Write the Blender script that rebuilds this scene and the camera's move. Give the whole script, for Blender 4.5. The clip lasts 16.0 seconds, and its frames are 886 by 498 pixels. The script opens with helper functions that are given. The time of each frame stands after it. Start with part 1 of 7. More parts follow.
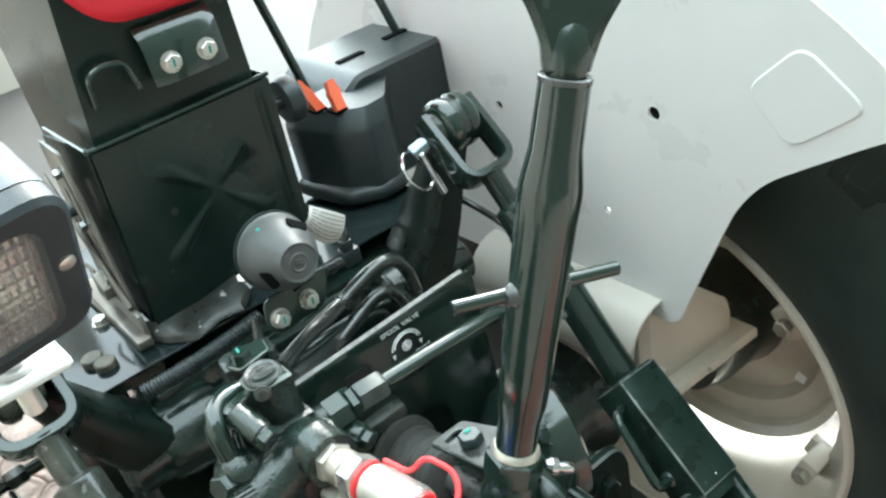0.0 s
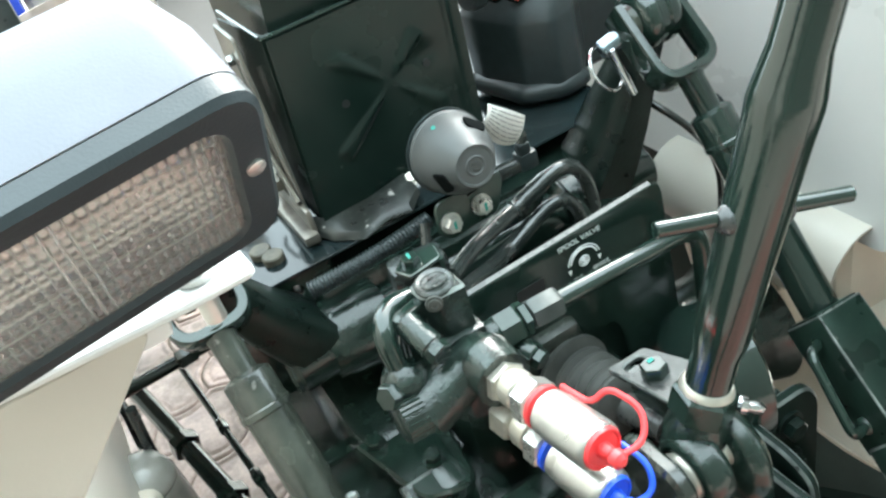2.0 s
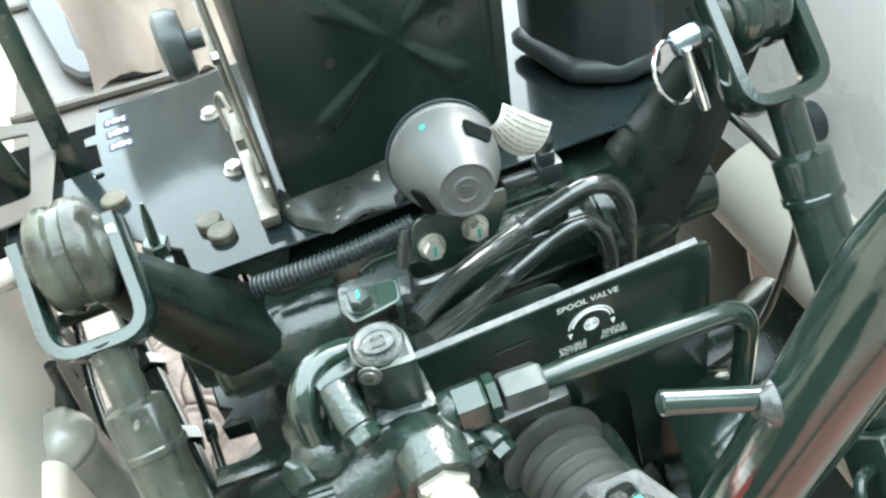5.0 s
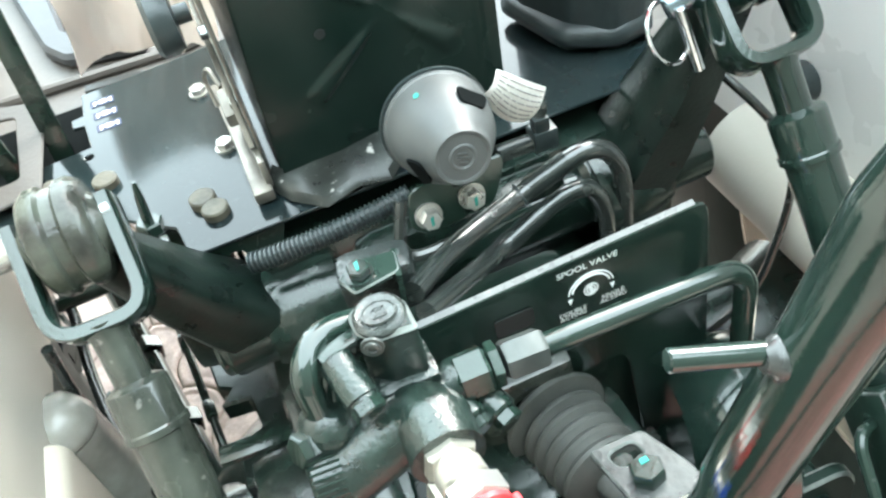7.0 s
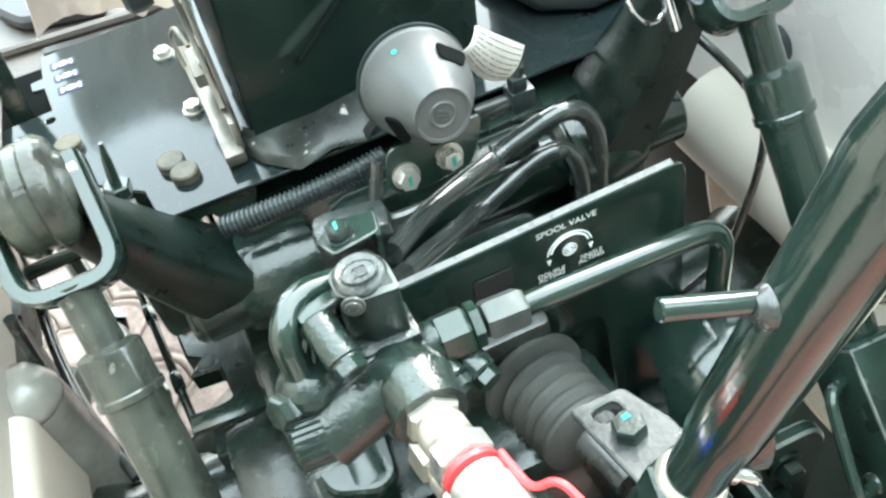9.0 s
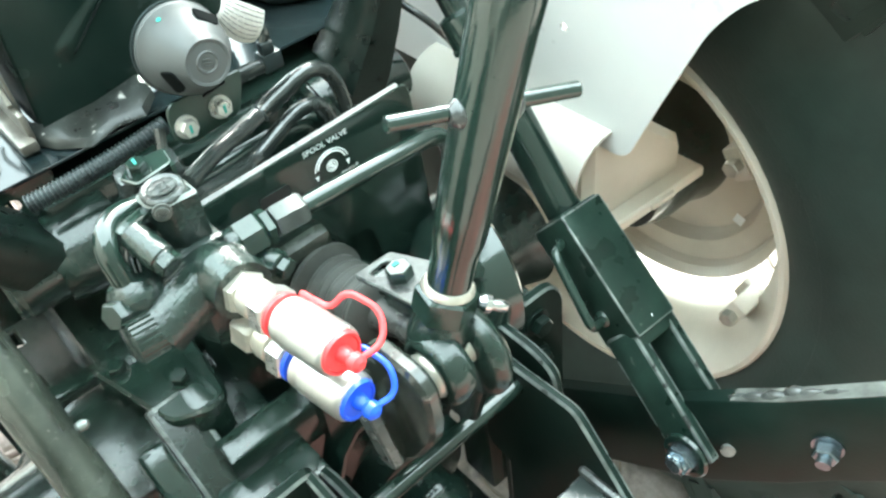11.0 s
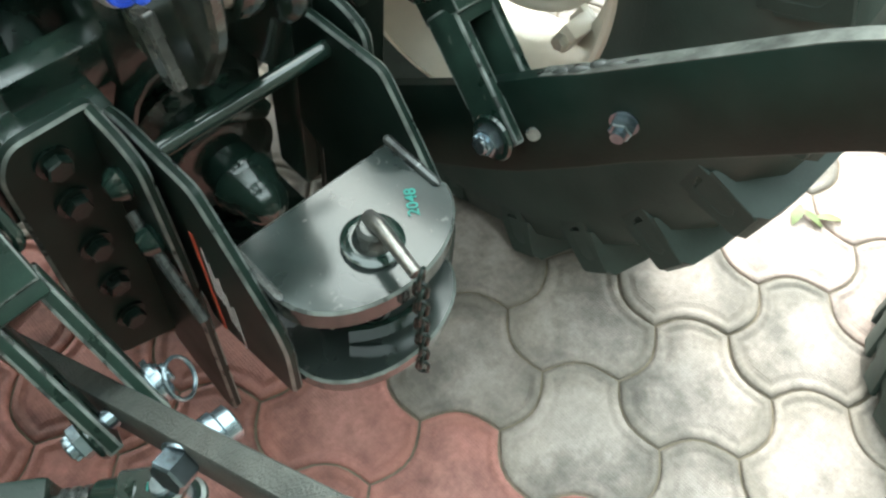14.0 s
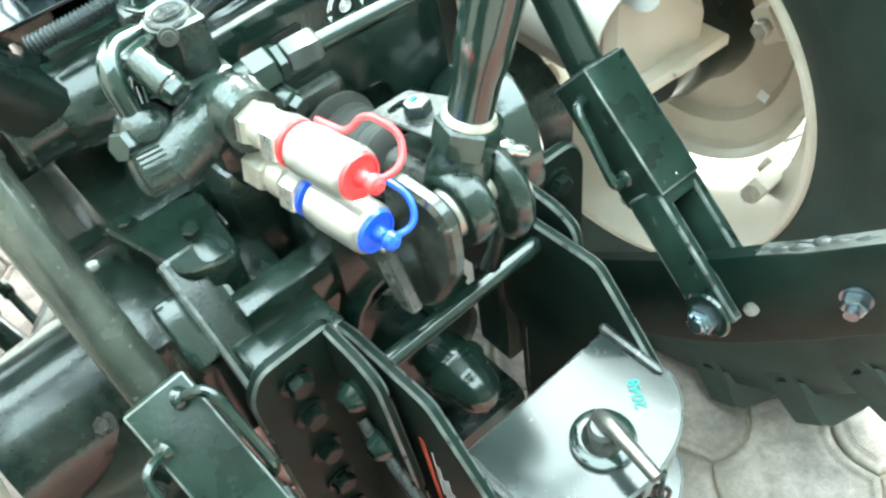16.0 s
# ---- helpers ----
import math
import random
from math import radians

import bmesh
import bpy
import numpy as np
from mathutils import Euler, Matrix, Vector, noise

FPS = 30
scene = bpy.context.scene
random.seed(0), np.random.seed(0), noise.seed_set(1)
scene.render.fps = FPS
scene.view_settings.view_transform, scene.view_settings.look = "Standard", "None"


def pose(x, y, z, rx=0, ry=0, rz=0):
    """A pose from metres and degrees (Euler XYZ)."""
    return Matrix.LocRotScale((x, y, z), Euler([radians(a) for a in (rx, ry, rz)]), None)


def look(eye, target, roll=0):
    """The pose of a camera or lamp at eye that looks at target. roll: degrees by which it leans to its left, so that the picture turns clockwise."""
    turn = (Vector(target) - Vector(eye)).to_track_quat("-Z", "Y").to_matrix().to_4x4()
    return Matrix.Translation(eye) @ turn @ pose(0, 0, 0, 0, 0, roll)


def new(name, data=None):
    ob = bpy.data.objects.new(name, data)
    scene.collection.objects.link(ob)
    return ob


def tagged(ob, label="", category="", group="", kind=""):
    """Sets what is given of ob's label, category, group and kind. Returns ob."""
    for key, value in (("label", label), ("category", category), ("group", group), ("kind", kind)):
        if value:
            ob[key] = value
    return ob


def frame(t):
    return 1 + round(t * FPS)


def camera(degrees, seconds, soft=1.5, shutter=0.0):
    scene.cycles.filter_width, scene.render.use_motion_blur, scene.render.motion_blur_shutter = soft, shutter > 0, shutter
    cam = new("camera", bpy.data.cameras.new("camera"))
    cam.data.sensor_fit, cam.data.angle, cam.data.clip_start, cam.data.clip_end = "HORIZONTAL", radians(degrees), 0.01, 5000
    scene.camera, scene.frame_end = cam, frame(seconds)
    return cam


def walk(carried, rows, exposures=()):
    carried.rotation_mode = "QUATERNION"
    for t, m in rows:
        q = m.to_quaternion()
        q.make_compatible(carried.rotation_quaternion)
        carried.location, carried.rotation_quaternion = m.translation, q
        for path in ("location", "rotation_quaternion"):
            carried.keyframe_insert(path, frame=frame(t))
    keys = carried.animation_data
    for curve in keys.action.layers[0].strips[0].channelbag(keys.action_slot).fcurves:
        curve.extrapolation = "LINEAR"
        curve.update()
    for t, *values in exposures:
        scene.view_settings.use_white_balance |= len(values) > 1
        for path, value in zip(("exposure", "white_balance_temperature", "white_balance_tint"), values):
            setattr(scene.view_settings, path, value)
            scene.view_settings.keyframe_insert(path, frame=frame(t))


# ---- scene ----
cam = camera(55.03, 16.0, soft=2.4)
PATH = [
    (0.0, -0.2959, 0.0000, 1.5550, 57.33, 11.23, -39.99),
    (0.5, -0.3044, 0.0045, 1.5455, 55.68, 10.63, -36.82),
    (1.0, -0.3165, 0.0017, 1.5414, 55.14, 9.87, -33.62),
    (1.5, -0.3053, 0.0262, 1.5359, 52.50, 12.14, -32.08),
    (2.0, -0.2935, 0.0735, 1.5358, 52.49, 14.06, -30.06),
    (2.5, -0.2692, 0.1433, 1.5475, 50.32, 9.22, -34.25),
    (3.0, -0.1765, 0.2348, 1.5254, 48.51, 9.72, -24.68),
    (3.5, -0.1282, 0.2481, 1.5023, 46.55, 9.27, -18.37),
    (6.0, -0.1412, 0.2482, 1.5016, 45.62, 9.44, -21.51),
    (6.5, -0.1448, 0.2465, 1.4987, 44.86, 9.51, -21.84),
    (7.0, -0.1398, 0.2488, 1.4964, 44.28, 10.10, -21.84),
    (7.5, -0.1399, 0.2505, 1.4938, 43.86, 10.01, -22.18),
    (8.0, -0.1388, 0.2515, 1.4904, 43.19, 9.76, -22.53),
    (8.5, -0.1458, 0.2526, 1.4836, 42.45, 9.00, -22.88),
    (9.0, -0.1563, 0.2514, 1.4854, 42.38, 8.36, -23.98),
    (9.5, -0.1852, 0.2338, 1.4904, 42.99, 7.11, -29.69),
    (9.7, -0.1958, 0.2202, 1.5013, 43.16, 7.29, -33.91),
    (11.8, -0.2822, 0.0013, 1.4793, 45.74, 5.90, -42.29),
    (12.0, -0.2853, -0.0010, 1.4581, 42.21, 4.73, -41.69),
    (12.5, -0.2902, -0.0085, 1.4172, 36.79, -0.01, -44.44),
    (13.0, -0.2969, -0.0169, 1.3843, 32.47, -5.25, -42.77),
    (13.5, -0.3004, -0.0399, 1.3687, 30.71, -5.94, -41.96),
    (14.0, -0.2844, -0.0403, 1.3756, 32.50, -3.88, -44.25),
    (14.5, -0.2829, -0.0257, 1.3820, 35.72, -2.60, -45.40),
    (15.0, -0.2832, 0.0039, 1.4074, 38.67, 0.95, -45.04),
    (15.5, -0.3020, 0.0295, 1.4112, 39.04, 2.25, -41.05),
    (16.0, -0.2943, 0.0496, 1.4275, 40.36, 6.41, -41.54),
]
walk(cam, [(t, pose(x, y, z, rx, ry, rz)) for t, x, y, z, rx, ry, rz in PATH],
     [(0.0, 2.03, 6050, 4), (2.0, 2.28, 6050, 4), (3.0, 2.6, 6050, 5), (6.0, 2.84, 6100, 5), (8.0, 2.86, 6100, 5), (9.7, 2.92, 6100, 4), (12.0, 3.08, 6050, -4), (12.5, 3.05, 6050, -2), (13.0, 2.57, 6200, 1), (13.5, 2.24, 6250, 1), (14.0, 2.18, 6250, 0), (14.5, 2.42, 6150, -2), (15.0, 2.86, 6000, -4), (15.5, 3.22, 5900, -6), (16.0, 3.28, 5900, -6)])
# ---- world, sun ----
SUN_EL, SUN_AZ = 42.0, 52.0
world = bpy.data.worlds.new("world")
scene.world = world
world.use_nodes = True
wt = world.node_tree
wt.nodes.clear()
sky = wt.nodes.new("ShaderNodeTexSky")
sky.sky_type, sky.sun_disc = "NISHITA", False
sky.sun_elevation, sky.sun_rotation = radians(SUN_EL), radians(SUN_AZ)
sky.air_density, sky.dust_density, sky.ozone_density = 1.0, 4.0, 1.0
haze = wt.nodes.new("ShaderNodeMix")
haze.data_type = "RGBA"
haze.inputs[0].default_value = 0.6
haze.inputs[7].default_value = (12.9, 14.4, 14.1, 1)
bgn = wt.nodes.new("ShaderNodeBackground")
bgn.inputs[1].default_value = 0.15
wout = wt.nodes.new("ShaderNodeOutputWorld")
wt.links.new(sky.outputs[0], haze.inputs[6])
wt.links.new(haze.outputs[2], bgn.inputs[0])
wt.links.new(bgn.outputs[0], wout.inputs[0])

sun = new("sun", bpy.data.lights.new("sun", "SUN"))
sun.data.energy, sun.data.angle, sun.data.color = 0.8, radians(16), (1.0, 0.97, 0.92)
_a, _e = radians(SUN_AZ), radians(SUN_EL)
sun.matrix_world = look((math.sin(_a) * math.cos(_e) * 8, math.cos(_a) * math.cos(_e) * 8, math.sin(_e) * 8), (0, 0.5, 0.6))


# ---- materials ----
def mat(name, col, rough=0.5, metal=0.0, var=0.25, scale=30.0, bump=0.1, fine=220.0, coat=0.0, dust=0.0, dustcol=(0.3, 0.28, 0.25), spec=0.5, rvar=0.12, island=0.0, per_object=0.0, chips=0.0, scuff=0.0):
    """A painted, cast or plated surface: two scales of noise in colour, roughness and relief, with dust and chips."""
    m = bpy.data.materials.new(name)
    m.use_nodes = True
    nt = m.node_tree
    b = nt.nodes["Principled BSDF"]
    L = nt.links.new
    co = nt.nodes.new("ShaderNodeTexCoord")
    n1 = nt.nodes.new("ShaderNodeTexNoise")
    n1.inputs["Scale"].default_value, n1.inputs["Detail"].default_value = scale, 5
    n2 = nt.nodes.new("ShaderNodeTexNoise")
    n2.inputs["Scale"].default_value, n2.inputs["Detail"].default_value = fine, 3
    L(co.outputs["Object"], n1.inputs["Vector"])
    L(co.outputs["Object"], n2.inputs["Vector"])
    r1 = nt.nodes.new("ShaderNodeValToRGB")
    r1.color_ramp.elements[0].position, r1.color_ramp.elements[1].position = 0.3, 0.72
    lo, hi = 1 - var, 1 + var
    r1.color_ramp.elements[0].color = (*[min(1, c * lo) for c in col], 1)
    r1.color_ramp.elements[1].color = (*[min(1, c * hi) for c in col], 1)
    L(n1.outputs[0], r1.inputs[0])
    out = r1.outputs[0]
    if per_object or island:
        inf = nt.nodes.new("ShaderNodeObjectInfo") if per_object else nt.nodes.new("ShaderNodeNewGeometry")
        sock = inf.outputs["Random"] if per_object else inf.outputs["Random Per Island"]
        amt = per_object or island
        mr = nt.nodes.new("ShaderNodeMapRange")
        mr.inputs[3].default_value, mr.inputs[4].default_value = 1 - amt, 1 + amt
        L(sock, mr.inputs[0])
        mx = nt.nodes.new("ShaderNodeVectorMath")
        mx.operation = "SCALE"
        L(out, mx.inputs[0])
        L(mr.outputs[0], mx.inputs["Scale"])
        out = mx.outputs[0]
    if chips:
        vc = nt.nodes.new("ShaderNodeTexNoise")
        vc.inputs["Scale"].default_value, vc.inputs["Detail"].default_value = 70, 8
        L(co.outputs["Object"], vc.inputs["Vector"])
        rc = nt.nodes.new("ShaderNodeValToRGB")
        rc.color_ramp.elements[0].position, rc.color_ramp.elements[1].position = 0.66, 0.7
        L(vc.outputs[0], rc.inputs[0])
        mc = nt.nodes.new("ShaderNodeMix")
        mc.data_type = "RGBA"
        mfac = nt.nodes.new("ShaderNodeMath")
        mfac.operation = "MULTIPLY"
        mfac.inputs[1].default_value = chips
        L(rc.outputs[0], mfac.inputs[0])
        L(mfac.outputs[0], mc.inputs[0])
        L(out, mc.inputs[6])
        mc.inputs[7].default_value = (0.33, 0.32, 0.3, 1)
        out = mc.outputs[2]
    if scuff:
        ns = nt.nodes.new("ShaderNodeTexNoise")
        ns.inputs["Scale"].default_value, ns.inputs["Detail"].default_value, ns.inputs["Roughness"].default_value = 150, 9, 0.8
        L(co.outputs["Object"], ns.inputs["Vector"])
        st_ = nt.nodes.new("ShaderNodeMapping")
        st_.inputs["Scale"].default_value = (14, 14, 260)
        st_.inputs["Rotation"].default_value = (0.5, 0.7, 0.3)
        L(co.outputs["Object"], st_.inputs["Vector"])
        nl = nt.nodes.new("ShaderNodeTexNoise")
        nl.inputs["Scale"].default_value, nl.inputs["Detail"].default_value = 1.0, 3
        L(st_.outputs[0], nl.inputs["Vector"])
        fac = None
        for nz, lo, hi in ((ns, 0.58, 0.74), (nl, 0.74, 0.9)):
            q = nt.nodes.new("ShaderNodeMapRange")
            q.inputs[1].default_value, q.inputs[2].default_value, q.inputs[4].default_value = lo, hi, scuff
            L(nz.outputs[0], q.inputs[0])
            if fac is None:
                fac = q.outputs[0]
            else:
                mxx = nt.nodes.new("ShaderNodeMath")
                mxx.operation = "MAXIMUM"
                L(fac, mxx.inputs[0])
                L(q.outputs[0], mxx.inputs[1])
                fac = mxx.outputs[0]
        ms = nt.nodes.new("ShaderNodeMix")
        ms.data_type = "RGBA"
        L(fac, ms.inputs[0])
        L(out, ms.inputs[6])
        ms.inputs[7].default_value = (0.3, 0.3, 0.27, 1)
        out = ms.outputs[2]
    if dust:
        nd = nt.nodes.new("ShaderNodeTexNoise")
        nd.inputs["Scale"].default_value, nd.inputs["Detail"].default_value = 9, 7
        L(co.outputs["Object"], nd.inputs["Vector"])
        rd = nt.nodes.new("ShaderNodeMapRange")
        rd.inputs[1].default_value, rd.inputs[2].default_value, rd.inputs[4].default_value = 0.4, 0.75, dust
        L(nd.outputs[0], rd.inputs[0])
        md = nt.nodes.new("ShaderNodeMix")
        md.data_type = "RGBA"
        L(rd.outputs[0], md.inputs[0])
        L(out, md.inputs[6])
        md.inputs[7].default_value = (*dustcol, 1)
        out = md.outputs[2]
    L(out, b.inputs["Base Color"])
    rr = nt.nodes.new("ShaderNodeMapRange")
    rr.inputs[3].default_value, rr.inputs[4].default_value = max(0.02, rough - rvar), min(1, rough + rvar)
    L(n1.outputs[0], rr.inputs[0])
    L(rr.outputs[0], b.inputs["Roughness"])
    b.inputs["Metallic"].default_value = metal
    b.inputs["Specular IOR Level"].default_value = spec
    b.inputs["Coat Weight"].default_value = coat
    b.inputs["Coat Roughness"].default_value = 0.12
    if bump:
        ad = nt.nodes.new("ShaderNodeMath")
        ad.operation = "ADD"
        L(n1.outputs[0], ad.inputs[0])
        L(n2.outputs[0], ad.inputs[1])
        bp = nt.nodes.new("ShaderNodeBump")
        bp.inputs["Strength"].default_value, bp.inputs["Distance"].default_value = bump, 0.002
        L(ad.outputs[0], bp.inputs["Height"])
        L(bp.outputs[0], b.inputs["Normal"])
    return m


BLACK = mat("black_gloss_paint", (0.011, 0.023, 0.018), 0.1, var=0.3, scale=14, bump=0.08, fine=320, coat=0.5, dust=0.012, rvar=0.05, spec=0.5, scuff=0.03)
SATIN = mat("black_semigloss_paint", (0.012, 0.025, 0.019), 0.15, var=0.35, scale=18, bump=0.13, fine=320, dust=0.02, coat=0.4, rvar=0.09, spec=0.42, chips=0.08, scuff=0.04)
CAST = mat("black_painted_casting", (0.010, 0.020, 0.0155), 0.2, var=0.4, scale=60, bump=0.2, fine=300, dust=0.012, coat=0.4, rvar=0.12, spec=0.4, scuff=0.04)
ROUGH = mat("rough_black_plastic_paint", (0.010, 0.012, 0.012), 0.5, var=0.3, scale=40, bump=0.2, dust=0.05)
DKMETAL = mat("dark_plated_steel", (0.4, 0.42, 0.41), 0.2, metal=0.9, var=0.25, scale=40, bump=0.08)
WORN = mat("worn_black_steel", (0.04, 0.043, 0.041), 0.28, var=0.4, scale=55, bump=0.2, dust=0.14, chips=0.6, coat=0.3)
# Edge grey mixes rubbed paint with a painted-in sky highlight.
RUBBED_LIT = mat("rubbed_highlit_edge", (0.17, 0.185, 0.175), 0.3, metal=0.4, var=0.7, scale=35, bump=0.2)
# Near-black colour painted on sheets and pads for the shade in openings.
HOLESHADE = mat("opening_shade_black", (0.004, 0.005, 0.005), 0.9, var=0.1, bump=0, spec=0.05)
BLUEZ = mat("blue_tinted_plated_steel", (0.24, 0.29, 0.32), 0.22, metal=0.9, var=0.3, scale=50, bump=0.1)
EDGE = mat("dusty_textured_bar", (0.03, 0.034, 0.03), 0.55, var=0.35, scale=70, bump=0.8, fine=420, dust=0.15)
ZINC = mat("zinc_plated_steel", (0.54, 0.53, 0.5), 0.3, metal=0.8, var=0.12, scale=40, bump=0.08)
YZINC = mat("dull_plated_steel", (0.55, 0.52, 0.45), 0.34, metal=0.7, var=0.2, scale=50, bump=0.12)
CHROME = mat("bright_steel", (0.66, 0.67, 0.68), 0.16, metal=1.0, var=0.15, scale=60, bump=0.05)
GREASY = mat("greasy_ball_steel", (0.034, 0.04, 0.031), 0.18, var=0.9, scale=30, bump=0.35, dust=0.1, spec=0.4, scuff=0.15)
RUBBER = mat("tyre_rubber", (0.022, 0.036, 0.03), 0.5, spec=0.35, var=0.3, scale=14, bump=0.2, dust=0.2, dustcol=(0.085, 0.095, 0.085))
BOOT = mat("grey_rubber_bellows", (0.055, 0.058, 0.053), 0.5, var=0.3, scale=30, bump=0.15, dust=0.25, dustcol=(0.11, 0.105, 0.095), scuff=0.2)
HOSE = mat("black_sleeve", (0.02, 0.025, 0.023), 0.24, var=0.3, scale=60, bump=0.06, dust=0.1, coat=0.5, spec=0.7)
PLASTIC = mat("charcoal_plastic", (0.022, 0.03, 0.031), 0.33, var=0.2, scale=90, bump=0.2, fine=700)
GREYP = mat("grey_abs_plastic", (0.056, 0.061, 0.061), 0.48, var=0.1, scale=60, bump=0.12, fine=900, dust=0.08)
GREYB = mat("blue_grey_lamp_shell", (0.11, 0.118, 0.142), 0.42, var=0.08, scale=30, bump=0.06, fine=800)
CREAM = mat("cream_axle_paint", (0.60, 0.54, 0.45), 0.34, var=0.06, scale=16, bump=0.08, dust=0.1, dustcol=(0.4, 0.36, 0.3), coat=0.2)
WHITE = mat("off_white_fender_paint", (0.7, 0.7, 0.68), 0.3, var=0.03, scale=8, bump=0.04, coat=0.25)
BEIGE = mat("beige_painted_sheet", (0.53, 0.495, 0.43), 0.4, var=0.05, scale=9, bump=0.08, dust=0.15, dustcol=(0.45, 0.42, 0.38))
RED = mat("red_plastic", (0.72, 0.045, 0.05), 0.4, var=0.08, scale=40, bump=0.05)
BLUE = mat("blue_plastic", (0.02, 0.09, 0.68), 0.36, var=0.08, scale=40, bump=0.05)
ORANGE = mat("orange_lever_plastic", (0.75, 0.13, 0.05), 0.45, var=0.08, scale=40, bump=0.05)
SEAT = mat("red_seat_shell", (0.75, 0.03, 0.05), 0.4, var=0.06, scale=20, bump=0.1)
PAPER = mat("printed_paper_label", (0.72, 0.7, 0.66), 0.75, var=0.08, scale=50, bump=0.1)
INK = mat("grey_ink", (0.22, 0.21, 0.2), 0.7, var=0.05, bump=0)
PRINT = mat("white_screen_print", (0.82, 0.84, 0.84), 0.5, var=0.05, bump=0)
STICKER = mat("dark_blue_sticker", (0.035, 0.042, 0.075), 0.6, spec=0.2, var=0.1, bump=0)
DECALR = mat("red_decal", (0.6, 0.1, 0.06), 0.45, var=0.1, bump=0)
LUMPY = mat("thick_lumpy_gloss_black", (0.02, 0.026, 0.024), 0.12, var=0.4, scale=120, bump=1.0, fine=420, coat=0.6)
UNION = mat("grey_phosphated_steel", (0.055, 0.062, 0.058), 0.32, metal=0.2, var=0.3, scale=50, bump=0.12, dust=0.15, dustcol=(0.16, 0.17, 0.15))
VALVEP = mat("grainy_black_valve_paint", (0.012, 0.022, 0.018), 0.2, var=0.5, scale=45, bump=0.55, fine=260, dust=0.06, dustcol=(0.1, 0.105, 0.095), coat=0.4, rvar=0.14, spec=0.45, chips=0.25, scuff=0.1)
SCRAPED = mat("scraped_black_casting", (0.03, 0.036, 0.033), 0.24, var=0.5, scale=90, bump=0.5, fine=420, coat=0.4, scuff=0.3)
TEAL = mat("teal_paint_pen", (0.02, 0.22, 0.18), 0.6, var=0.1, bump=0)
WRAP = mat("crumpled_clear_wrap", (0.74, 0.66, 0.6), 0.34, var=0.05, scale=12, bump=0.1, fine=60)
WRAP.node_tree.nodes["Principled BSDF"].inputs["Transmission Weight"].default_value = 0.35
LEAF = mat("dry_green_leaf", (0.16, 0.19, 0.07), 0.6, var=0.4, scale=60, bump=0.2)


def paver_mat(name, col, edge, centre):
    """Cast concrete: mottled, stained round the rim of each stone, rubbed paler in its middle, with a fine stippled face."""
    m = mat(name, col, 0.72, var=0.2, scale=16, bump=0.3, fine=420, per_object=0.12)
    nt = m.node_tree
    L = nt.links.new
    b = nt.nodes["Principled BSDF"]
    src = b.inputs["Base Color"].links[0].from_socket
    co = nt.nodes.new("ShaderNodeTexCoord")
    inf = nt.nodes.new("ShaderNodeObjectInfo")
    off = nt.nodes.new("ShaderNodeVectorMath")
    off.operation = "MULTIPLY_ADD"
    L(inf.outputs["Random"], off.inputs[0])
    off.inputs[1].default_value = (7.0, 5.0, 3.0)
    L(co.outputs["Object"], off.inputs[2])
    ln = nt.nodes.new("ShaderNodeVectorMath")
    ln.operation = "LENGTH"
    L(co.outputs["Object"], ln.inputs[0])
    n = nt.nodes.new("ShaderNodeTexNoise")
    n.inputs["Scale"].default_value, n.inputs["Detail"].default_value, n.inputs["Roughness"].default_value = 11, 9, 0.68
    L(off.outputs[0], n.inputs["Vector"])
    add = nt.nodes.new("ShaderNodeMath")
    add.operation = "MULTIPLY_ADD"
    L(n.outputs[0], add.inputs[0])
    add.inputs[1].default_value = 0.16
    L(ln.outputs["Value"], add.inputs[2])
    for lo, hi, fac, c in ((0.165, 0.215, 0.55, edge), (0.165, 0.115, 0.5, centre)):
        mr = nt.nodes.new("ShaderNodeMapRange")
        mr.inputs[1].default_value, mr.inputs[2].default_value, mr.inputs[4].default_value = lo, hi, fac
        L(add.outputs[0], mr.inputs[0])
        mx_ = nt.nodes.new("ShaderNodeMix")
        mx_.data_type = "RGBA"
        L(mr.outputs[0], mx_.inputs[0])
        L(src, mx_.inputs[6])
        mx_.inputs[7].default_value = (*c, 1)
        src = mx_.outputs[2]
    # grit
    gr = nt.nodes.new("ShaderNodeTexNoise")
    gr.inputs["Scale"].default_value, gr.inputs["Detail"].default_value, gr.inputs["Roughness"].default_value = 95, 7, 0.75
    L(off.outputs[0], gr.inputs["Vector"])
    gm = nt.nodes.new("ShaderNodeMapRange")
    gm.inputs[1].default_value, gm.inputs[2].default_value, gm.inputs[3].default_value, gm.inputs[4].default_value = 0.3, 0.7, 0.8, 1.16
    L(gr.outputs[0], gm.inputs[0])
    gs = nt.nodes.new("ShaderNodeVectorMath")
    gs.operation = "SCALE"
    L(src, gs.inputs[0])
    L(gm.outputs[0], gs.inputs["Scale"])
    src = gs.outputs[0]
    # dark oily blotches
    n2 = nt.nodes.new("ShaderNodeTexNoise")
    n2.inputs["Scale"].default_value, n2.inputs["Detail"].default_value, n2.inputs["Roughness"].default_value = 6, 8, 0.7
    L(off.outputs[0], n2.inputs["Vector"])
    mr = nt.nodes.new("ShaderNodeMapRange")
    mr.inputs[1].default_value, mr.inputs[2].default_value, mr.inputs[4].default_value = 0.45, 0.64, 0.9
    L(n2.outputs[0], mr.inputs[0])
    mx_ = nt.nodes.new("ShaderNodeMix")
    mx_.data_type = "RGBA"
    L(mr.outputs[0], mx_.inputs[0])
    L(src, mx_.inputs[6])
    mx_.inputs[7].default_value = (col[0] * 0.36, col[1] * 0.37, col[2] * 0.36, 1)
    L(mx_.outputs[2], b.inputs["Base Color"])
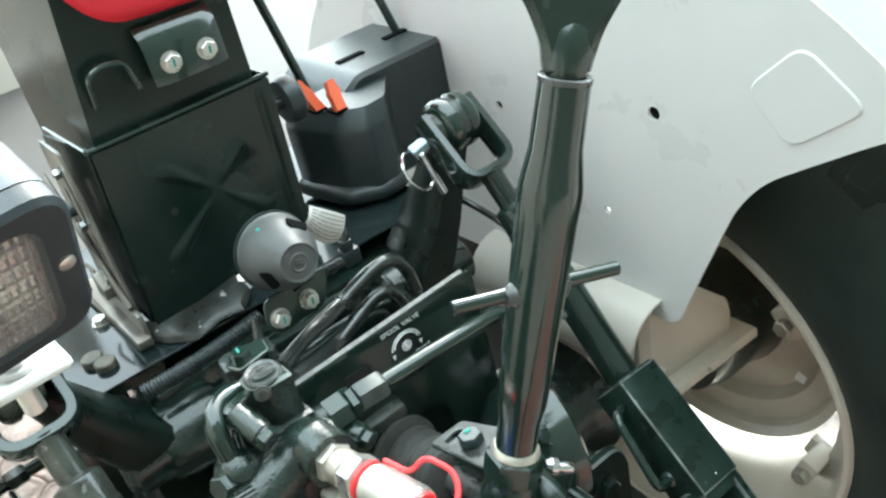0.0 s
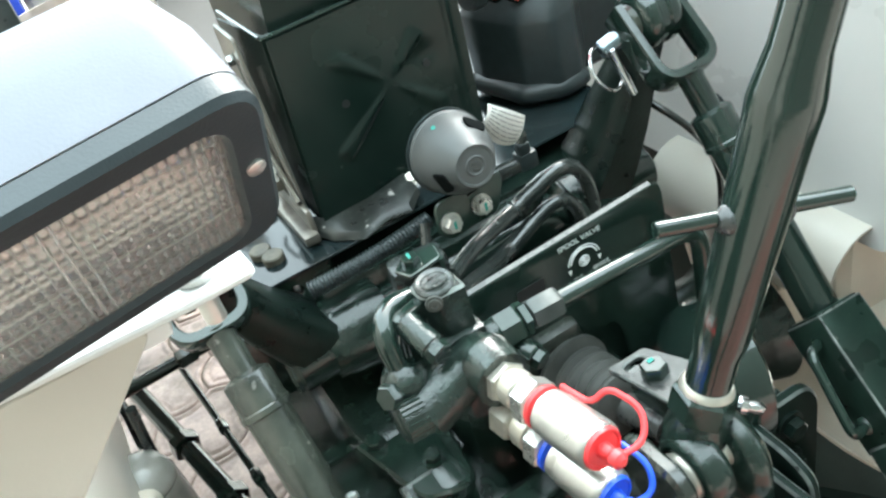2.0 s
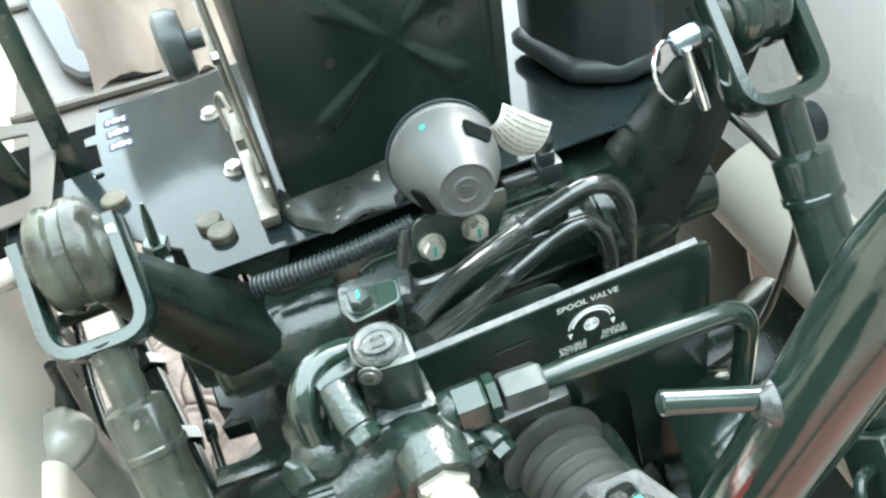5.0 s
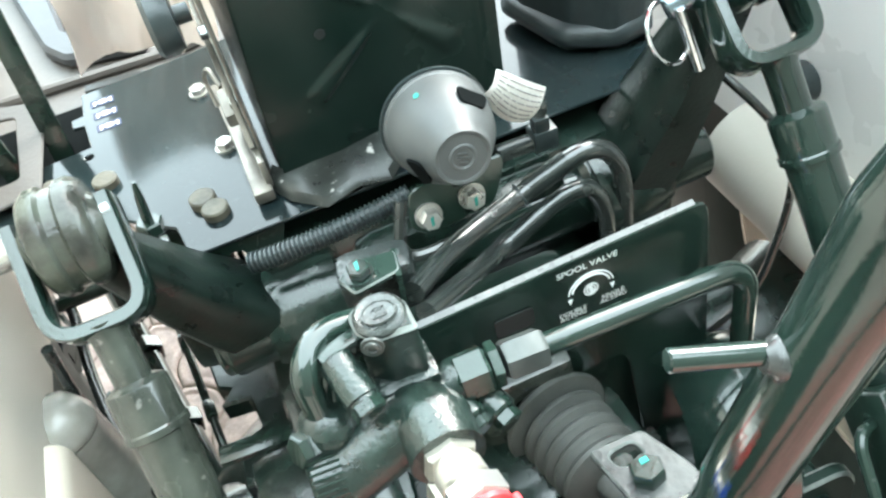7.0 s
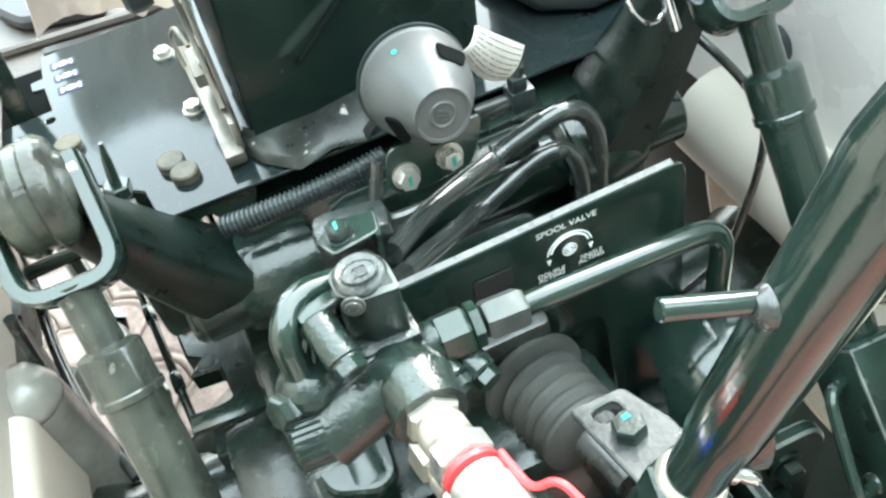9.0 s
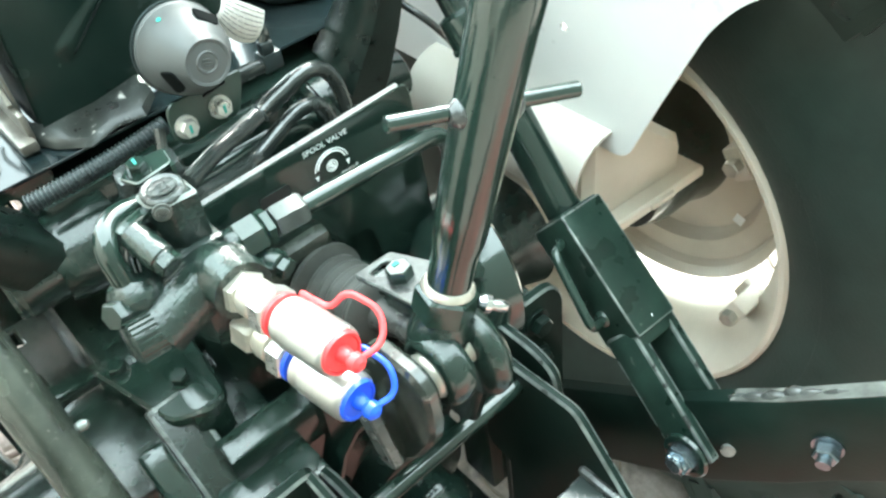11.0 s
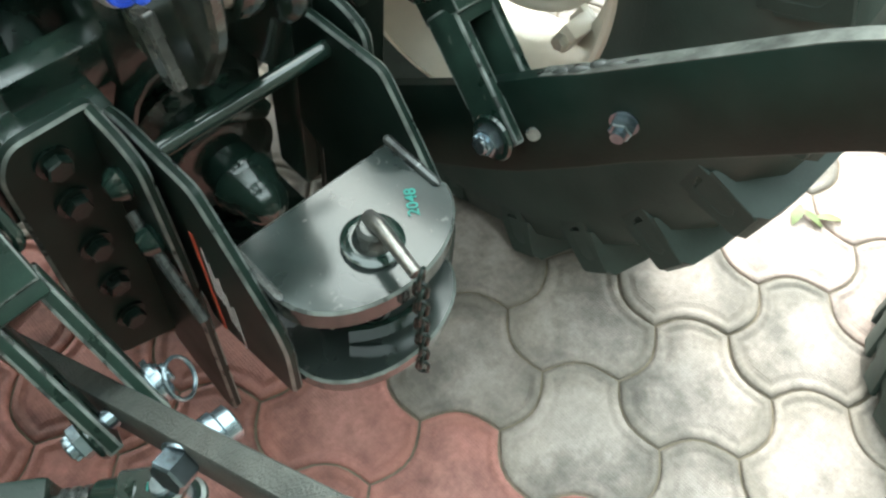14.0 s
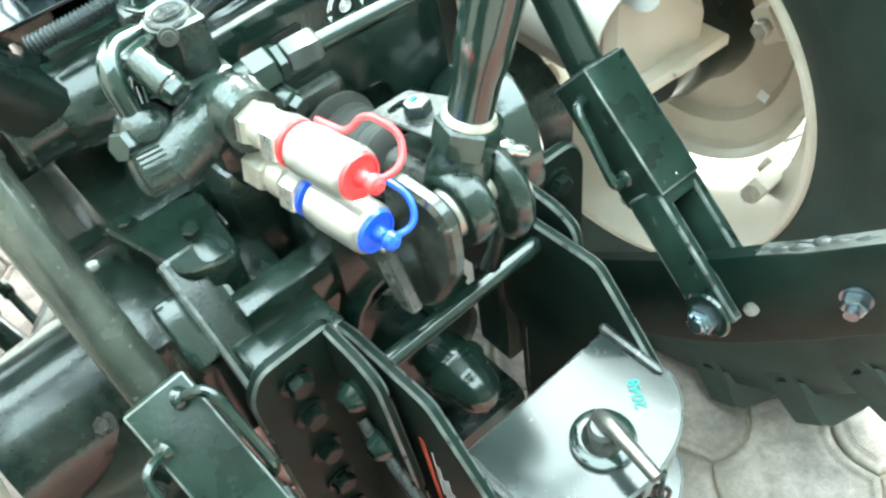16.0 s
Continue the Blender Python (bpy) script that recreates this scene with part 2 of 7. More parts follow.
    # stippled non-slip face
    vo = nt.nodes.new("ShaderNodeTexVoronoi")
    vo.inputs["Scale"].default_value, vo.inputs["Randomness"].default_value = 190, 0.0
    L(co.outputs["Object"], vo.inputs["Vector"])
    bp = nt.nodes.new("ShaderNodeBump")
    bp.inputs["Strength"].default_value, bp.inputs["Distance"].default_value = 0.4, 0.002
    L(vo.outputs["Distance"], bp.inputs["Height"])
    L(b.inputs["Normal"].links[0].from_socket, bp.inputs["Normal"])
    L(bp.outputs[0], b.inputs["Normal"])
    return m


GREYPAVE = paver_mat("grey_concrete_paver", (0.305, 0.253, 0.222), (0.145, 0.123, 0.095), (0.36, 0.302, 0.275))
REDPAVE = paver_mat("red_concrete_paver", (0.41, 0.172, 0.144), (0.32, 0.128, 0.098), (0.455, 0.217, 0.184))
# Pink stone with strong sun painted in as a paler colour.
PINKPAVE = paver_mat("sunlit_pink_paver", (0.48, 0.365, 0.325), (0.36, 0.265, 0.225), (0.535, 0.425, 0.385))
JOINT = mat("sandy_joint", (0.19, 0.155, 0.115), 0.95, var=0.3, scale=40, bump=0.6)
# Dark colour of the added walls, which glossy paint reflects.
UNSEEN_WALL = mat("unseen_wall_plaster", (0.11, 0.12, 0.105), 0.9, var=0.3, scale=2.5, bump=0.3, fine=40)
PALE = mat("pale_grey_floor_mat", (0.066, 0.059, 0.054), 0.6, var=0.2, scale=20, bump=0.3)


def glass_mat():
    m = bpy.data.materials.new("lamp_glass")
    m.use_nodes = True
    b = m.node_tree.nodes["Principled BSDF"]
    b.inputs["Base Color"].default_value = (0.97, 0.95, 0.92, 1)
    b.inputs["Roughness"].default_value = 0.05
    b.inputs["Transmission Weight"].default_value = 0.9
    b.inputs["IOR"].default_value = 1.45
    return m


GLASS = glass_mat()
REFLECT = mat("lamp_reflector", (0.88, 0.87, 0.84), 0.25, metal=0.5, var=0.05, bump=0.05)


# ---- mesh tools ----
def frame_of(axis):
    w = Vector(axis).normalized()
    u = w.orthogonal().normalized()
    if abs(w.z) < 0.9:
        u = w.cross(Vector((0, 0, 1))).normalized()
    else:
        u = w.cross(Vector((0, 1, 0))).normalized()
    return u, w.cross(u).normalized(), w


def lathe(bm, p0, axis, prof, seg=24, phase=0.0):
    """Turns (distance, radius) pairs about the axis from p0; the ends are closed."""
    u, v, w = frame_of(axis)
    p0 = Vector(p0)
    rings = []
    for d, r in prof:
        c = p0 + w * d
        rings.append([bm.verts.new(c + (u * math.cos(a) + v * math.sin(a)) * max(r, 1e-5)) for a in [phase + 2 * math.pi * i / seg for i in range(seg)]])
    for a, b in zip(rings, rings[1:]):
        for i in range(seg):
            bm.faces.new((a[i], a[(i + 1) % seg], b[(i + 1) % seg], b[i]))
    bm.faces.new(rings[0][::-1])
    bm.faces.new(rings[-1])
    return bm


def cyl(bm, p0, p1, r, r1=None, seg=24, bev=0.0):
    p0, p1 = Vector(p0), Vector(p1)
    d = (p1 - p0).length
    r1 = r if r1 is None else r1
    if bev:
        return lathe(bm, p0, p1 - p0, [(0, r - bev), (bev, r), (d - bev, r1), (d, r1 - bev)], seg)
    return lathe(bm, p0, p1 - p0, [(0, r), (d, r1)], seg)


def hexn(bm, p0, p1, af, ch=0.1, phase=0.3):
    """A hexagonal nut or bolt head across p0 to p1 with chamfered ends."""
    p0, p1 = Vector(p0), Vector(p1)
    d = (p1 - p0).length
    r = af / math.sqrt(3)
    return lathe(bm, p0, p1 - p0, [(0, r * 0.88), (d * ch, r), (d * (1 - ch), r), (d, r * 0.88)], 6, phase)


def box(bm, c, s, rot=None, bev=0.002, lit_wear=False):
    m = Matrix.Translation(c) @ (rot.to_4x4() if rot else Matrix.Identity(4)) @ Matrix.Diagonal((*s, 1))
    t = bmesh.new()
    bmesh.ops.create_cube(t, size=1, matrix=m)
    if bev:
        done = bmesh.ops.bevel(t, geom=list(t.edges), offset=min(bev, min(s) * 0.4), segments=2, affect="EDGES", profile=0.6)
        if lit_wear:
            for f in done["faces"]:
                f.material_index = 1
    merge(bm, t)
    return bm


def merge(bm, t):
    me = bpy.data.meshes.new("tmp")
    t.to_mesh(me)
    t.free()
    bm.from_mesh(me)
    bpy.data.meshes.remove(me)


def fillet(pts, rad, n=6):
    """Rounds the corners of a polyline."""
    pts = [Vector(p) for p in pts]
    out = [pts[0]]
    for a, b, c in zip(pts, pts[1:], pts[2:]):
        d1, d2 = (a - b), (c - b)
        k = min(rad, d1.length * 0.49, d2.length * 0.49)
        s, e = b + d1.normalized() * k, b + d2.normalized() * k
        for i in range(n + 1):
            t = i / n
            out.append((1 - t) ** 2 * s + 2 * t * (1 - t) * b + t * t * e)
    out.append(pts[-1])
    return out


def tube(bm, pts, r, seg=12, rad=0.0, closed=False, rfun=None):
    """Sweeps a circle along a polyline with rounded corners."""
    pts = fillet(pts, rad) if rad else [Vector(p) for p in pts]
    n = len(pts)
    rings, u = [], None
    for i, p in enumerate(pts):
        a = pts[i - 1] if i or closed else pts[0]
        b = pts[(i + 1) % n] if i < n - 1 or closed else pts[-1]
        w = (b - a).normalized()
        u = frame_of(w)[0] if u is None else (u - w * u.dot(w)).normalized()
        v = w.cross(u)
        rr = rfun(i / max(1, n - 1)) if rfun else r
        rings.append([bm.verts.new(p + (u * math.cos(2 * math.pi * k / seg) + v * math.sin(2 * math.pi * k / seg)) * rr) for k in range(seg)])
    pairs = list(zip(rings, rings[1:])) + ([(rings[-1], rings[0])] if closed else [])
    for a, b in pairs:
        for k in range(seg):
            bm.faces.new((a[k], a[(k + 1) % seg], b[(k + 1) % seg], b[k]))
    if not closed:
        bm.faces.new(rings[0][::-1])
        bm.faces.new(rings[-1])
    return bm


def torus(bm, c, axis, R, r, seg=28, rs=10, a0=0.0, a1=2 * math.pi):
    u, v, w = frame_of(axis)
    full = abs(a1 - a0 - 2 * math.pi) < 1e-6
    n = seg if full else seg + 1
    pts = [Vector(c) + (u * math.cos(a0 + (a1 - a0) * i / seg) + v * math.sin(a0 + (a1 - a0) * i / seg)) * R for i in range(n)]
    return tube(bm, pts, r, rs, closed=full)


def circle2(cx, cy, r, n=16, a0=0.0):
    return [(cx + r * math.cos(a0 + 2 * math.pi * i / n), cy + r * math.sin(a0 + 2 * math.pi * i / n)) for i in range(n)]


def plate(bm, outline, origin, u, v, thick, holes=(), bev=0.0012, lit_wear=False):
    """A flat plate from a 2D outline with true holes, its thickness along u x v, centred; the last flag gives its edges
    a paler grey, for rubbed paint and painted sky highlight.
    """
    o, u, v = Vector(origin), Vector(u).normalized(), Vector(v).normalized()
    w = u.cross(v).normalized()
    t = bmesh.new()
    edges = []
    for loop in [outline, *holes]:
        vs = [t.verts.new(o + u * a + v * b - w * thick / 2) for a, b in loop]
        edges += [t.edges.new((vs[i], vs[(i + 1) % len(vs)])) for i in range(len(vs))]
    bmesh.ops.triangle_fill(t, use_beauty=True, edges=edges, normal=w)
    g = bmesh.ops.extrude_face_region(t, geom=list(t.faces))
    bmesh.ops.translate(t, vec=w * thick, verts=[e for e in g["geom"] if isinstance(e, bmesh.types.BMVert)])
    bmesh.ops.recalc_face_normals(t, faces=list(t.faces))
    if bev:
        sharp = [e for e in t.edges if len(e.link_faces) == 2 and e.calc_face_angle(0) > 1.2]
        done = bmesh.ops.bevel(t, geom=sharp, offset=min(bev, thick * 0.35), segments=1, affect="EDGES")
        if lit_wear:
            for f in done["faces"]:
                f.material_index = 1
    merge(bm, t)
    return bm


def rounded(pts, rad, n=5):
    """A closed 2D outline with rounded corners."""
    out = []
    k = len(pts)
    for i in range(k):
        a, b, c = Vector(pts[i - 1]), Vector(pts[i]), Vector(pts[(i + 1) % k])
        d1, d2 = a - b, c - b
        q = min(rad, d1.length * 0.45, d2.length * 0.45)
        s, e = b + d1.normalized() * q, b + d2.normalized() * q
        out += [tuple((1 - j / n) ** 2 * s + 2 * (j / n) * (1 - j / n) * b + (j / n) ** 2 * e) for j in range(n + 1)]
    return out


def sheet(bm, rows, thick):
    """A bent sheet from rows of points, with thickness."""
    g = [[bm.verts.new(p) for p in row] for row in rows]
    fs = [bm.faces.new((a[i], a[i + 1], b[i + 1], b[i])) for a, b in zip(g, g[1:]) for i in range(len(a) - 1)]
    bmesh.ops.recalc_face_normals(bm, faces=fs)
    bmesh.ops.solidify(bm, geom=fs, thickness=thick)
    return bm


def thing(name, at, label, category, group="", kind=""):
    ob = new(name)
    ob.location = at
    ob.empty_display_size = 0.02
    return tagged(ob, label, category, group, kind)


def part(name, bm, m, parent, label="", smooth=35):
    """One mesh object under a thing or part; world coordinates in, the root's own coordinates out."""
    me = bpy.data.meshes.new(name)
    bmesh.ops.recalc_face_normals(bm, faces=list(bm.faces))
    bm.to_mesh(me)
    bm.free()
    root = parent
    while root.parent:
        root = root.parent
    me.transform(Matrix.Translation(-root.location))
    for p in me.polygons:
        p.use_smooth = True
    me.set_sharp_from_angle(angle=radians(smooth))
    me.materials.append(m)
    # Edge faces take the paler grey of wear and painted highlight.
    if any(p.material_index == 1 for p in me.polygons):
        me.materials.append(RUBBED_LIT)
    ob = new(name, me)
    ob.parent = parent
    return tagged(ob, label)


def solid(name, bm, m, label, category, kind="", group="", smooth=35):
    """One mesh as a thing of its own."""
    me = bpy.data.meshes.new(name)
    bmesh.ops.recalc_face_normals(bm, faces=list(bm.faces))
    bm.to_mesh(me)
    bm.free()
    for p in me.polygons:
        p.use_smooth = True
    me.set_sharp_from_angle(angle=radians(smooth))
    me.materials.append(m)
    return tagged(new(name, me), label, category, group, kind)


def B():
    return bmesh.new()


def bolt(parent, p, axis, af=0.013, h=0.008, m=None, washer=1.25, name="bolt", mark=False, label=""):
    """A hex bolt head with a washer, its underside at p."""
    a = Vector(axis).normalized()
    p = Vector(p)
    b = B()
    cyl(b, p, p + a * h * 0.25, af * 0.5 * washer * 1.15, seg=18)
    hexn(b, p + a * h * 0.25, p + a * h, af, 0.15, random.random())
    ob = part(name, b, m or SATIN, parent, label)
    if mark:
        t = B()
        u, v, w = frame_of(a)
        plate(t, [(-af * 0.1, -af * 0.3), (af * 0.08, -af * 0.22), (af * 0.1, af * 0.26), (-af * 0.06, af * 0.2)], p + a * (h + 0.0004), u, v, 0.0006, bev=0)
        part("paint_mark", t, TEAL, ob, "teal paint mark")
    return ob


def ring(bm, p0, axis, prof, seg=48):
    """Turns a closed (distance, radius) loop about the axis: a ring with a hole."""
    u, v, w = frame_of(axis)
    rings = [[bm.verts.new(Vector(p0) + w * d + (u * math.cos(2 * math.pi * i / seg) + v * math.sin(2 * math.pi * i / seg)) * r) for d, r in prof] for i in range(seg)]
    n = len(prof)
    for i in range(seg):
        a, b = rings[i], rings[(i + 1) % seg]
        for k in range(n):
            bm.faces.new((a[k], a[(k + 1) % n], b[(k + 1) % n], b[k]))
    return bm


def grow(prof, t):
    """A closed loop from an open profile, t thick towards the axis."""
    return list(prof) + [(d, r - t) for d, r in reversed(prof)]


def square_bar(bm, p0, p1, w, d, up, bev=0.004, lit_wear=False):
    """A rectangular bar from p0 to p1: w along up x axis, d along up."""
    p0, p1 = Vector(p0), Vector(p1)
    a = (p1 - p0).normalized()
    s = a.cross(Vector(up)).normalized()
    n = s.cross(a).normalized()
    rot = Matrix((s, n, a)).transposed()
    return box(bm, (p0 + p1) / 2, (w, d, (p1 - p0).length), rot, bev, lit_wear)


X, Y, Z = Vector((1, 0, 0)), Vector((0, 1, 0)), Vector((0, 0, 1))

# ---- ground ----
b = B()
bmesh.ops.create_grid(b, x_segments=40, y_segments=40, size=60, matrix=Matrix.Translation((0, 0, -0.0065)))
solid("ground", b, JOINT, "sandy bedding under the concrete pavers", "ground", "structure")

# plain walls added out of view to block the sky and darken reflections
for nm, c, sz in (("unseen_wall_south", (0, -4.0, 4.0), (13, 0.25, 8.0)), ("unseen_wall_west", (-4.5, 2.0, 3.25), (0.25, 12, 6.5)), ("unseen_wall_east", (7.0, 2.0, 1.0), (0.25, 12, 2.0))):
    b = B()
    box(b, c, sz, None, 0.01)
    solid(nm, b, UNSEEN_WALL, "plain dark wall added out of view to block sky light", "wall", "structure")

WHEEL_Y, WHEEL_Z, WHEEL_X = 0.716, 0.600, 0.505




def mx(sx, v):
    """Right-hand x, or its mirror about the tractor's middle."""
    return v if sx > 0 else -0.06 - v


# ---- wheels and fenders ----
def rear_wheel(sx):
    c = Vector((mx(sx, WHEEL_X), WHEEL_Y, WHEEL_Z))
    w = thing("rear_wheel", c, "black lugged rear tractor tyre on a cream dished rim", "wheel", "rear wheels")
    b = B()
    prof = [(0.004, 0.336), (-0.018, 0.37), (-0.032, 0.44), (-0.028, 0.525), (-0.012, 0.592), (0.04, 0.63), (0.135, 0.64), (0.23, 0.63), (0.282, 0.592), (0.298, 0.525), (0.302, 0.44), (0.288, 0.375), (0.266, 0.342), (0.25, 0.335), (0.02, 0.335)]
    ring(b, c, sx * X, prof, 72)
    for v in b.verts:
        v.co.z = max(v.co.z, 0.004)
    tyre = part("tyre", b, RUBBER, w, smooth=50)
    b = B()
    for R in (0.40, 0.475):
        torus(b, c + sx * X * (-0.0285 if R > 0.42 else -0.0225), X, R, 0.0018, 72, 6)
    part("sidewall_rib", b, RUBBER, tyre)
    lug = None
    n = 22
    for side in (0, 1):
        for i in range(n):
            if lug is None:
                b = B()
                q = []
                for d, a, r0, r1, hw in ((0.136, 0.0, 0.615, 0.660, 0.022), (0.04, 0.075, 0.61, 0.662, 0.027), (-0.012, 0.112, 0.57, 0.655, 0.033), (-0.024, 0.116, 0.56, 0.638, 0.031)):
                    row = []
                    for r, s, f in ((r0, -1, 1.2), (r0, 1, 1.2), (r1, 1, 0.85), (r1, -1, 0.85)):
                        ang = a + s * hw * f / 0.6
                        row.append(b.verts.new((d, math.cos(ang) * r, math.sin(ang) * r)))
                    q.append(row)
                for a_, b_ in zip(q, q[1:]):
                    for k in range(4):
                        b.faces.new((a_[k], a_[(k + 1) % 4], b_[(k + 1) % 4], b_[k]))
                b.faces.new(q[0][::-1])
                b.faces.new(q[-1])
                bmesh.ops.recalc_face_normals(b, faces=list(b.faces))
                lug = bpy.data.meshes.new("lug")
                b.to_mesh(lug)
                b.free()
                for p in lug.polygons:
                    p.use_smooth = True
                lug.set_sharp_from_angle(angle=radians(55))
                lug.materials.append(RUBBER)
                b = B()
                plate(b, rounded([(0.525, -0.027), (0.60, -0.03), (0.645, -0.028), (0.645, 0.028), (0.60, 0.031), (0.528, 0.03)], 0.007, 3), (-0.0125, 0, 0), (0, math.cos(0.116), math.sin(0.116)), (0, -math.sin(0.116), math.cos(0.116)), 0.024, [rounded([(0.55, -0.008), (0.612, -0.014), (0.618, 0.002), (0.606, 0.012), (0.555, 0.012)], 0.004, 2)], 0.002)
                foot_mesh = bpy.data.meshes.new("lug_foot")
                b.to_mesh(foot_mesh)
                b.free()
                foot_mesh.materials.append(RUBBER)
            o = new("lug", lug)
            o.parent = tyre
            lf = new("lug_foot", foot_mesh)
            lf.parent = tyre
            flip = side == 1
            m = Matrix.Rotation(2 * math.pi * (i + 0.5 * side) / n + 0.082, 4, "X")
            if flip:
                m = m @ Matrix.Translation((0.27, 0, 0)) @ Matrix.Diagonal((-1, 1, 1, 1))
            ang = (2 * math.pi * (i + 0.5 * side) / n + 0.142) % (2 * math.pi)
            if abs(ang - 1.5 * math.pi) < 0.45:
                m = m @ Matrix.Diagonal((1, 0.9, 0.9, 1))
            if sx < 0:
                m = Matrix.Diagonal((-1, 1, 1, 1)) @ m
            o.matrix_basis = m
            lf.matrix_basis = m
    b = B()
    prof = [(-0.006, 0.337), (0.0, 0.341), (0.008, 0.337), (0.016, 0.325), (0.05, 0.315), (0.075, 0.288), (0.15, 0.285), (0.2, 0.30), (0.262, 0.33), (0.27, 0.343)]
    ring(b, c, sx * X, grow(prof, 0.007), 72)
    rim = part("rim", b, CREAM, w, smooth=50)
    b = B()
    prof = [(0.16, 0.246), (0.168, 0.24), (0.172, 0.232), (0.188, 0.226), (0.19, 0.19), (0.212, 0.176), (0.214, 0.12), (0.205, 0.105), (0.205, 0.06)]
    ring(b, c, sx * X, prof + [(d + 0.008, r) for d, r in reversed(prof)], 72)
    part("wheel_disc", b, CREAM, w, smooth=40)
    if sx > 0:
        b = B()
        plate(b, [(-0.0085, -0.0085), (0.0085, -0.0085), (0.0085, 0.0085), (-0.0085, 0.0085)], (c.x + 0.183, 0.559, 0.527), (0, 0.93, 0.3), (0.1, -0.3, 0.93), 0.001, bev=0)
        part("white_sticker", b, PRINT, w, "small square white sticker")
    b = B()
    lathe(b, c + sx * X * 0.06, sx * X, [(0, 0.085), (0.04, 0.098), (0.1, 0.1), (0.135, 0.112), (0.15, 0.112)], 40)
    part("hub", b, CAST, w)
    for k in range(6):
        a = 0.4 + 1.047 * k
        p = c + sx * X * 0.06 + Vector((0, math.cos(a), math.sin(a))) * 0.272
        rr = Matrix.Rotation(a, 3, "X")
        b = B()
        box(b, p, (0.05, 0.03, 0.05), rr, 0.006)
        box(b, p + sx * X * 0.03, (0.016, 0.05, 0.038), rr, 0.005)
        blk = part("rim_clamp", b, CREAM, w)
        b = B()
        hexn(b, p - sx * X * 0.024, p - sx * X * 0.04, 0.022)
        part("clamp_nut", b, YZINC, blk)
    return w


def fender(sx):
    x = mx(sx, 0.395)
    f = thing("fender", (x, 0.8, 0.8), "off-white painted steel fender with an embossed square" if sx > 0 else "beige painted steel fender beside the seat", "fender", "fenders")
    out = [(0.60, 0.828), (0.572, 0.833), (0.55, 0.848), (0.535, 0.875), (0.484, 1.01), (0.47, 1.04), (0.445, 1.075), (0.388, 1.115), (0.32, 1.15), (0.23, 1.18), (0.13, 1.185), (0.09, 1.2), (0.11, 1.27), (0.2, 1.36), (0.32, 1.42), (0.5, 1.46), (0.75, 1.47), (1.05, 1.44), (1.3, 1.34), (1.47, 1.15), (1.55, 0.95), (1.56, 0.84), (1.2, 0.81), (0.8, 0.815)]
    if sx > 0:
        out = rounded([(0.60, 0.828), (0.5625, 0.832), (0.534, 0.90), (0.4735, 1.037), (0.44, 1.079), (0.38, 1.118), (0.32, 1.156), (0.273, 1.178)], 0.03, 5)[3:-3]
        out += [(0.776 + 0.692 * math.cos(radians(a)), 0.70 + 0.692 * math.sin(radians(a))) for a in range(134, 8, -4)] + [(1.2, 0.81), (0.8, 0.815)]
    holes = [circle2(0.578, 1.129, 0.0085), circle2(0.663, 0.974, 0.0055), circle2(0.653, 0.85, 0.006), circle2(0.844, 1.085, 0.006)]
    b = B()
    plate(b, out, (x, 0, 0), (0, 1, 0), (0, 0, 1), 0.004, holes, 0)
    part("inner_panel", b, WHITE if sx > 0 else BEIGE, f)
    b = B()
    sq = rounded([(0.4635, 1.1815), (0.401, 1.2385), (0.333, 1.183), (0.4115, 1.1245)], 0.022, 6)
    plate(b, sq, (x, 0, 0), (0, 1, 0), (0, 0, 1), 0.0075, bev=0.003)
    part("embossed_square", b, WHITE if sx > 0 else BEIGE, f)
    if sx < 0:
        b = B()
        plate(b, rounded([(-0.318, 1.293), (-0.75, 1.293), (-0.75, 0.95), (-0.56, 1.05), (-0.46, 1.15)], 0.012), (0, 0.448, 0), X, Z, 0.004, bev=0.001)
        part("rear_panel", b, BEIGE, f)
    b = B()
    rows = []
    for k in range(13):
        a = radians(85 + 190 * k / 12)
        rows.append([(mx(sx, 0.388 + math.cos(a) * 0.062), yy, 0.80 + math.sin(a) * 0.062) for yy in (0.586, 0.7, 0.8, 0.905)])
    sheet(b, rows, 0.004)
    if sx > 0:
        part("rolled_skirt", b, BEIGE, f, smooth=60)
    else:
        b.free()
    b = B()
    rows = []
    for k in range(25):
        a = radians(150 - 144 * k / 24)
        cy, cz = WHEEL_Y + 0.06, 0.70
        row = []
        for dx, r in ((0.0, 0.678), (0.007, 0.70), (0.03, 0.732), (0.1, 0.75), (0.3, 0.75), (0.4, 0.74), (0.41, 0.71)):
            row.append((x + sx * dx, cy + math.cos(a) * r * 1.02, cz + math.sin(a) * r * 1.02))
        rows.append(row)
    sheet(b, rows, 0.004)
    part("crown", b, WHITE if sx > 0 else BEIGE, f, smooth=60)
    return f


rear_wheel(1)
rear_wheel(-1)
fender(1)
fender(-1)


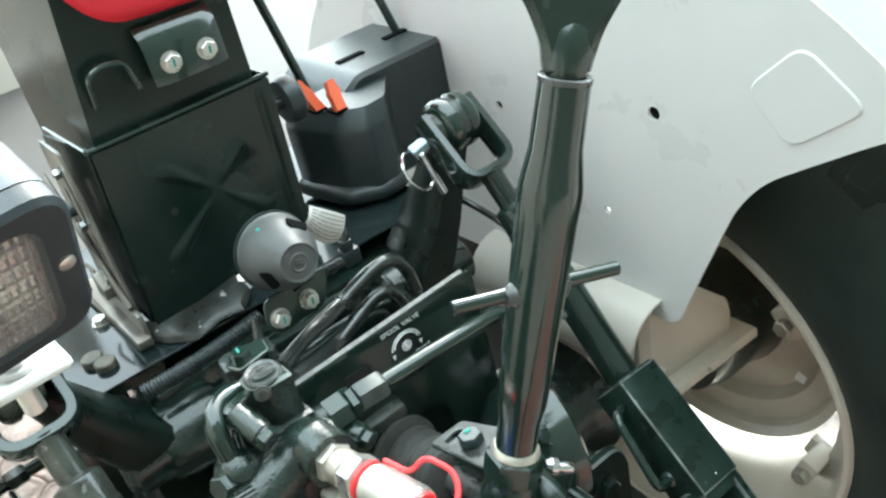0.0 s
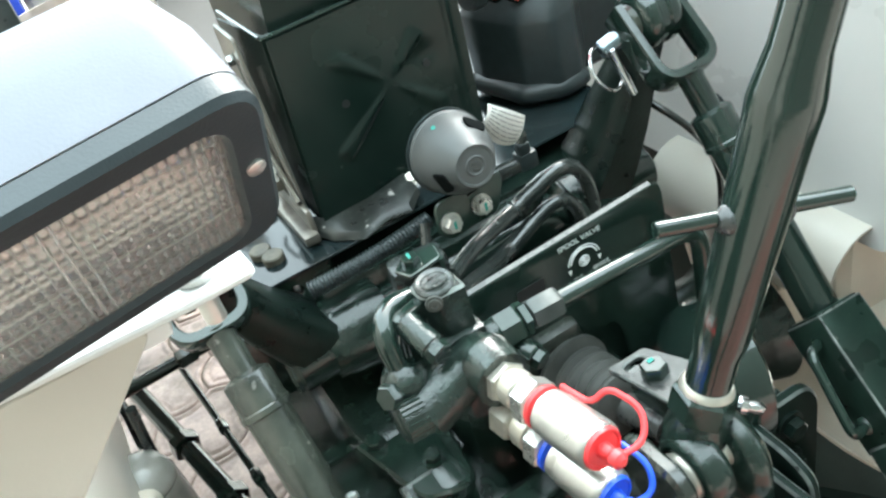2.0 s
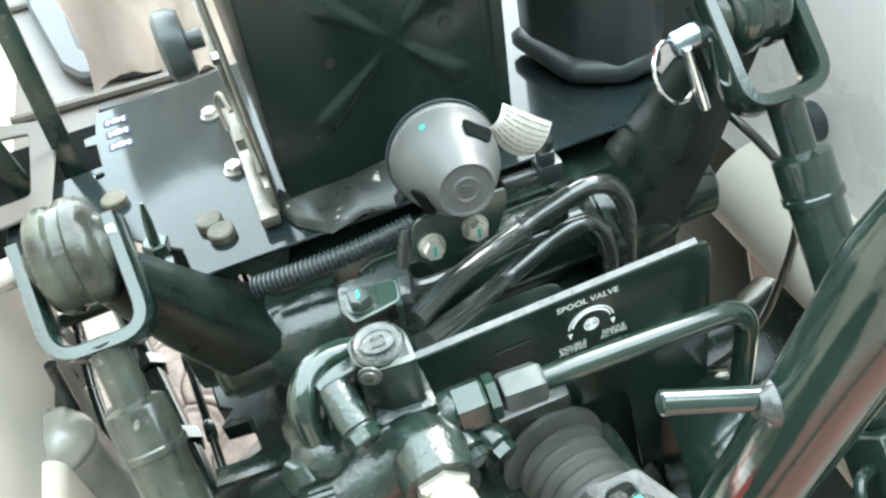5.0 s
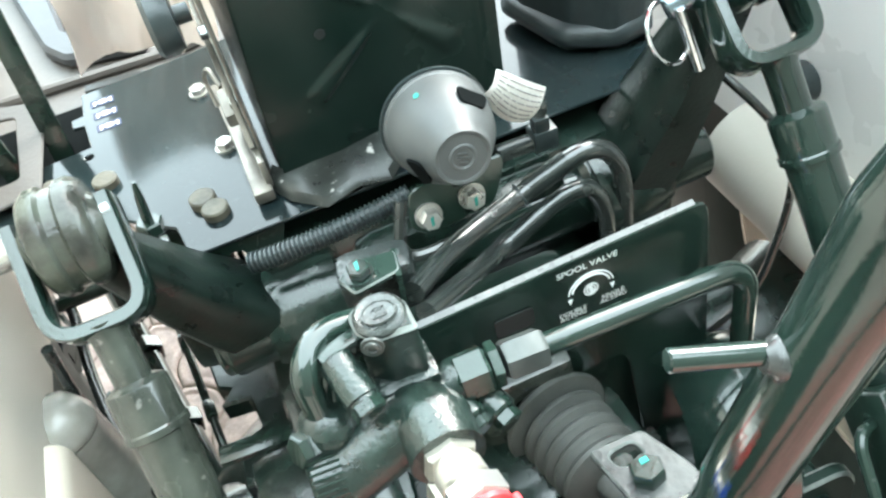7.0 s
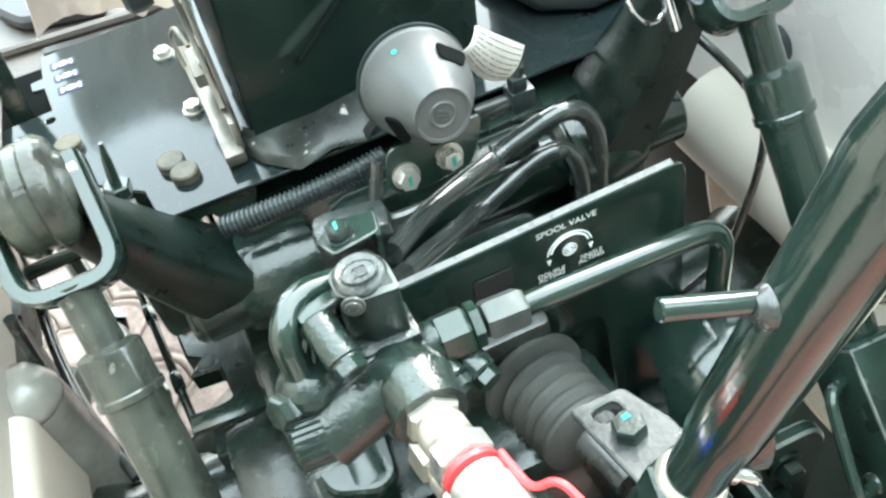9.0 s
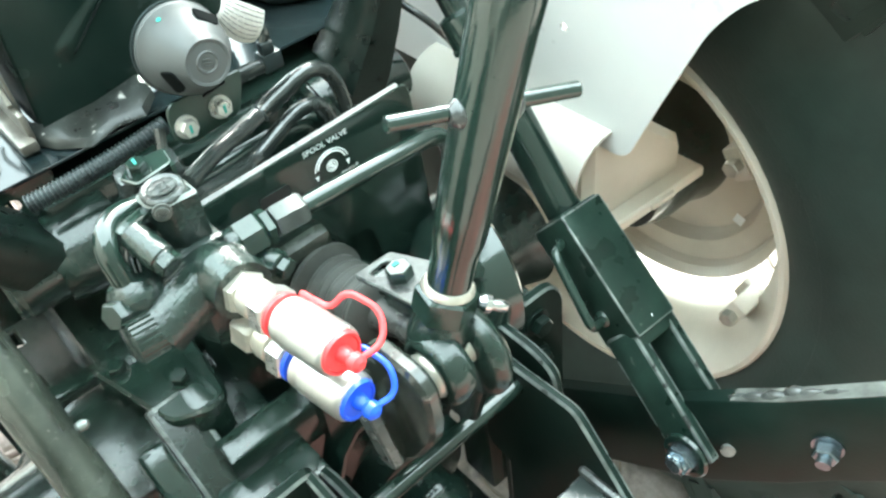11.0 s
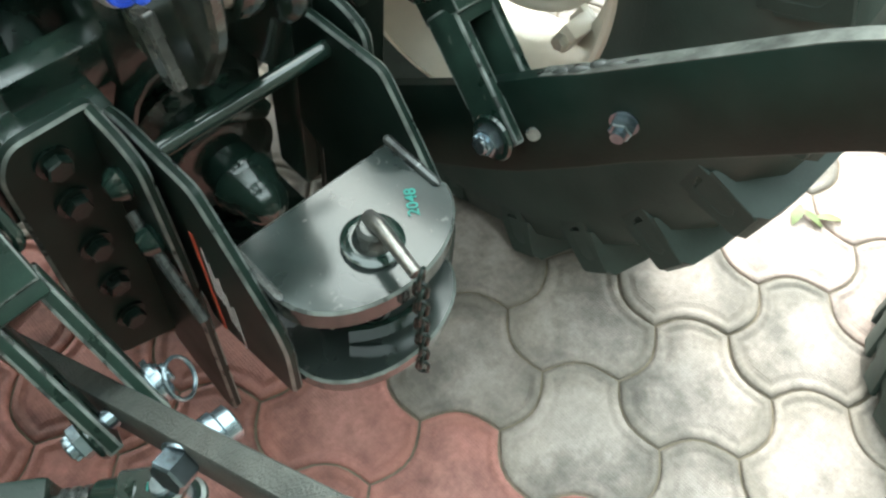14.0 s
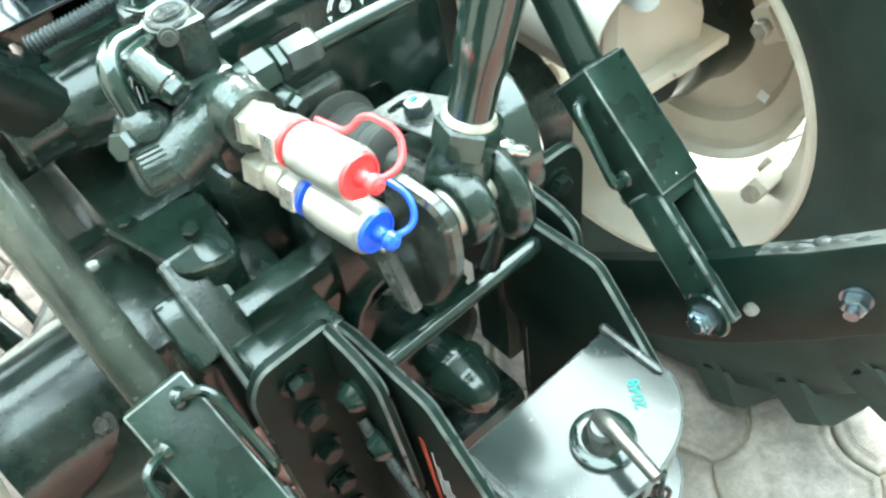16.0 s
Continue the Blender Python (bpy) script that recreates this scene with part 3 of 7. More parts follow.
# ---- axle and transmission ----
def axle_housing(sx):
    t = thing("axle_housing", (mx(sx, 0.3), 0.76, 0.62), "rear axle tube with a cream painted final drive case", "axle", "axle housings")
    b = B()
    lathe(b, (mx(sx, 0.12), 0.78, 0.60), sx * X, [(0, 0.12), (0.03, 0.125), (0.05, 0.1), (0.22, 0.095), (0.26, 0.11)], 40)
    part("axle_tube", b, CAST, t)
    b = B()
    out = rounded([(0.375, 0.835), (0.44, 0.86), (0.578, 0.735), (0.575, 0.675), (0.55, 0.665), (0.43, 0.678), (0.375, 0.70)], 0.014)
    plate(b, [(mx(sx, a), z) for a, z in out], (0, 0.735, 0), (1, 0, 0), (0, 0, 1), 0.26, bev=0.012)
    case = part("final_drive_case", b, CREAM, t)
    b = B()
    plate(b, [(mx(sx, a), z) for a, z in rounded([(0.40, 0.702), (0.60, 0.682), (0.60, 0.664), (0.40, 0.682)], 0.004)], (0, 0.72, 0), (1, 0, 0), (0, 0, 1), 0.28, bev=0.003)
    part("flange", b, CREAM, t)
    b = B()
    box(b, (mx(sx, 0.50), 0.58, 0.685), (0.05, 0.012, 0.008), Matrix.Rotation(radians(6 * sx), 3, "Y"), 0.002)
    part("casting_mark", b, CREAM, case)
    return t


axle_housing(1)
left_axle = axle_housing(-1)
# flared inner casting with a cover strip and bolts
b = B()
lathe(b, (-0.24, 0.80, 0.50), -X, [(0, 0.19), (0.04, 0.2), (0.07, 0.186), (0.094, 0.168), (0.135, 0.135), (0.183, 0.1), (0.2, 0.09)], 48)
fl = part("flared_casting", b, CAST, left_axle, smooth=60)
for k, (a, r) in enumerate(((2.2, 0.178), (2.75, 0.178), (3.3, 0.178))):
    bolt(fl, (-0.335, 0.80 + r * math.cos(a), 0.50 + r * math.sin(a)), (-0.5, math.cos(a), math.sin(a)), 0.018, 0.012, WORN)

tr = thing("transmission_housing", (0, 1.0, 0.4), "black painted cast transmission and hydraulic lift housing", "transmission")
b = B()
box(b, (0, 1.02, 0.66), (0.24, 0.72, 0.44), None, 0.03)
box(b, (0, 0.80, 0.62), (0.27, 0.22, 0.36), None, 0.025)
part("gear_case", b, CAST, tr)
b = B()
box(b, (0.0, 0.94, 0.93), (0.37, 0.26, 0.12), None, 0.02)
box(b, (0.0, 0.9, 0.93), (0.21, 0.22, 0.1), None, 0.02)
box(b, (-0.02, 0.70, 0.9), (0.17, 0.1, 0.085), None, 0.015)
part("lift_cover", b, CAST, tr)
for c_, s_ in (((0.225, 0.97, 0.93), (0.075, 0.2, 0.11)), ((-0.25, 0.955, 0.9), (0.075, 0.2, 0.11)), ((0.188, 0.845, 0.875), (0.078, 0.08, 0.19))):
    b = B()
    box(b, c_, s_, None, 0.015)
    part("shoulder_casting", b, CAST, tr)
b = B()
# Near-black sheet in place of the shade below the deck slot.
plate(b, [(-0.45, 1.0), (-0.285, 1.03), (-0.285, 1.2), (-0.45, 1.2)], (0, 0, 0.98), X, Y, 0.008)
part("slot_well", b, HOLESHADE, tr)
b = B()
box(b, (-0.005, 0.66, 0.5), (0.24, 0.1, 0.46), None, 0.02)
# Lower box is added to stand for shade and frame under the tractor.
box(b, (0.0, 0.6, 0.37), (0.22, 0.2, 0.1), None, 0.02)
part("rear_cover", b, CAST, tr)
b = B()
cyl(b, (-0.25, 0.805, 0.93), (0.25, 0.805, 0.93), 0.032, bev=0.003)
part("rockshaft", b, BLACK, tr)
for sx in (-1, 1):
    b = B()
    lathe(b, (sx * 0.125, 0.805, 0.93), sx * X, [(0, 0.048), (0.02, 0.05), (0.06, 0.045), (0.075, 0.04)], 28)
    part("shaft_boss", b, CAST, tr)
b = B()
box(b, (-0.098, 0.588, 0.774), (0.155, 0.036, 0.056), None, 0.005)
part("cross_beam", b, SATIN, tr)
for px in (-0.16, 0.15):
    b = B()
    box(b, (px, 0.86, 0.67), (0.13, 0.28, 0.34), None, 0.03)
    part("trumpet_casting", b, CAST, tr)
b = B()
box(b, (-0.19, 0.70, 0.735), (0.18, 0.17, 0.1), None, 0.02)
part("side_case", b, CAST, tr)
b = B()
plate(b, rounded([(-0.226, 0.75), (-0.177, 0.732), (-0.126, 0.722), (-0.137, 0.625), (-0.156, 0.615), (-0.196, 0.632)], 0.012), (0, 0, 0.826), X, Y, 0.014, bev=0.003)
box(b, (-0.16, 0.665, 0.79), (0.04, 0.09, 0.09), None, 0.012)
part("case_flange", b, SATIN, tr)
b = B()
square_bar(b, (-0.188, 0.668, 0.825), (-0.187, 0.53, 0.7), 0.046, 0.03, Z, 0.006, True)
part("case_post", b, CAST, tr)
b = B()
box(b, (-0.226, 0.612, 0.785), (0.03, 0.075, 0.05), Matrix.Rotation(radians(42), 3, "X"), 0.008)
part("leg_boss", b, BLACK, tr)
b = B()
plate(b, [(-0.30, 0.80), (-0.12, 0.80), (-0.12, 1.12), (-0.285, 1.12), (-0.302, 1.08), (-0.292, 1.05), (-0.31, 1.03), (-0.304, 0.95), (-0.29, 0.94), (-0.306, 0.92), (-0.27, 0.915), (-0.265, 0.87), (-0.298, 0.862)], (0, 0, 0.7), X, Y, 0.03, [[(-0.296, 0.985), (-0.262, 0.98), (-0.264, 1.012), (-0.29, 1.016)]], 0.003)
part("axle_bracket", b, CAST, tr)
b = B()
box(b, (-0.257, 0.783, 0.8), (0.085, 0.022, 0.008), Matrix.Rotation(radians(-4), 3, "Z"), 0.002)
part("ledge", b, SATIN, tr)
b = B()
sheet(b, [[(-0.1, yy, 0.64), (-0.092, yy, 0.685), (-0.075, yy, 0.728), (-0.055, yy, 0.75), (-0.03, yy, 0.757)] for yy in (0.545, 0.56, 0.58)], 0.005)
part("shaft_guard", b, SATIN, tr, smooth=60)
b = B()
lathe(b, (-0.215, 0.64, 0.62), Z, [(0, 0.055), (0.1, 0.05), (0.14, 0.042), (0.16, 0.03)], 28)
part("case_dome", b, CAST, tr)
for q in ((-0.164, 0.668), (-0.205, 0.728)):
    bolt(tr, (*q, 0.833), Z, 0.017, 0.012, SATIN)

# ---- deck plate behind the seat ----
TANBOLT = mat("dulled_bolt_head", (0.075, 0.068, 0.05), 0.5, var=0.4, scale=80, bump=0.3, spec=0.35)
dk = thing("deck_plate", (0, 0.9, 1.02), "glossy black steel deck plate with bolts and stickers", "plate")
b = B()
out = [(-0.235, 0.825), (0.186, 0.822), (0.244, 0.868), (0.244, 1.17), (-0.11, 1.17), (-0.175, 1.162), (-0.307, 1.154), (-0.308, 1.111), (-0.321, 1.109), (-0.320, 1.092), (-0.308, 1.090), (-0.304, 1.046), (-0.344, 1.043), (-0.38, 1.04), (-0.40, 0.99), (-0.40, 0.93), (-0.29, 0.915), (-0.265, 0.891), (-0.241, 0.87)]
holes = [circle2(-0.3075, 1.029, 0.005, 10)]
plate(b, out, (0, 0, 1.018), X, Y, 0.004, holes, 0.001)
part("sheet", b, mat("black_deck_paint", (0.009, 0.015, 0.016), 0.1, var=0.5, scale=7, bump=0.04, fine=60, coat=0.15, dust=0.12, dustcol=(0.06, 0.065, 0.06), rvar=0.1, spec=0.26, scuff=0.2), dk)
bolt(dk, (-0.176, 0.959, 1.02), Z, 0.015, 0.009, ZINC)
bolt(dk, (-0.184, 1.071, 1.02), Z, 0.015, 0.009, ZINC)
for p in ((-0.211, 0.889), (-0.203, 0.868), (-0.294, 0.972), (-0.345, 0.99)):
    b = B()
    lathe(b, (*p, 1.02), Z, [(0, 0.0125), (0.007, 0.0125), (0.0085, 0.011)], 24)
    part("round_head_bolt", b, TANBOLT, dk)
for k in range(3):
    b = B()
    plate(b, rounded([(-0.013, -0.007), (0.013, -0.007), (0.013, 0.007), (-0.013, 0.007)], 0.002, 2), (-0.285 + 0.0015 * k, 1.125 - 0.0255 * k, 1.0203), X, Y, 0.0006, bev=0)
    st = part("sticker", b, STICKER, dk)
    b = B()
    cx, cy = -0.2845 + 0.0015 * k, 1.125 - 0.0255 * k
    plate(b, rounded([(-0.005, -0.003), (0.005, -0.003), (0.004, 0.0035), (-0.004, 0.0035)], 0.0025, 4), (cx, cy, 1.0208), X, Y, 0.0004, bev=0)
    for dx in (-1, 1):
        box(b, (cx + dx * 0.0088, cy - 0.0006, 1.0208), (0.0022, 0.0075, 0.0004), None, 0)
        box(b, (cx + dx * 0.0066, cy + 0.0005, 1.0208), (0.003, 0.0018, 0.0004), None, 0)
    part("print", b, PRINT, st)
b = B()
plate(b, [(-0.304, 1.169), (-0.241, 1.161), (-0.236, 1.172), (-0.303, 1.183)], (0, 0, 1.012), X, Y, 0.006, bev=0.001)
part("rear_strip", b, ROUGH, dk, "dark strip behind the deck edge")
# downward tab with a hole
b = B()
plate(b, rounded([(-0.235, 0.972), (-0.165, 0.972), (-0.15, 1.015), (-0.245, 1.015)], 0.01), (0, 0.832, 0), X, Z, 0.004, [circle2(-0.2, 0.994, 0.008)])
part("tab", b, SATIN, dk)
# side skirts that carry the deck
for sx in (-1, 1):
    b = B()
    plate(b, [(0.86, 0.9), (1.16, 0.9), (1.16, 1.014), (0.86, 1.014)], (sx * 0.19 - 0.01, 0, 0), Y, Z, 0.005)
    part("skirt", b, SATIN, dk)

# ---- platform, front of the seat ----
b = B()
out = [(-0.9, 1.32), (-0.12, 1.19), (-0.12, 1.16), (0.2, 1.16), (0.9, 1.3), (0.9, 2.7), (-0.9, 2.7)]
plate(b, out, (0, 0, 0.915), X, Y, 0.01, bev=0.002)
pf = solid("platform_floor", b, PALE, "pale dusty operator platform floor of the tractor", "platform")
for yy, zz in ((1.42, 0.925), (1.8, 0.925)):
    b = B()
    tube(b, fillet([(-0.85, yy + 0.35, zz), (-0.85, yy, zz), (-0.15, yy - 0.06, zz), (-0.15, yy + 0.3, zz)], 0.05), 0.008, 8)
    part("floor_rib", b, PALE, pf)
b = B()
plate(b, rounded([(-0.46, 2.0), (-0.425, 1.70), (-0.378, 1.47), (-0.35, 1.42), (-0.24, 1.386), (-0.235, 1.41), (-0.275, 1.451), (-0.283, 1.46), (-0.345, 1.5), (-0.359, 1.616), (-0.372, 1.74), (-0.39, 2.0)], 0.012), (0, 0, 0.932), X, Y, 0.022, bev=0.006)
part("slot_frame", b, mat("grey_slot_frame", (0.032, 0.034, 0.038), 0.5, var=0.2, scale=30, bump=0.1, dust=0.1, dustcol=(0.08, 0.075, 0.07), spec=0.3), pf, "grey frame round the pedal opening")
b = B()
# Near-black sheet laid on the floor for the opening's inner shade.
plate(b, [(-0.39, 1.9), (-0.36, 1.62), (-0.347, 1.497), (-0.28, 1.458), (-0.24, 1.9)], (0, 0, 0.9235), X, Y, 0.005, bev=0)
part("pedal_opening", b, HOLESHADE, pf, "near-black sheet painted for the shade in the pedal opening")
cw = thing("engine_cowl", (0, 2.6, 0.9), "pale engine cowl ahead of the seat, lengthened to shade the platform", "cowl")
b = B()
# Shell runs on unseen, sized so that its shadow falls on the platform.
box(b, (0, 3.4, 1.2), (0.62, 1.8, 0.9), None, 0.08)
part("cowl_shell", b, BEIGE, cw)
b = B()
box(b, (-0.345, 2.62, 1.12), (0.06, 0.4, 0.3), None, 0.02)
part("side_panel", b, mat("blue_body_paint", (0.03, 0.07, 0.5), 0.3, var=0.05, scale=8, bump=0.03, coat=0.4), cw, "blue painted side panel")


# ---- seat pedestal ----
RAILM = mat("dirty_plated_rail", (0.2, 0.185, 0.16), 0.36, metal=0.6, var=0.5, scale=25, bump=0.15, dust=0.4, dustcol=(0.2, 0.16, 0.12), scuff=0.3)
PEDESTAL = mat("black_pressed_sheet_paint", (0.007, 0.0155, 0.0125), 0.25, var=0.3, scale=10, bump=0.05, dust=0.02, spec=0.32)
sp = thing("seat_pedestal", (-0.02, 1.0, 1.02), "black pressed-steel seat pedestal with cross embossing and slider rails", "pedestal")
b = B()
sheet(b, [[(-0.138, 0.98, z), (-0.136 + (z - 1.045) * 0.06, 0.874, z), (0.084 + (z - 1.045) * 0.03, 0.874, z), (0.086, 1.10, z)] for z in (1.03, 1.1, 1.15, 1.2, 1.25)], 0.003)
part("lower_shell", b, PEDESTAL, sp, smooth=30)
b = B()
NX, NZ = 84, 76
grid = []
for j in range(NZ + 1):
    z = 1.034 + 0.212 * j / NZ
    x0, x1 = -0.1345 + (z - 1.045) * 0.06, 0.0825 + (z - 1.045) * 0.03
    row = []
    for i in range(NX + 1):
        x = x0 + (x1 - x0) * i / NX
        h = 0.0
        for ux, uz, far in ((-0.72, 0.69, 0.078), (0.72, 0.69, 0.062), (0.72, -0.69, 0.078), (-0.80, -0.60, 0.098)):
            q, r_ = (x + 0.012) * ux + (z - 1.151) * uz, abs((z - 1.151) * ux - (x + 0.012) * uz)
            wide = 0.003 + 0.008 * max(0.0, q) / far
            ends = max(0.0, min(1.0, (q - 0.006) / 0.02)) * max(0.0, min(1.0, (far - q) / 0.012))
            h = max(h, 0.0032 * ends * max(0.0, min(1.0, (wide - r_) / 0.005)))
        h -= 0.0035 * math.exp(-((x - 0.033) ** 2 + (z - 1.163) ** 2) / 0.00016)
        h += 0.0022 * max(0.0, 1 - abs(x - x1 + 0.017) / 0.005) * (1.036 < z < 1.235)
        row.append(b.verts.new((x, 0.8675 - h, z)))
    grid.append(row)
for r0, r1 in zip(grid, grid[1:]):
    for i in range(NX):
        b.faces.new((r0[i], r0[i + 1], r1[i + 1], r1[i]))
bmesh.ops.recalc_face_normals(b, faces=list(b.faces))
bmesh.ops.solidify(b, geom=list(b.faces), thickness=0.001)
part("embossed_panel", b, PEDESTAL, sp, smooth=70)
for p in ((-0.067, 1.151), (0.0335, 1.153)):
    b = B()
    # Solid black disc painted for the shade in the hole.
    cyl(b, (p[0], 0.8655, p[1]), (p[0], 0.8695, p[1]), 0.0045, seg=14)
    part("rivet_hole", b, ROUGH, sp)
b = B()
sheet(b, [[(-0.12, 1.08, z), (-0.119 + (z - 1.2) * 0.12, 0.882, z), (0.078, 0.882, z), (0.078, 1.1, z)] for z in (1.2, 1.3, 1.45)], 0.003)
part("upper_shell", b, PEDESTAL, sp, smooth=30)
b = B()
tube(b, [(-0.126, 0.868, 1.25), (0.09, 0.868, 1.25)], 0.0025, 8)
tube(b, [(-0.126, 0.872, 1.25), (-0.13, 1.0, 1.25)], 0.0025, 8)
part("rolled_edge", b, BLACK, sp)
# foot flange
b = B()
sheet(b, [[(-0.15, 0.868, 1.021), (-0.138, 0.842, 1.022), (-0.112, 0.815, 1.023), (-0.08, 0.822, 1.026), (-0.052, 0.812, 1.028), (-0.03, 0.834, 1.03)], [(-0.148, 0.872, 1.032), (-0.136, 0.847, 1.031), (-0.11, 0.82, 1.031), (-0.08, 0.828, 1.034), (-0.052, 0.818, 1.036), (-0.03, 0.838, 1.037)], [(-0.142, 0.88, 1.04), (-0.136, 0.874, 1.036), (-0.11, 0.868, 1.036), (-0.08, 0.868, 1.036), (-0.052, 0.868, 1.04), (-0.03, 0.872, 1.044)]], 0.004)
part("foot_flange", b, mat("scraped_black_plate", (0.018, 0.021, 0.019), 0.3, var=0.7, scale=24, bump=0.12, dust=0.15, dustcol=(0.12, 0.105, 0.085), chips=0.9, spec=0.4, scuff=0.6), sp, smooth=50)
bolt(sp, (-0.028, 0.858, 1.036), (0, -0.5, 0.8), 0.012, 0.008, YZINC)
# side rails with slots
b = B()
plate(b, rounded([(0.878, 1.03), (0.99, 1.03), (0.985, 1.09), (0.955, 1.255), (0.888, 1.255)], 0.006), (-0.1465, 0, 0), Y, Z, 0.004, [rounded([(0.898, 1.07), (0.906, 1.07), (0.91, 1.15), (0.902, 1.15)], 0.003, 3), rounded([(0.902, 1.165), (0.91, 1.165), (0.912, 1.235), (0.904, 1.235)], 0.003, 3), rounded([(0.93, 1.08), (0.94, 1.08), (0.94, 1.2), (0.93, 1.2)], 0.004, 3)], 0.001, lit_wear=True)
part("side_rail", b, RAILM, sp)
b = B()
box(b, (-0.158, 0.95, 1.03), (0.018, 0.2, 0.012), None, 0.003)
box(b, (-0.15, 0.94, 1.045), (0.006, 0.16, 0.03), None, 0.002)
part("slide_channel", b, RAILM, sp)
for z in (1.09, 1.16, 1.225):
    b = B()
    hexn(b, (-0.1485, 0.918, z), (-0.156, 0.918, z), 0.011)
    part("rail_bolt", b, DKMETAL, sp)
b = B()
box(b, (-0.156, 0.93, 1.078), (0.016, 0.03, 0.02), Matrix.Rotation(radians(25), 3, "X"), 0.003)
box(b, (-0.155, 0.957, 1.066), (0.012, 0.022, 0.026), Matrix.Rotation(radians(-10), 3, "X"), 0.003)
part("slide_latch", b, RAILM, sp)
b = B()
tube(b, fillet([(-0.168, 0.965, 1.062), (-0.17, 0.985, 1.085), (-0.163, 0.972, 1.1), (-0.158, 0.948, 1.09)], 0.008, 5), 0.0022, 8)
part("latch_wire", b, RAILM, sp)
b = B()
square_bar(b, (-0.162, 0.862, 1.026), (-0.168, 1.06, 1.026), 0.006, 0.01, Z, 0.0015)
square_bar(b, (-0.152, 0.88, 1.062), (-0.153, 1.0, 1.2), 0.005, 0.014, Y, 0.0015)
part("runner_strip", b, RAILM, sp)
for sx, px in ((-1, -0.155), (1, 0.09)):
    b = B()
    lathe(b, (px, 0.9 if sx < 0 else 0.885, 1.19 if sx < 0 else 1.205), sx * X, [(0, 0.008), (0.012, 0.008), (0.013, 0.026), (0.02, 0.029), (0.03, 0.029), (0.034, 0.024)], 14)
    part("adjuster_knob", b, PLASTIC, sp)

seat = thing("seat", (0.0, 1.05, 1.4), "bright red seat shell with black hinge bracket", "seat")
b = B()
plate(b, rounded([(-0.115, 1.44), (-0.058, 1.356), (0.14, 1.345), (0.21, 1.44)], 0.03, 6), (0, 1.02, 0), X, Z, 0.32, bev=0.012)
part("seat_pan", b, SEAT, seat, smooth=50)
b = B()
sheet(b, [[(0.0 + dx, 0.878 - dy, 1.345), (0.0 + dx, 0.866 - dy, 1.335), (0.0 + dx, 0.862 - dy, 1.32), (0.0 + dx, 0.862 - dy, 1.285)] for dx, dy in ((-0.035, 0), (-0.02, 0.006), (0.04, 0.006), (0.05, 0))], 0.004)
hb = part("hinge_bracket", b, BLACK, seat)
bolt(hb, (-0.013, 0.858, 1.306), -Y, 0.016, 0.01, ZINC, mark=True)
bolt(hb, (0.028, 0.858, 1.305), -Y, 0.016, 0.01, ZINC, mark=True)
b = B()
tube(b, fillet([(-0.095, 0.875, 1.285), (-0.095, 0.868, 1.318), (-0.08, 0.866, 1.325), (-0.055, 0.866, 1.322), (-0.05, 0.868, 1.29)], 0.012), 0.0035, 8)
part("wire_loop", b, SATIN, seat)

# ---- control console ----
cs = thing("control_console", (0.22, 0.95, 1.02), "charcoal moulded plastic control console with orange levers", "console")
b = B()
low = rounded([(0.147, 0.968), (0.168, 0.903), (0.199, 0.872), (0.235, 0.876), (0.285, 0.94), (0.285, 1.0), (0.147, 1.0)], 0.008, 3)
top = [(x + 0.012, y + 0.016) if y < 0.99 else (x + 0.012, y) for x, y in low]
rows = []
for z, q in ((1.03, 0.0), (1.125, 0.0), (1.131, 0.1), (1.149, 0.9), (1.152, 1.0)):
    rows.append([b.verts.new((u[0] + (v[0] - u[0]) * q, u[1] + (v[1] - u[1]) * q, z)) for u, v in zip(low, top)])
for r0, r1 in zip(rows, rows[1:]):
    for k in range(len(r0)):
        b.faces.new((r0[k], r0[(k + 1) % len(r0)], r1[(k + 1) % len(r0)], r1[k]))
b.faces.new(rows[-1])
part("front_cover", b, PLASTIC, cs, smooth=25)
b = B()
plate(b, rounded([(0.137, 0.985), (0.154, 0.898), (0.202, 0.866), (0.244, 0.872), (0.27, 1.0), (0.137, 1.0)], 0.012, 4), (0, 0, 1.037), X, Y, 0.026, bev=0.008)
part("lower_lip", b, PLASTIC, cs, smooth=50)
b = B()
plate(b, rounded([(0.215, 1.0), (0.205, 1.11), (0.222, 1.15), (0.25, 1.168), (0.428, 1.168), (0.446, 1.12), (0.452, 1.0)], 0.01, 3), (0, 1.035, 0), X, Z, 0.17, bev=0.006)
part("rear_cover", b, PLASTIC, cs, smooth=25)
b = B()
plate(b, rounded([(0.205, 1.0), (0.2, 1.09), (0.213, 1.128), (0.248, 1.143), (0.30, 1.143), (0.30, 1.0)], 0.03, 5), (0, 1.045, 0), X, Z, 0.1, bev=0.012)
part("shoulder", b, PLASTIC, cs, smooth=40)
for p0, p1 in (((0.175, 0.943, 1.15), (0.162, 0.963, 1.19)), ((0.188, 0.913, 1.15), (0.193, 0.932, 1.184))):
    b = B()
    sheet(b, [[(p0[0] + (p1[0] - p0[0]) * q + s_ * (0.0075 - 0.002 * q + (0.002 if 0.4 < q < 0.7 else 0)), p0[1] + 0.02 * q, p0[2] + (p1[2] - p0[2]) * q) for s_ in (-1, 1)] for q in (0.0, 0.35, 0.6, 0.8, 0.95, 1.0)], 0.012)
    part("lever", b, ORANGE, cs, "orange plastic lever")
    b = B()
    # Slots are near-black blocks, their depth painted as shade.
    box(b, (p0[0], p0[1] + 0.004, 1.1525), (0.02, 0.026, 0.003), None, 0.001)
    part("lever_slot", b, HOLESHADE, cs)
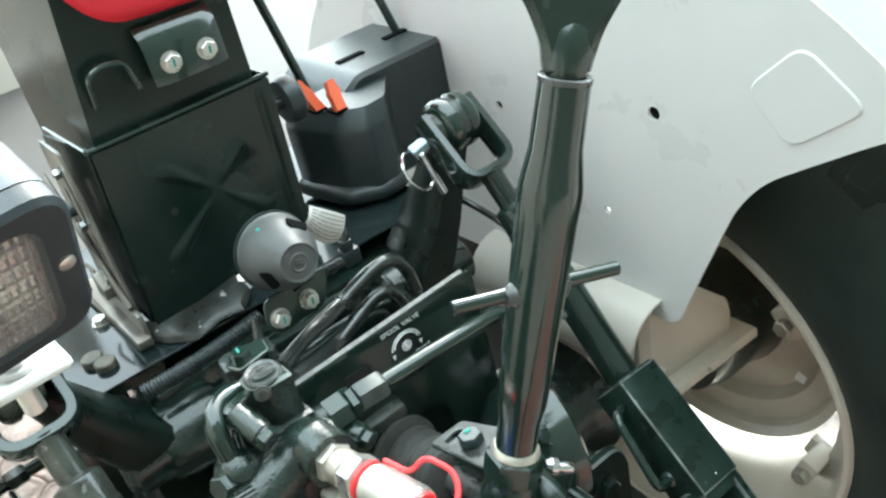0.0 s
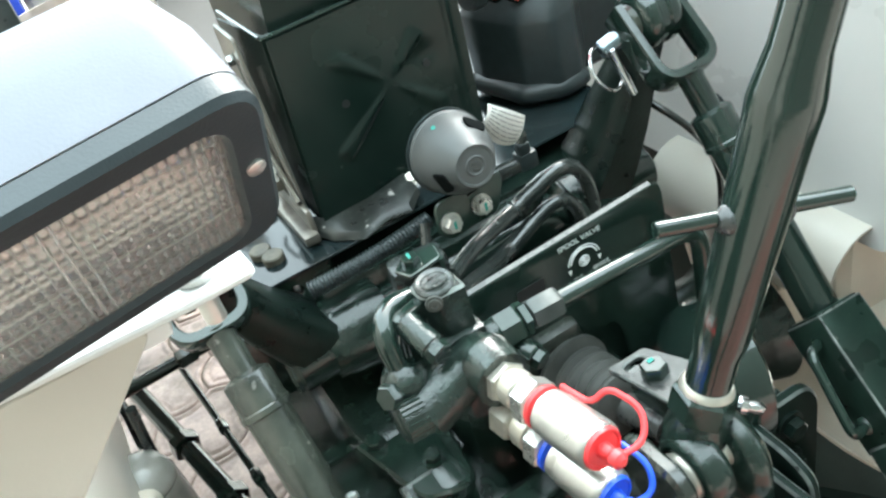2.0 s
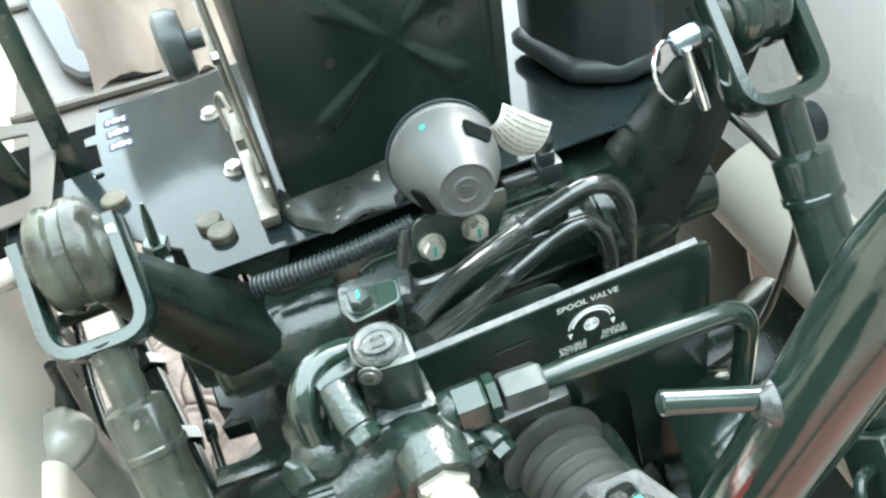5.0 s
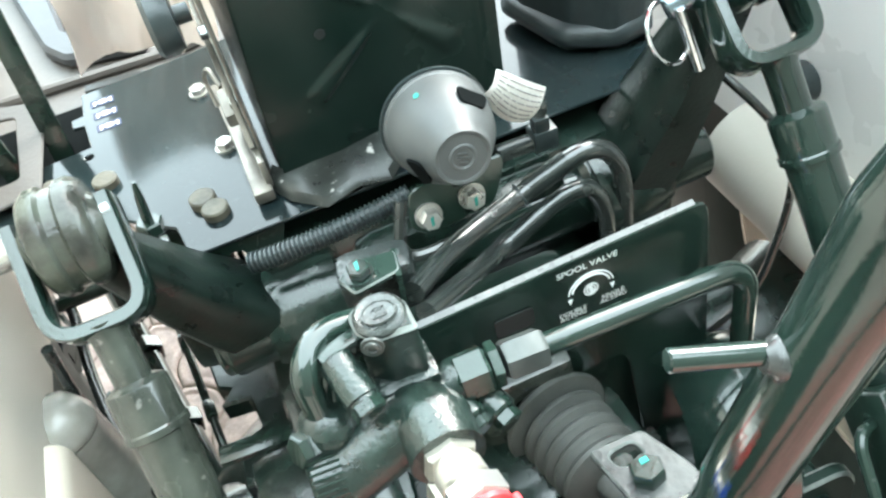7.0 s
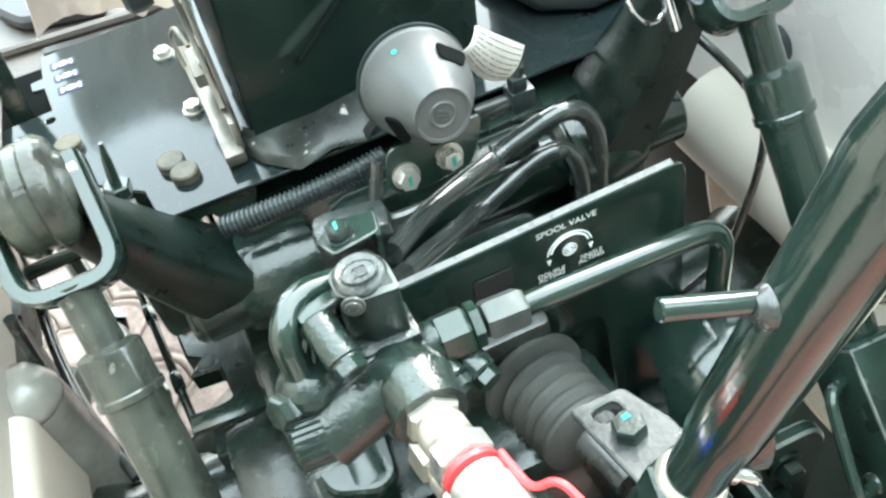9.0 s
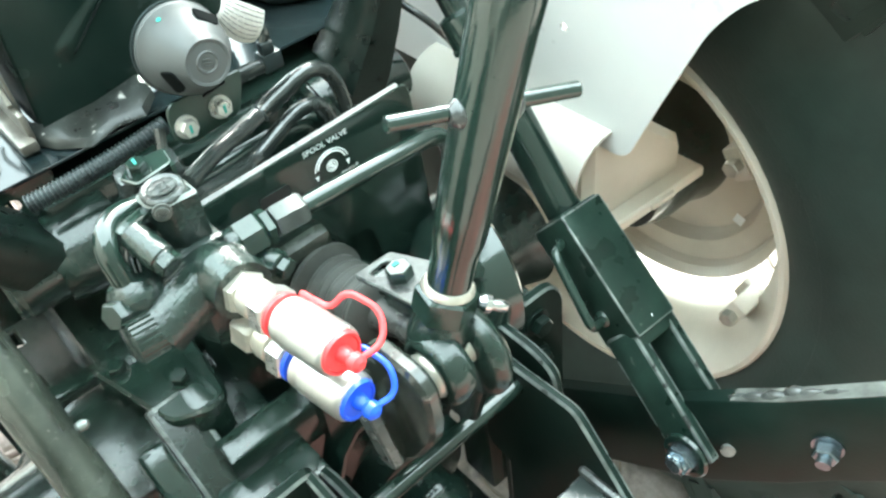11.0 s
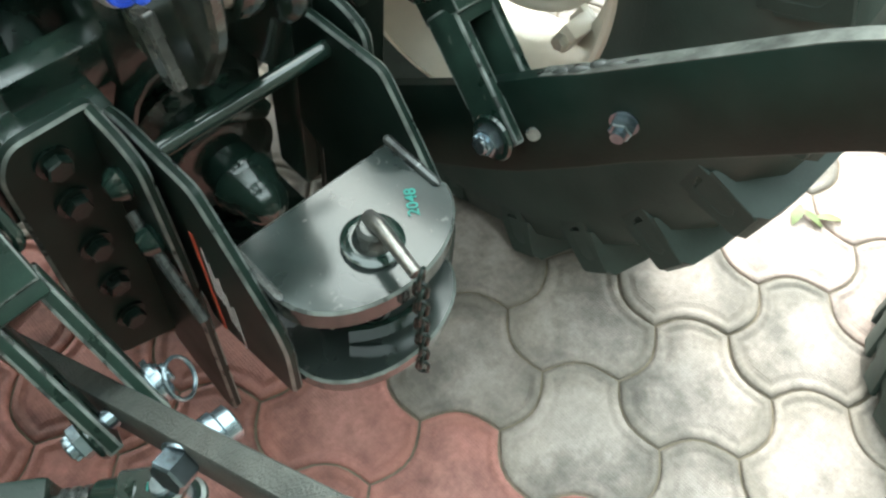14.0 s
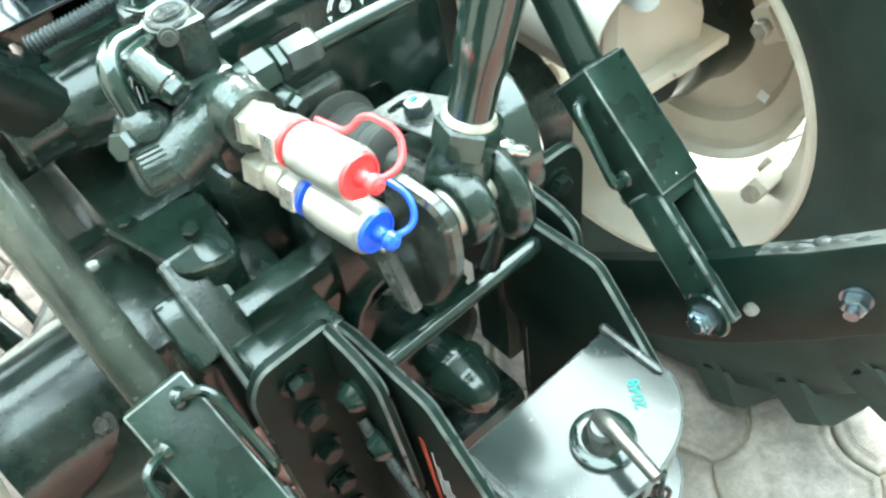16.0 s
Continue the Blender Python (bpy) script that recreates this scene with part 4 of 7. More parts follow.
for p0, p1 in (((0.2, 1.0, 1.14), (0.165, 1.06, 1.42)), ((0.385, 1.04, 1.165), (0.355, 1.08, 1.33))):
    b = B()
    tube(b, [p0, p1], 0.0065, 10)
    part("lever_rod", b, SATIN, cs)
for px, py in ((0.285, 1.02), (0.375, 1.03)):
    b = B()
    # Near-black block painted for the shade in the console slot.
    box(b, (px, py, 1.169), (0.045, 0.012, 0.003), None, 0.001)
    part("slot", b, HOLESHADE, cs)
bolt(cs, (0.418, 0.948, 1.142), -Y, 0.014, 0.006, ZINC)


# ---- lift arms and lift rods ----
# Deeper black than the other castings, and less glossy.
ARM = mat("darker_black_casting", (0.006, 0.012, 0.0095), 0.3, var=0.4, scale=40, bump=0.18, dust=0.015, spec=0.3, scuff=0.04)


def lift_arm(sx, pin):
    """Broad tapered cast arm from the rockshaft to the ball of the lift rod."""
    pin = Vector(pin)
    root = Vector((0.166 if sx > 0 else -0.2, 0.81, 0.935))
    t = thing("hydraulic_lift_arm", root, "black painted cast hydraulic arm on the rockshaft", "lift arm", "lift arms")
    b = B()
    rings = []
    mid = pin.lerp(root, 0.55) + Vector((sx * 0.006, 0.004, -0.004))
    path = [(pin, 0.03, 0.04), (pin.lerp(mid, 0.4), 0.036, 0.056), (mid, 0.05, 0.078), (mid.lerp(root, 0.5), 0.06, 0.09), (root, 0.066, 0.095)]
    for i, (p, w, d) in enumerate(path):
        a0 = (path[min(4, i + 1)][0] - path[max(0, i - 1)][0]).normalized()
        n = Vector((0, 1, 0))
        d *= 1.0 if sx > 0 else 0.8
        u = n.cross(a0).normalized()
        rings.append([b.verts.new(p + u * w * cu + n * d * cv) for cu, cv in ((-.5, -.38), (-.36, -.5), (.36, -.5), (.5, -.38), (.5, .38), (.36, .5), (-.36, .5), (-.5, .38))])
    for r0, r1 in zip(rings, rings[1:]):
        for k in range(8):
            b.faces.new((r0[k], r0[(k + 1) % 8], r1[(k + 1) % 8], r1[k]))
    b.faces.new(rings[0][::-1])
    b.faces.new(rings[-1])
    part("arm", b, ARM, t, smooth=50)
    b = B()
    cyl(b, (root.x - (0.05 if sx > 0 else 0.045), 0.81, 0.935), (root.x + (0.03 if sx > 0 else 0.045), 0.81, 0.935), 0.042, bev=0.006)
    part("hub", b, CAST, t)
    R = 0.034 if sx > 0 else 0.041
    b = B()
    lathe(b, pin - X * 0.024, X, [(0, R * 0.72), (0.003, R * 0.9), (0.009, R), (0.017, R), (0.02, R * 0.92), (0.028, R * 0.92), (0.031, R), (0.039, R), (0.045, R * 0.9), (0.048, R * 0.72)], 40)
    part("eye", b, BLACK if sx > 0 else GREASY, t)
    b = B()
    lathe(b, pin - X * 0.03, X, [(0, R * 0.45), (0.006, R * 0.62), (0.012, R * 0.66), (0.048, R * 0.66), (0.054, R * 0.62), (0.06, R * 0.45)], 32)
    part("ball", b, GREASY, t)
    return t


def clevis(parent, pin, foot, half, wide, thick):
    """A U-shaped strap: two legs from the pin to a round-cornered foot."""
    pin, foot = Vector(pin), Vector(foot)
    a = (foot - pin).normalized()
    over = pin - a * 0.018
    pts = fillet([over - X * half, foot - X * half, foot + X * half, over + X * half], 0.022, 7)
    side = X.cross(a).normalized()
    b = B()
    rings = []
    n = len(pts)
    for i, p in enumerate(pts):
        w = (pts[min(n - 1, i + 1)] - pts[max(0, i - 1)]).normalized()
        u = side
        v = w.cross(u).normalized()
        rings.append([b.verts.new(p + u * wide * cu + v * thick * cv) for cu, cv in ((-.5, -.35), (-.4, -.5), (.4, -.5), (.5, -.35), (.5, .35), (.4, .5), (-.4, .5), (-.5, .35))])
    for r0, r1 in zip(rings, rings[1:]):
        for k in range(8):
            b.faces.new((r0[k], r0[(k + 1) % 8], r1[(k + 1) % 8], r1[k]))
    b.faces.new(rings[0][::-1])
    b.faces.new(rings[-1])
    return part("clevis_strap", b, BLACK, parent)


def handle(parent, p0, p1, out, r=0.0042, m=None):
    p0, p1, out = Vector(p0), Vector(p1), Vector(out)
    b = B()
    tube(b, fillet([p0, p0 + out, p1 + out, p1], 0.016, 6), r, 10)
    for p in (p0, p1):
        lathe(b, p - out * 0.02, out, [(0, r * 2), (0.003, r * 1.8), (0.006, r)], 12)
    return part("handle", b, m or BLACK, parent)


SLEEVE = mat("dull_black_sleeve_paint", (0.012, 0.025, 0.019), 0.3, var=0.45, scale=22, bump=0.14, dust=0.06, dustcol=(0.09, 0.1, 0.08), spec=0.25, chips=0.15, scuff=0.08)
DUSTY = mat("dusty_scratched_black_paint", (0.026, 0.032, 0.026), 0.24, var=0.5, scale=18, bump=0.14, dust=0.3, dustcol=(0.13, 0.135, 0.105), chips=0.3, coat=0.5, scuff=0.3)


def lift_rod(sx, pin, foot, low, sq_top, sq_bot, up, label, sq):
    pin, foot, low, sq_top, sq_bot = map(Vector, (pin, foot, low, sq_top, sq_bot))
    t = thing("lift_rod", low, label, "lift rod", "lift rods")
    clevis(t, pin, foot, 0.034, 0.034, 0.0115)
    a = (sq_top - foot).normalized()
    b = B()
    L = (sq_top - foot).length
    lathe(b, foot - a * 0.004, a, [(0, 0.018), (0.012, 0.014), (0.047, 0.0138), (0.049, 0.019), (0.051, 0.0225), (0.054, 0.0232), (0.082, 0.0232), (0.0835, 0.0246), (0.0885, 0.0246), (0.09, 0.0216), (L + 0.01, 0.0212)], 32)
    part("tube", b, BLACK if sx > 0 else DUSTY, t)
    b = B()
    lathe(b, foot + a * 0.19 - Vector((sx * 0.022, 0, 0)), (-sx, -0.3, 0.2), [(0, 0.005), (0.004, 0.005), (0.008, 0.003)], 12)
    part("grease_nipple", b, RUBBED_LIT, t)
    b = B()
    square_bar(b, sq_top, sq_bot, sq, sq, up, 0.0022, True)
    sl = part("square_sleeve", b, SLEEVE, t)
    ax = (sq_bot - sq_top).normalized()
    s = ax.cross(Vector(up)).normalized()
    n = s.cross(ax).normalized()
    b = B()
    square_bar(b, sq_top - ax * 0.002, sq_top + ax * 0.005, sq * 0.9, sq * 0.9, up, 0.0015)
    part("sleeve_collar", b, SLEEVE, t)
    # fork: two prongs with a bridge
    for k in (-1, 1):
        b = B()
        square_bar(b, sq_bot + s * k * 0.025 - ax * 0.01, low + s * k * 0.025 + ax * 0.02, 0.015, 0.046, up, 0.0035, True)
        part("fork_prong", b, SLEEVE, t)
    b = B()
    square_bar(b, sq_bot - ax * 0.012, sq_bot + ax * 0.014, 0.06, 0.05, up, 0.004)
    part("fork_bridge", b, SLEEVE, t)
    b = B()
    cyl(b, low - s * 0.058, low + s * 0.05, 0.0105, bev=0.002)
    lathe(b, low + s * 0.033, s, [(0, 0.023), (0.006, 0.023)], 24)
    pn = part("lower_pin", b, BLUEZ, t)
    b = B()
    ring(b, low - s * 0.033, -s, [(0, 0.011), (0, 0.027), (0.003, 0.028), (0.006, 0.026), (0.0065, 0.02), (0.004, 0.016), (0.004, 0.011)], 32)
    part("washer", b, BLACK, t)
    b = B()
    hexn(b, low - s * 0.036, low - s * 0.05, 0.03)
    part("castle_nut", b, BLUEZ, t)
    for k in range(3):
        b = B()
        rr_ = Matrix.Rotation(k * math.pi / 3 + 0.3, 3, s)
        q_ = rr_ @ n
        square_bar(b, low - s * 0.053 - q_ * 0.0125, low - s * 0.053 + q_ * 0.0125, 0.007, 0.007, s, 0.001)
        part("nut_crown", b, BLUEZ, t)
    return t, sl, s, n, ax


R_PIN, R_FOOT = Vector((0.246, 0.758, 1.143)), Vector((0.245, 0.701, 1.092))
lift_arm(1, R_PIN)
rod, sl, s_, n_, ax_ = lift_rod(1, R_PIN, R_FOOT, (0.239, 0.315, 0.668), (0.27, 0.548, 0.836), (0.262, 0.428, 0.738), (0, 1, 0), "black painted lift rod with a square levelling sleeve", 0.062)
handle(sl, (0.243, 0.525, 0.826), (0.233, 0.458, 0.757), (-0.031, -0.012, 0.014), 0.0055, SATIN)
for p in ((0.262, 0.425, 0.758), (0.30, 0.5, 0.80)):
    b = B()
    lathe(b, p, (0.3, -0.6, 0.7), [(0, 0.004), (0.012, 0.004), (0.014, 0.002)], 10)
    part("screw", b, CHROME, sl)
# clevis pin with a ring clip
rp = thing("clevis_pin", R_PIN, "plated clevis pin with a wire ring clip", "pin", "clevis pins")
b = B()
cyl(b, (0.189, 0.770, 1.122), (0.277, 0.7515, 1.1516), 0.0115, bev=0.002)
part("shank", b, BLUEZ, rp)
b = B()
torus(b, (0.183, 0.755, 1.11), (0.45, -0.75, 0.5), 0.025, 0.0019, 30, 8)
part("ring_clip", b, CHROME, rp)
b = B()
cyl(b, (0.194, 0.757, 1.128), (0.2055, 0.744, 1.072), 0.0052, bev=0.001)
part("lynch_pin", b, CHROME, rp)

L_PIN, L_FOOT = Vector((-0.294, 0.776, 1.120)), Vector((-0.292, 0.720, 1.077))
lift_arm(-1, L_PIN)
rodl, sll, s_, n_, ax_ = lift_rod(-1, L_PIN, L_FOOT, (-0.252, 0.331, 0.642), (-0.281, 0.535, 0.832), (-0.272, 0.420, 0.745), (0, 1, 0), "dusty black lift rod with a square levelling sleeve", 0.059)
handle(sll, (-0.268, 0.500, 0.852), (-0.258, 0.452, 0.762), (0.02, -0.022, 0.018), 0.0052)
handle(sll, (-0.302, 0.475, 0.84), (-0.30, 0.425, 0.77), (-0.024, -0.014, 0.01), 0.0042)
lp = thing("clevis_pin", L_PIN, "plated clevis pin through the greasy lift ball", "pin", "clevis pins")
b = B()
cyl(b, (-0.367, 0.776, 1.123), (-0.256, 0.776, 1.128), 0.0115, bev=0.002)
part("shank", b, DKMETAL, lp)
b = B()
cyl(b, (-0.377, 0.776, 1.1225), (-0.367, 0.776, 1.123), 0.019, bev=0.002)
part("head", b, DKMETAL, lp)


# ---- lower links ----
LINKP = mat("dull_black_link_paint", (0.008, 0.0165, 0.013), 0.34, var=0.35, scale=12, bump=0.06, dust=0.03, spec=0.1)


LINKTOP = mat("mottled_grey_link_edge", (0.085, 0.09, 0.08), 0.45, var=0.7, scale=45, bump=0.3, dust=0.2, chips=0.4)


def lower_link(sx, pts, label):
    t = thing("lower_link", pts[1], label, "lower link", "lower links")
    b = B()
    P_ = [Vector(p) for p in pts]
    rings = []
    for i, p in enumerate(P_):
        w = (P_[min(len(P_) - 1, i + 1)] - P_[max(0, i - 1)]).normalized()
        s = w.cross(Z).normalized()
        u = s.cross(w).normalized()
        h, w2 = (0.057, 0.011) if sx > 0 else (0.024, 0.0115)
        rings.append([b.verts.new(p + s * a + u * c) for a, c in ((.002 - w2, -h), (w2 - .002, -h), (w2, -h + .003), (w2, h - .003), (w2 - .002, h), (.002 - w2, h), (-w2, h - .003), (-w2, -h + .003))])
    for r0, r1 in zip(rings, rings[1:]):
        for k in range(8):
            b.faces.new((r0[k], r0[(k + 1) % 8], r1[(k + 1) % 8], r1[k]))
    b.faces.new(rings[0][::-1])
    b.faces.new(rings[-1])
    top = [(r[4].co.copy(), r[5].co.copy(), (r[4].co - r[1].co).normalized()) for r in rings[3:]]
    part("bar", b, LINKP if sx > 0 else EDGE, t)
    if sx > 0:
        # A thin strip makes the bar's top face paler than its sides.
        b = B()
        sheet(b, [[p + n * 0.001, q + n * 0.001] for p, q, n in top], 0.0012)
        part("top_edge_strip", b, LINKTOP, t, "mottled grey strip along the top edge")
    return t


RLC, RLd = Vector((0.263, 0.221, 0.745)), Vector((0.25, -0.766, 0.593))
RLu = Vector((-0.184, 0.564, 0.805))
rl = lower_link(1, [Vector((0.243, 0.72, 0.33)), Vector((0.243, 0.375, 0.61)), Vector((0.2435, 0.33, 0.648)), RLC - RLd * 0.05, RLC, RLC + RLd * 0.12, RLC + RLd * 0.215, RLC + RLd * 0.24 + Vector((0, 0, -0.002)), RLC + RLd * 0.23 + Vector((0.058, -0.176, 0.098))], "black flat-bar lower link arm with a plated bolt")
b = B()
p = Vector((0.2575, 0.2005, 0.755))
nn = Vector((-0.93, -0.32, -0.05))
cyl(b, p, p + nn * 0.003, 0.0155)
hexn(b, p + nn * 0.003, p + nn * 0.016, 0.022)
cyl(b, p + nn * 0.016, p + nn * 0.024, 0.007)
part("link_bolt", b, BLUEZ, rl)
for k, (q, wr) in enumerate(((-0.05, 0.0045), (-0.034, 0.0055), (-0.012, 0.007), (0.008, 0.0075), (0.024, 0.0055), (0.05, 0.004))):
    b = B()
    p = RLC + RLd * q + RLu * 0.056 + X * (0.004 - 0.002 * (k % 3))
    lathe(b, p - RLd * 0.012, RLd, [(0, 0.002), (0.006, wr * 0.8), (0.014, wr), (0.022, wr * 0.7), (0.028, 0.002)], 10)
    part("weld_bead", b, WORN, rl)
b = B()
lathe(b, Vector((0.236, 0.286, 0.68)), (-0.8, -0.5, 0.3), [(0, 0.006), (0.003, 0.0085), (0.006, 0.0075)], 16)
part("lynch_tab", b, RUBBED_LIT, rl)

LL0 = Vector((-0.252, 0.331, 0.643))
LLd = Vector((0.15, -0.79, 0.575))
ll = lower_link(-1, [LL0 - LLd * 0.55, LL0 - LLd * 0.1, LL0, LL0 + LLd * 0.1, LL0 + LLd * 0.325, LL0 + LLd * 0.345 + Vector((0.012, -0.012, 0.0)), LL0 + LLd * 0.35 + Vector((0.05, -0.065, 0.018)), LL0 + LLd * 0.35 + Vector((0.09, -0.13, 0.03))], "dusty black flat-bar lower link arm with a clevis")
b = B()
torus(b, (-0.2, 0.318, 0.648), (0.6, -0.5, 0.5), 0.02, 0.0022, 26, 8)
part("ring_clip", b, BLUEZ, ll)
b = B()
lathe(b, (-0.226, 0.331, 0.642), X, [(0, 0.019), (0.014, 0.019), (0.018, 0.015)], 24)
part("pin_head", b, BLUEZ, ll)
b = B()
lathe(b, (-0.222, 0.222, 0.727), X, [(0, 0.018), (0.01, 0.018), (0.012, 0.0155), (0.022, 0.0155), (0.024, 0.011)], 24)
part("stud_end", b, BLUEZ, ll)

# stabiliser turnbuckle to the left link
st = thing("stabiliser", (-0.33, 0.3, 0.55), "black telescopic stabiliser with a forked clevis end", "stabiliser")
b = B()
square_bar(b, (-0.47, 0.4, 0.595), (-0.345, 0.31, 0.606), 0.045, 0.045, Z, 0.005)
part("outer_tube", b, SLEEVE, st)
b = B()
lathe(b, (-0.347, 0.31, 0.606), (0.05, -0.036, 0.006), [(0, 0.011), (0.008, 0.011), (0.01, 0.0165), (0.014, 0.0165), (0.016, 0.014), (0.02, 0.0165), (0.024, 0.0165), (0.026, 0.014), (0.03, 0.0165), (0.036, 0.0165)], 24)
part("threaded_stem", b, WORN, st)
b = B()
F0, F1 = Vector((-0.316, 0.287, 0.61)), Vector((-0.262, 0.239, 0.635))
fa = (F1 - F0).normalized()
lathe(b, F0, fa, [(0, 0.015), (0.006, 0.02), (0.03, 0.021), (0.05, 0.024), (0.056, 0.02)], 20)
fk = part("fork_end", b, SATIN, st)
fs = fa.cross(Z).normalized()
for k in (-1, 1):
    b = B()
    fu = fs.cross(fa).normalized()
    out = [(0.03, -0.019), (0.07, -0.019)] + [(0.078 + 0.019 * math.cos(a), 0.019 * math.sin(a)) for a in [radians(-80 + 20 * q) for q in range(9)]] + [(0.07, 0.019), (0.03, 0.019)]
    plate(b, out, F0 + fu * k * 0.017, fa, fs, 0.011, bev=0.003, lit_wear=True)
    part("fork_lug", b, SATIN, fk)
b = B()
cyl(b, F0 + fa * 0.078 - fu * 0.032, F0 + fa * 0.078 + fu * 0.03, 0.0115, bev=0.002)
part("fork_pin", b, BLUEZ, fk)
b = B()
plate(b, [(-0.004, -0.004), (0.004, -0.003), (0.003, 0.004), (-0.004, 0.003)], F0 + fa * 0.066 + fu * 0.0229, fa, fs, 0.0006, bev=0)
part("paint_mark", b, TEAL, fk, "teal paint mark")
b = B()
tube(b, [F0 + fa * 0.078 - fu * 0.028, F0 + fa * 0.095 - fu * 0.034 + fs * 0.014], 0.0014, 6)
tube(b, [F0 + fa * 0.078 - fu * 0.028, F0 + fa * 0.1 - fu * 0.03 + fs * 0.004], 0.0014, 6)
part("cotter_pin", b, WORN, fk)
for q, r_ in (((-0.246, 0.222, 0.726), 0.016), ((-0.2, 0.06, 0.845), 0.013)):
    b = B()
    hexn(b, q, Vector(q) + Vector((-0.02, -0.006, 0.004)), r_ * 1.9)
    cyl(b, Vector(q) + Vector((0.002, 0, 0)), Vector(q) + Vector((0.0, 0, 0)) + Vector((0.004, 0.001, 0)), r_ * 1.3)
    part("link_nut", b, BLUEZ, ll)

# ---- top link ----
TABM = mat("scuffed_grey_steel", (0.05, 0.054, 0.052), 0.3, metal=0.3, var=0.5, scale=40, bump=0.2, dust=0.15, chips=0.3, scuff=0.4)
tl = thing("top_link", (0.012, 0.44, 0.99), "black painted top link turnbuckle with a cross handle", "top link")
T0, T1 = Vector((0.0145, 0.440, 1.0)), Vector((0.112, 0.42, 1.316))
ta = (T1 - T0).normalized()
LT = (T1 - T0).length
b = B()
lathe(b, T0, ta, [(0, 0.0185), (0.035, 0.0187), (0.05, 0.0215), (0.075, 0.0225), (LT * 0.66, 0.0245), (LT * 0.73, 0.0255), (LT * 0.755, 0.0248), (LT * 0.84, 0.0205), (LT, 0.0195)], 48)
body = part("barrel", b, BLACK, tl)
b = B()
ring(b, T0 + ta * (LT - 0.004), ta, [(0, 0.0185), (0, 0.0202), (0.004, 0.0204), (0.005, 0.019)], 40)
part("end_ring", b, WORN, body)
b = B()
lathe(b, T0 - ta * 0.004, ta, [(0, 0.0205), (0.002, 0.0225), (0.005, 0.0218), (0.008, 0.0195)], 32)
part("weld_ring", b, YZINC, body, "bright plated collar")
b = B()
cyl(b, T1 - ta * 0.01, T1 + ta * 0.02, 0.0155, bev=0.001)
lathe(b, T1 + ta * 0.006, ta, [(0, 0.018), (0.012, 0.019), (0.028, 0.0165), (0.04, 0.009), (0.043, 0.003)], 28)
part("upper_screw", b, SATIN, tl)
b = B()
vv = Vector((0.78, -0.6, 0)).normalized()
out = [(-0.017, -0.005), (0.017, -0.005), (0.022, 0.02), (0.034, 0.045), (0.046, 0.065), (0.05, 0.10), (-0.05, 0.10), (-0.046, 0.065), (-0.034, 0.045), (-0.022, 0.02)]
plate(b, rounded(out, 0.008), T1 + ta * 0.008, vv, ta, 0.026, bev=0.006)
part("yoke", b, SATIN, tl)
b = B()
TH0, TH1 = Vector((-0.009, 0.452, 1.166)), Vector((0.137, 0.413, 1.134))
cyl(b, TH0, TH1, 0.0062, seg=20, bev=0.001)
hb_ = part("cross_handle", b, BLACK, tl, "black cross handle with bright end faces")
c_ = T0 + ta * 0.157
for k in (-1, 1):
    d_ = (TH1 - TH0).normalized() * k
    b = B()
    lathe(b, c_ + d_ * 0.02, d_, [(0, 0.012), (0.003, 0.0115), (0.006, 0.009), (0.009, 0.0065)], 14)
    part("weld", b, WORN, hb_)
b = B()
hexn(b, T0 - ta * 0.03, T0 - ta * 0.003, 0.046)
part("lock_nut", b, SATIN, tl)
TU, TV = X.copy(), Vector((0, 1, -0.15)).normalized()
TC = Vector((0.006, 0.494, 0.975))
b = B()
plate(b, rounded([(-0.0245, 0.038), (-0.012, -0.066), (0.012, -0.074), (0.034, -0.05), (0.03, -0.004), (0.0165, 0.0365)], 0.005), TC, TU, TV, 0.006, [rounded([(-0.015, 0.029), (-0.012, 0.0145), (0.0085, 0.0145), (0.007, 0.031)], 0.007, 5)], 0.0015, lit_wear=True)
lt = part("lock_tab", b, TABM, tl)
tn_ = TU.cross(TV)
b = B()
hexn(b, TC + TU * 0.0 - tn_ * 0.004, TC + tn_ * 0.014, 0.021)
part("tab_nut", b, SATIN, lt)
b = B()
cyl(b, TC + TV * 0.022 - TU * 0.006 - tn_ * 0.02, TC + TV * 0.022 - TU * 0.006 - tn_ * 0.002, 0.007)
part("stud", b, CAST, lt)
b = B()
plate(b, [(-0.0035, -0.002), (0.003, -0.0015), (0.0025, 0.003), (-0.003, 0.0025)], TC + TU * 0.001 + TV * 0.004 + tn_ * 0.0145, TU, TV, 0.0006, bev=0)
part("paint_mark", b, TEAL, lt, "teal paint mark")
b = B()
lathe(b, T0 - ta * 0.075, ta, [(0, 0.02), (0.012, 0.026), (0.03, 0.027), (0.047, 0.022)], 28)
part("end_shank", b, CAST, tl)

# top link bracket and ball end
br = thing("top_link_bracket", (-0.02, 0.52, 0.85), "black cast top link rocker bracket with ball joint pin", "bracket")
EC = Vector((-0.014, 0.428, 0.933))
b = B()
ring(b, EC, X, [(-0.012, 0.0215), (-0.0145, 0.024), (-0.0145, 0.029), (-0.012, 0.033), (-0.007, 0.0352), (0.0, 0.036), (0.007, 0.0352), (0.012, 0.033), (0.0145, 0.029), (0.0145, 0.024), (0.012, 0.0215)], 56)
part("ball_eye", b, CAST, br, smooth=60)
b = B()
lathe(b, EC - X * 0.034, X, [(0, 0.0145), (0.012, 0.0145), (0.016, 0.02), (0.024, 0.0235), (0.044, 0.02), (0.048, 0.0145), (0.07, 0.0145)], 28)
part("ball", b, YZINC, br)
b = B()
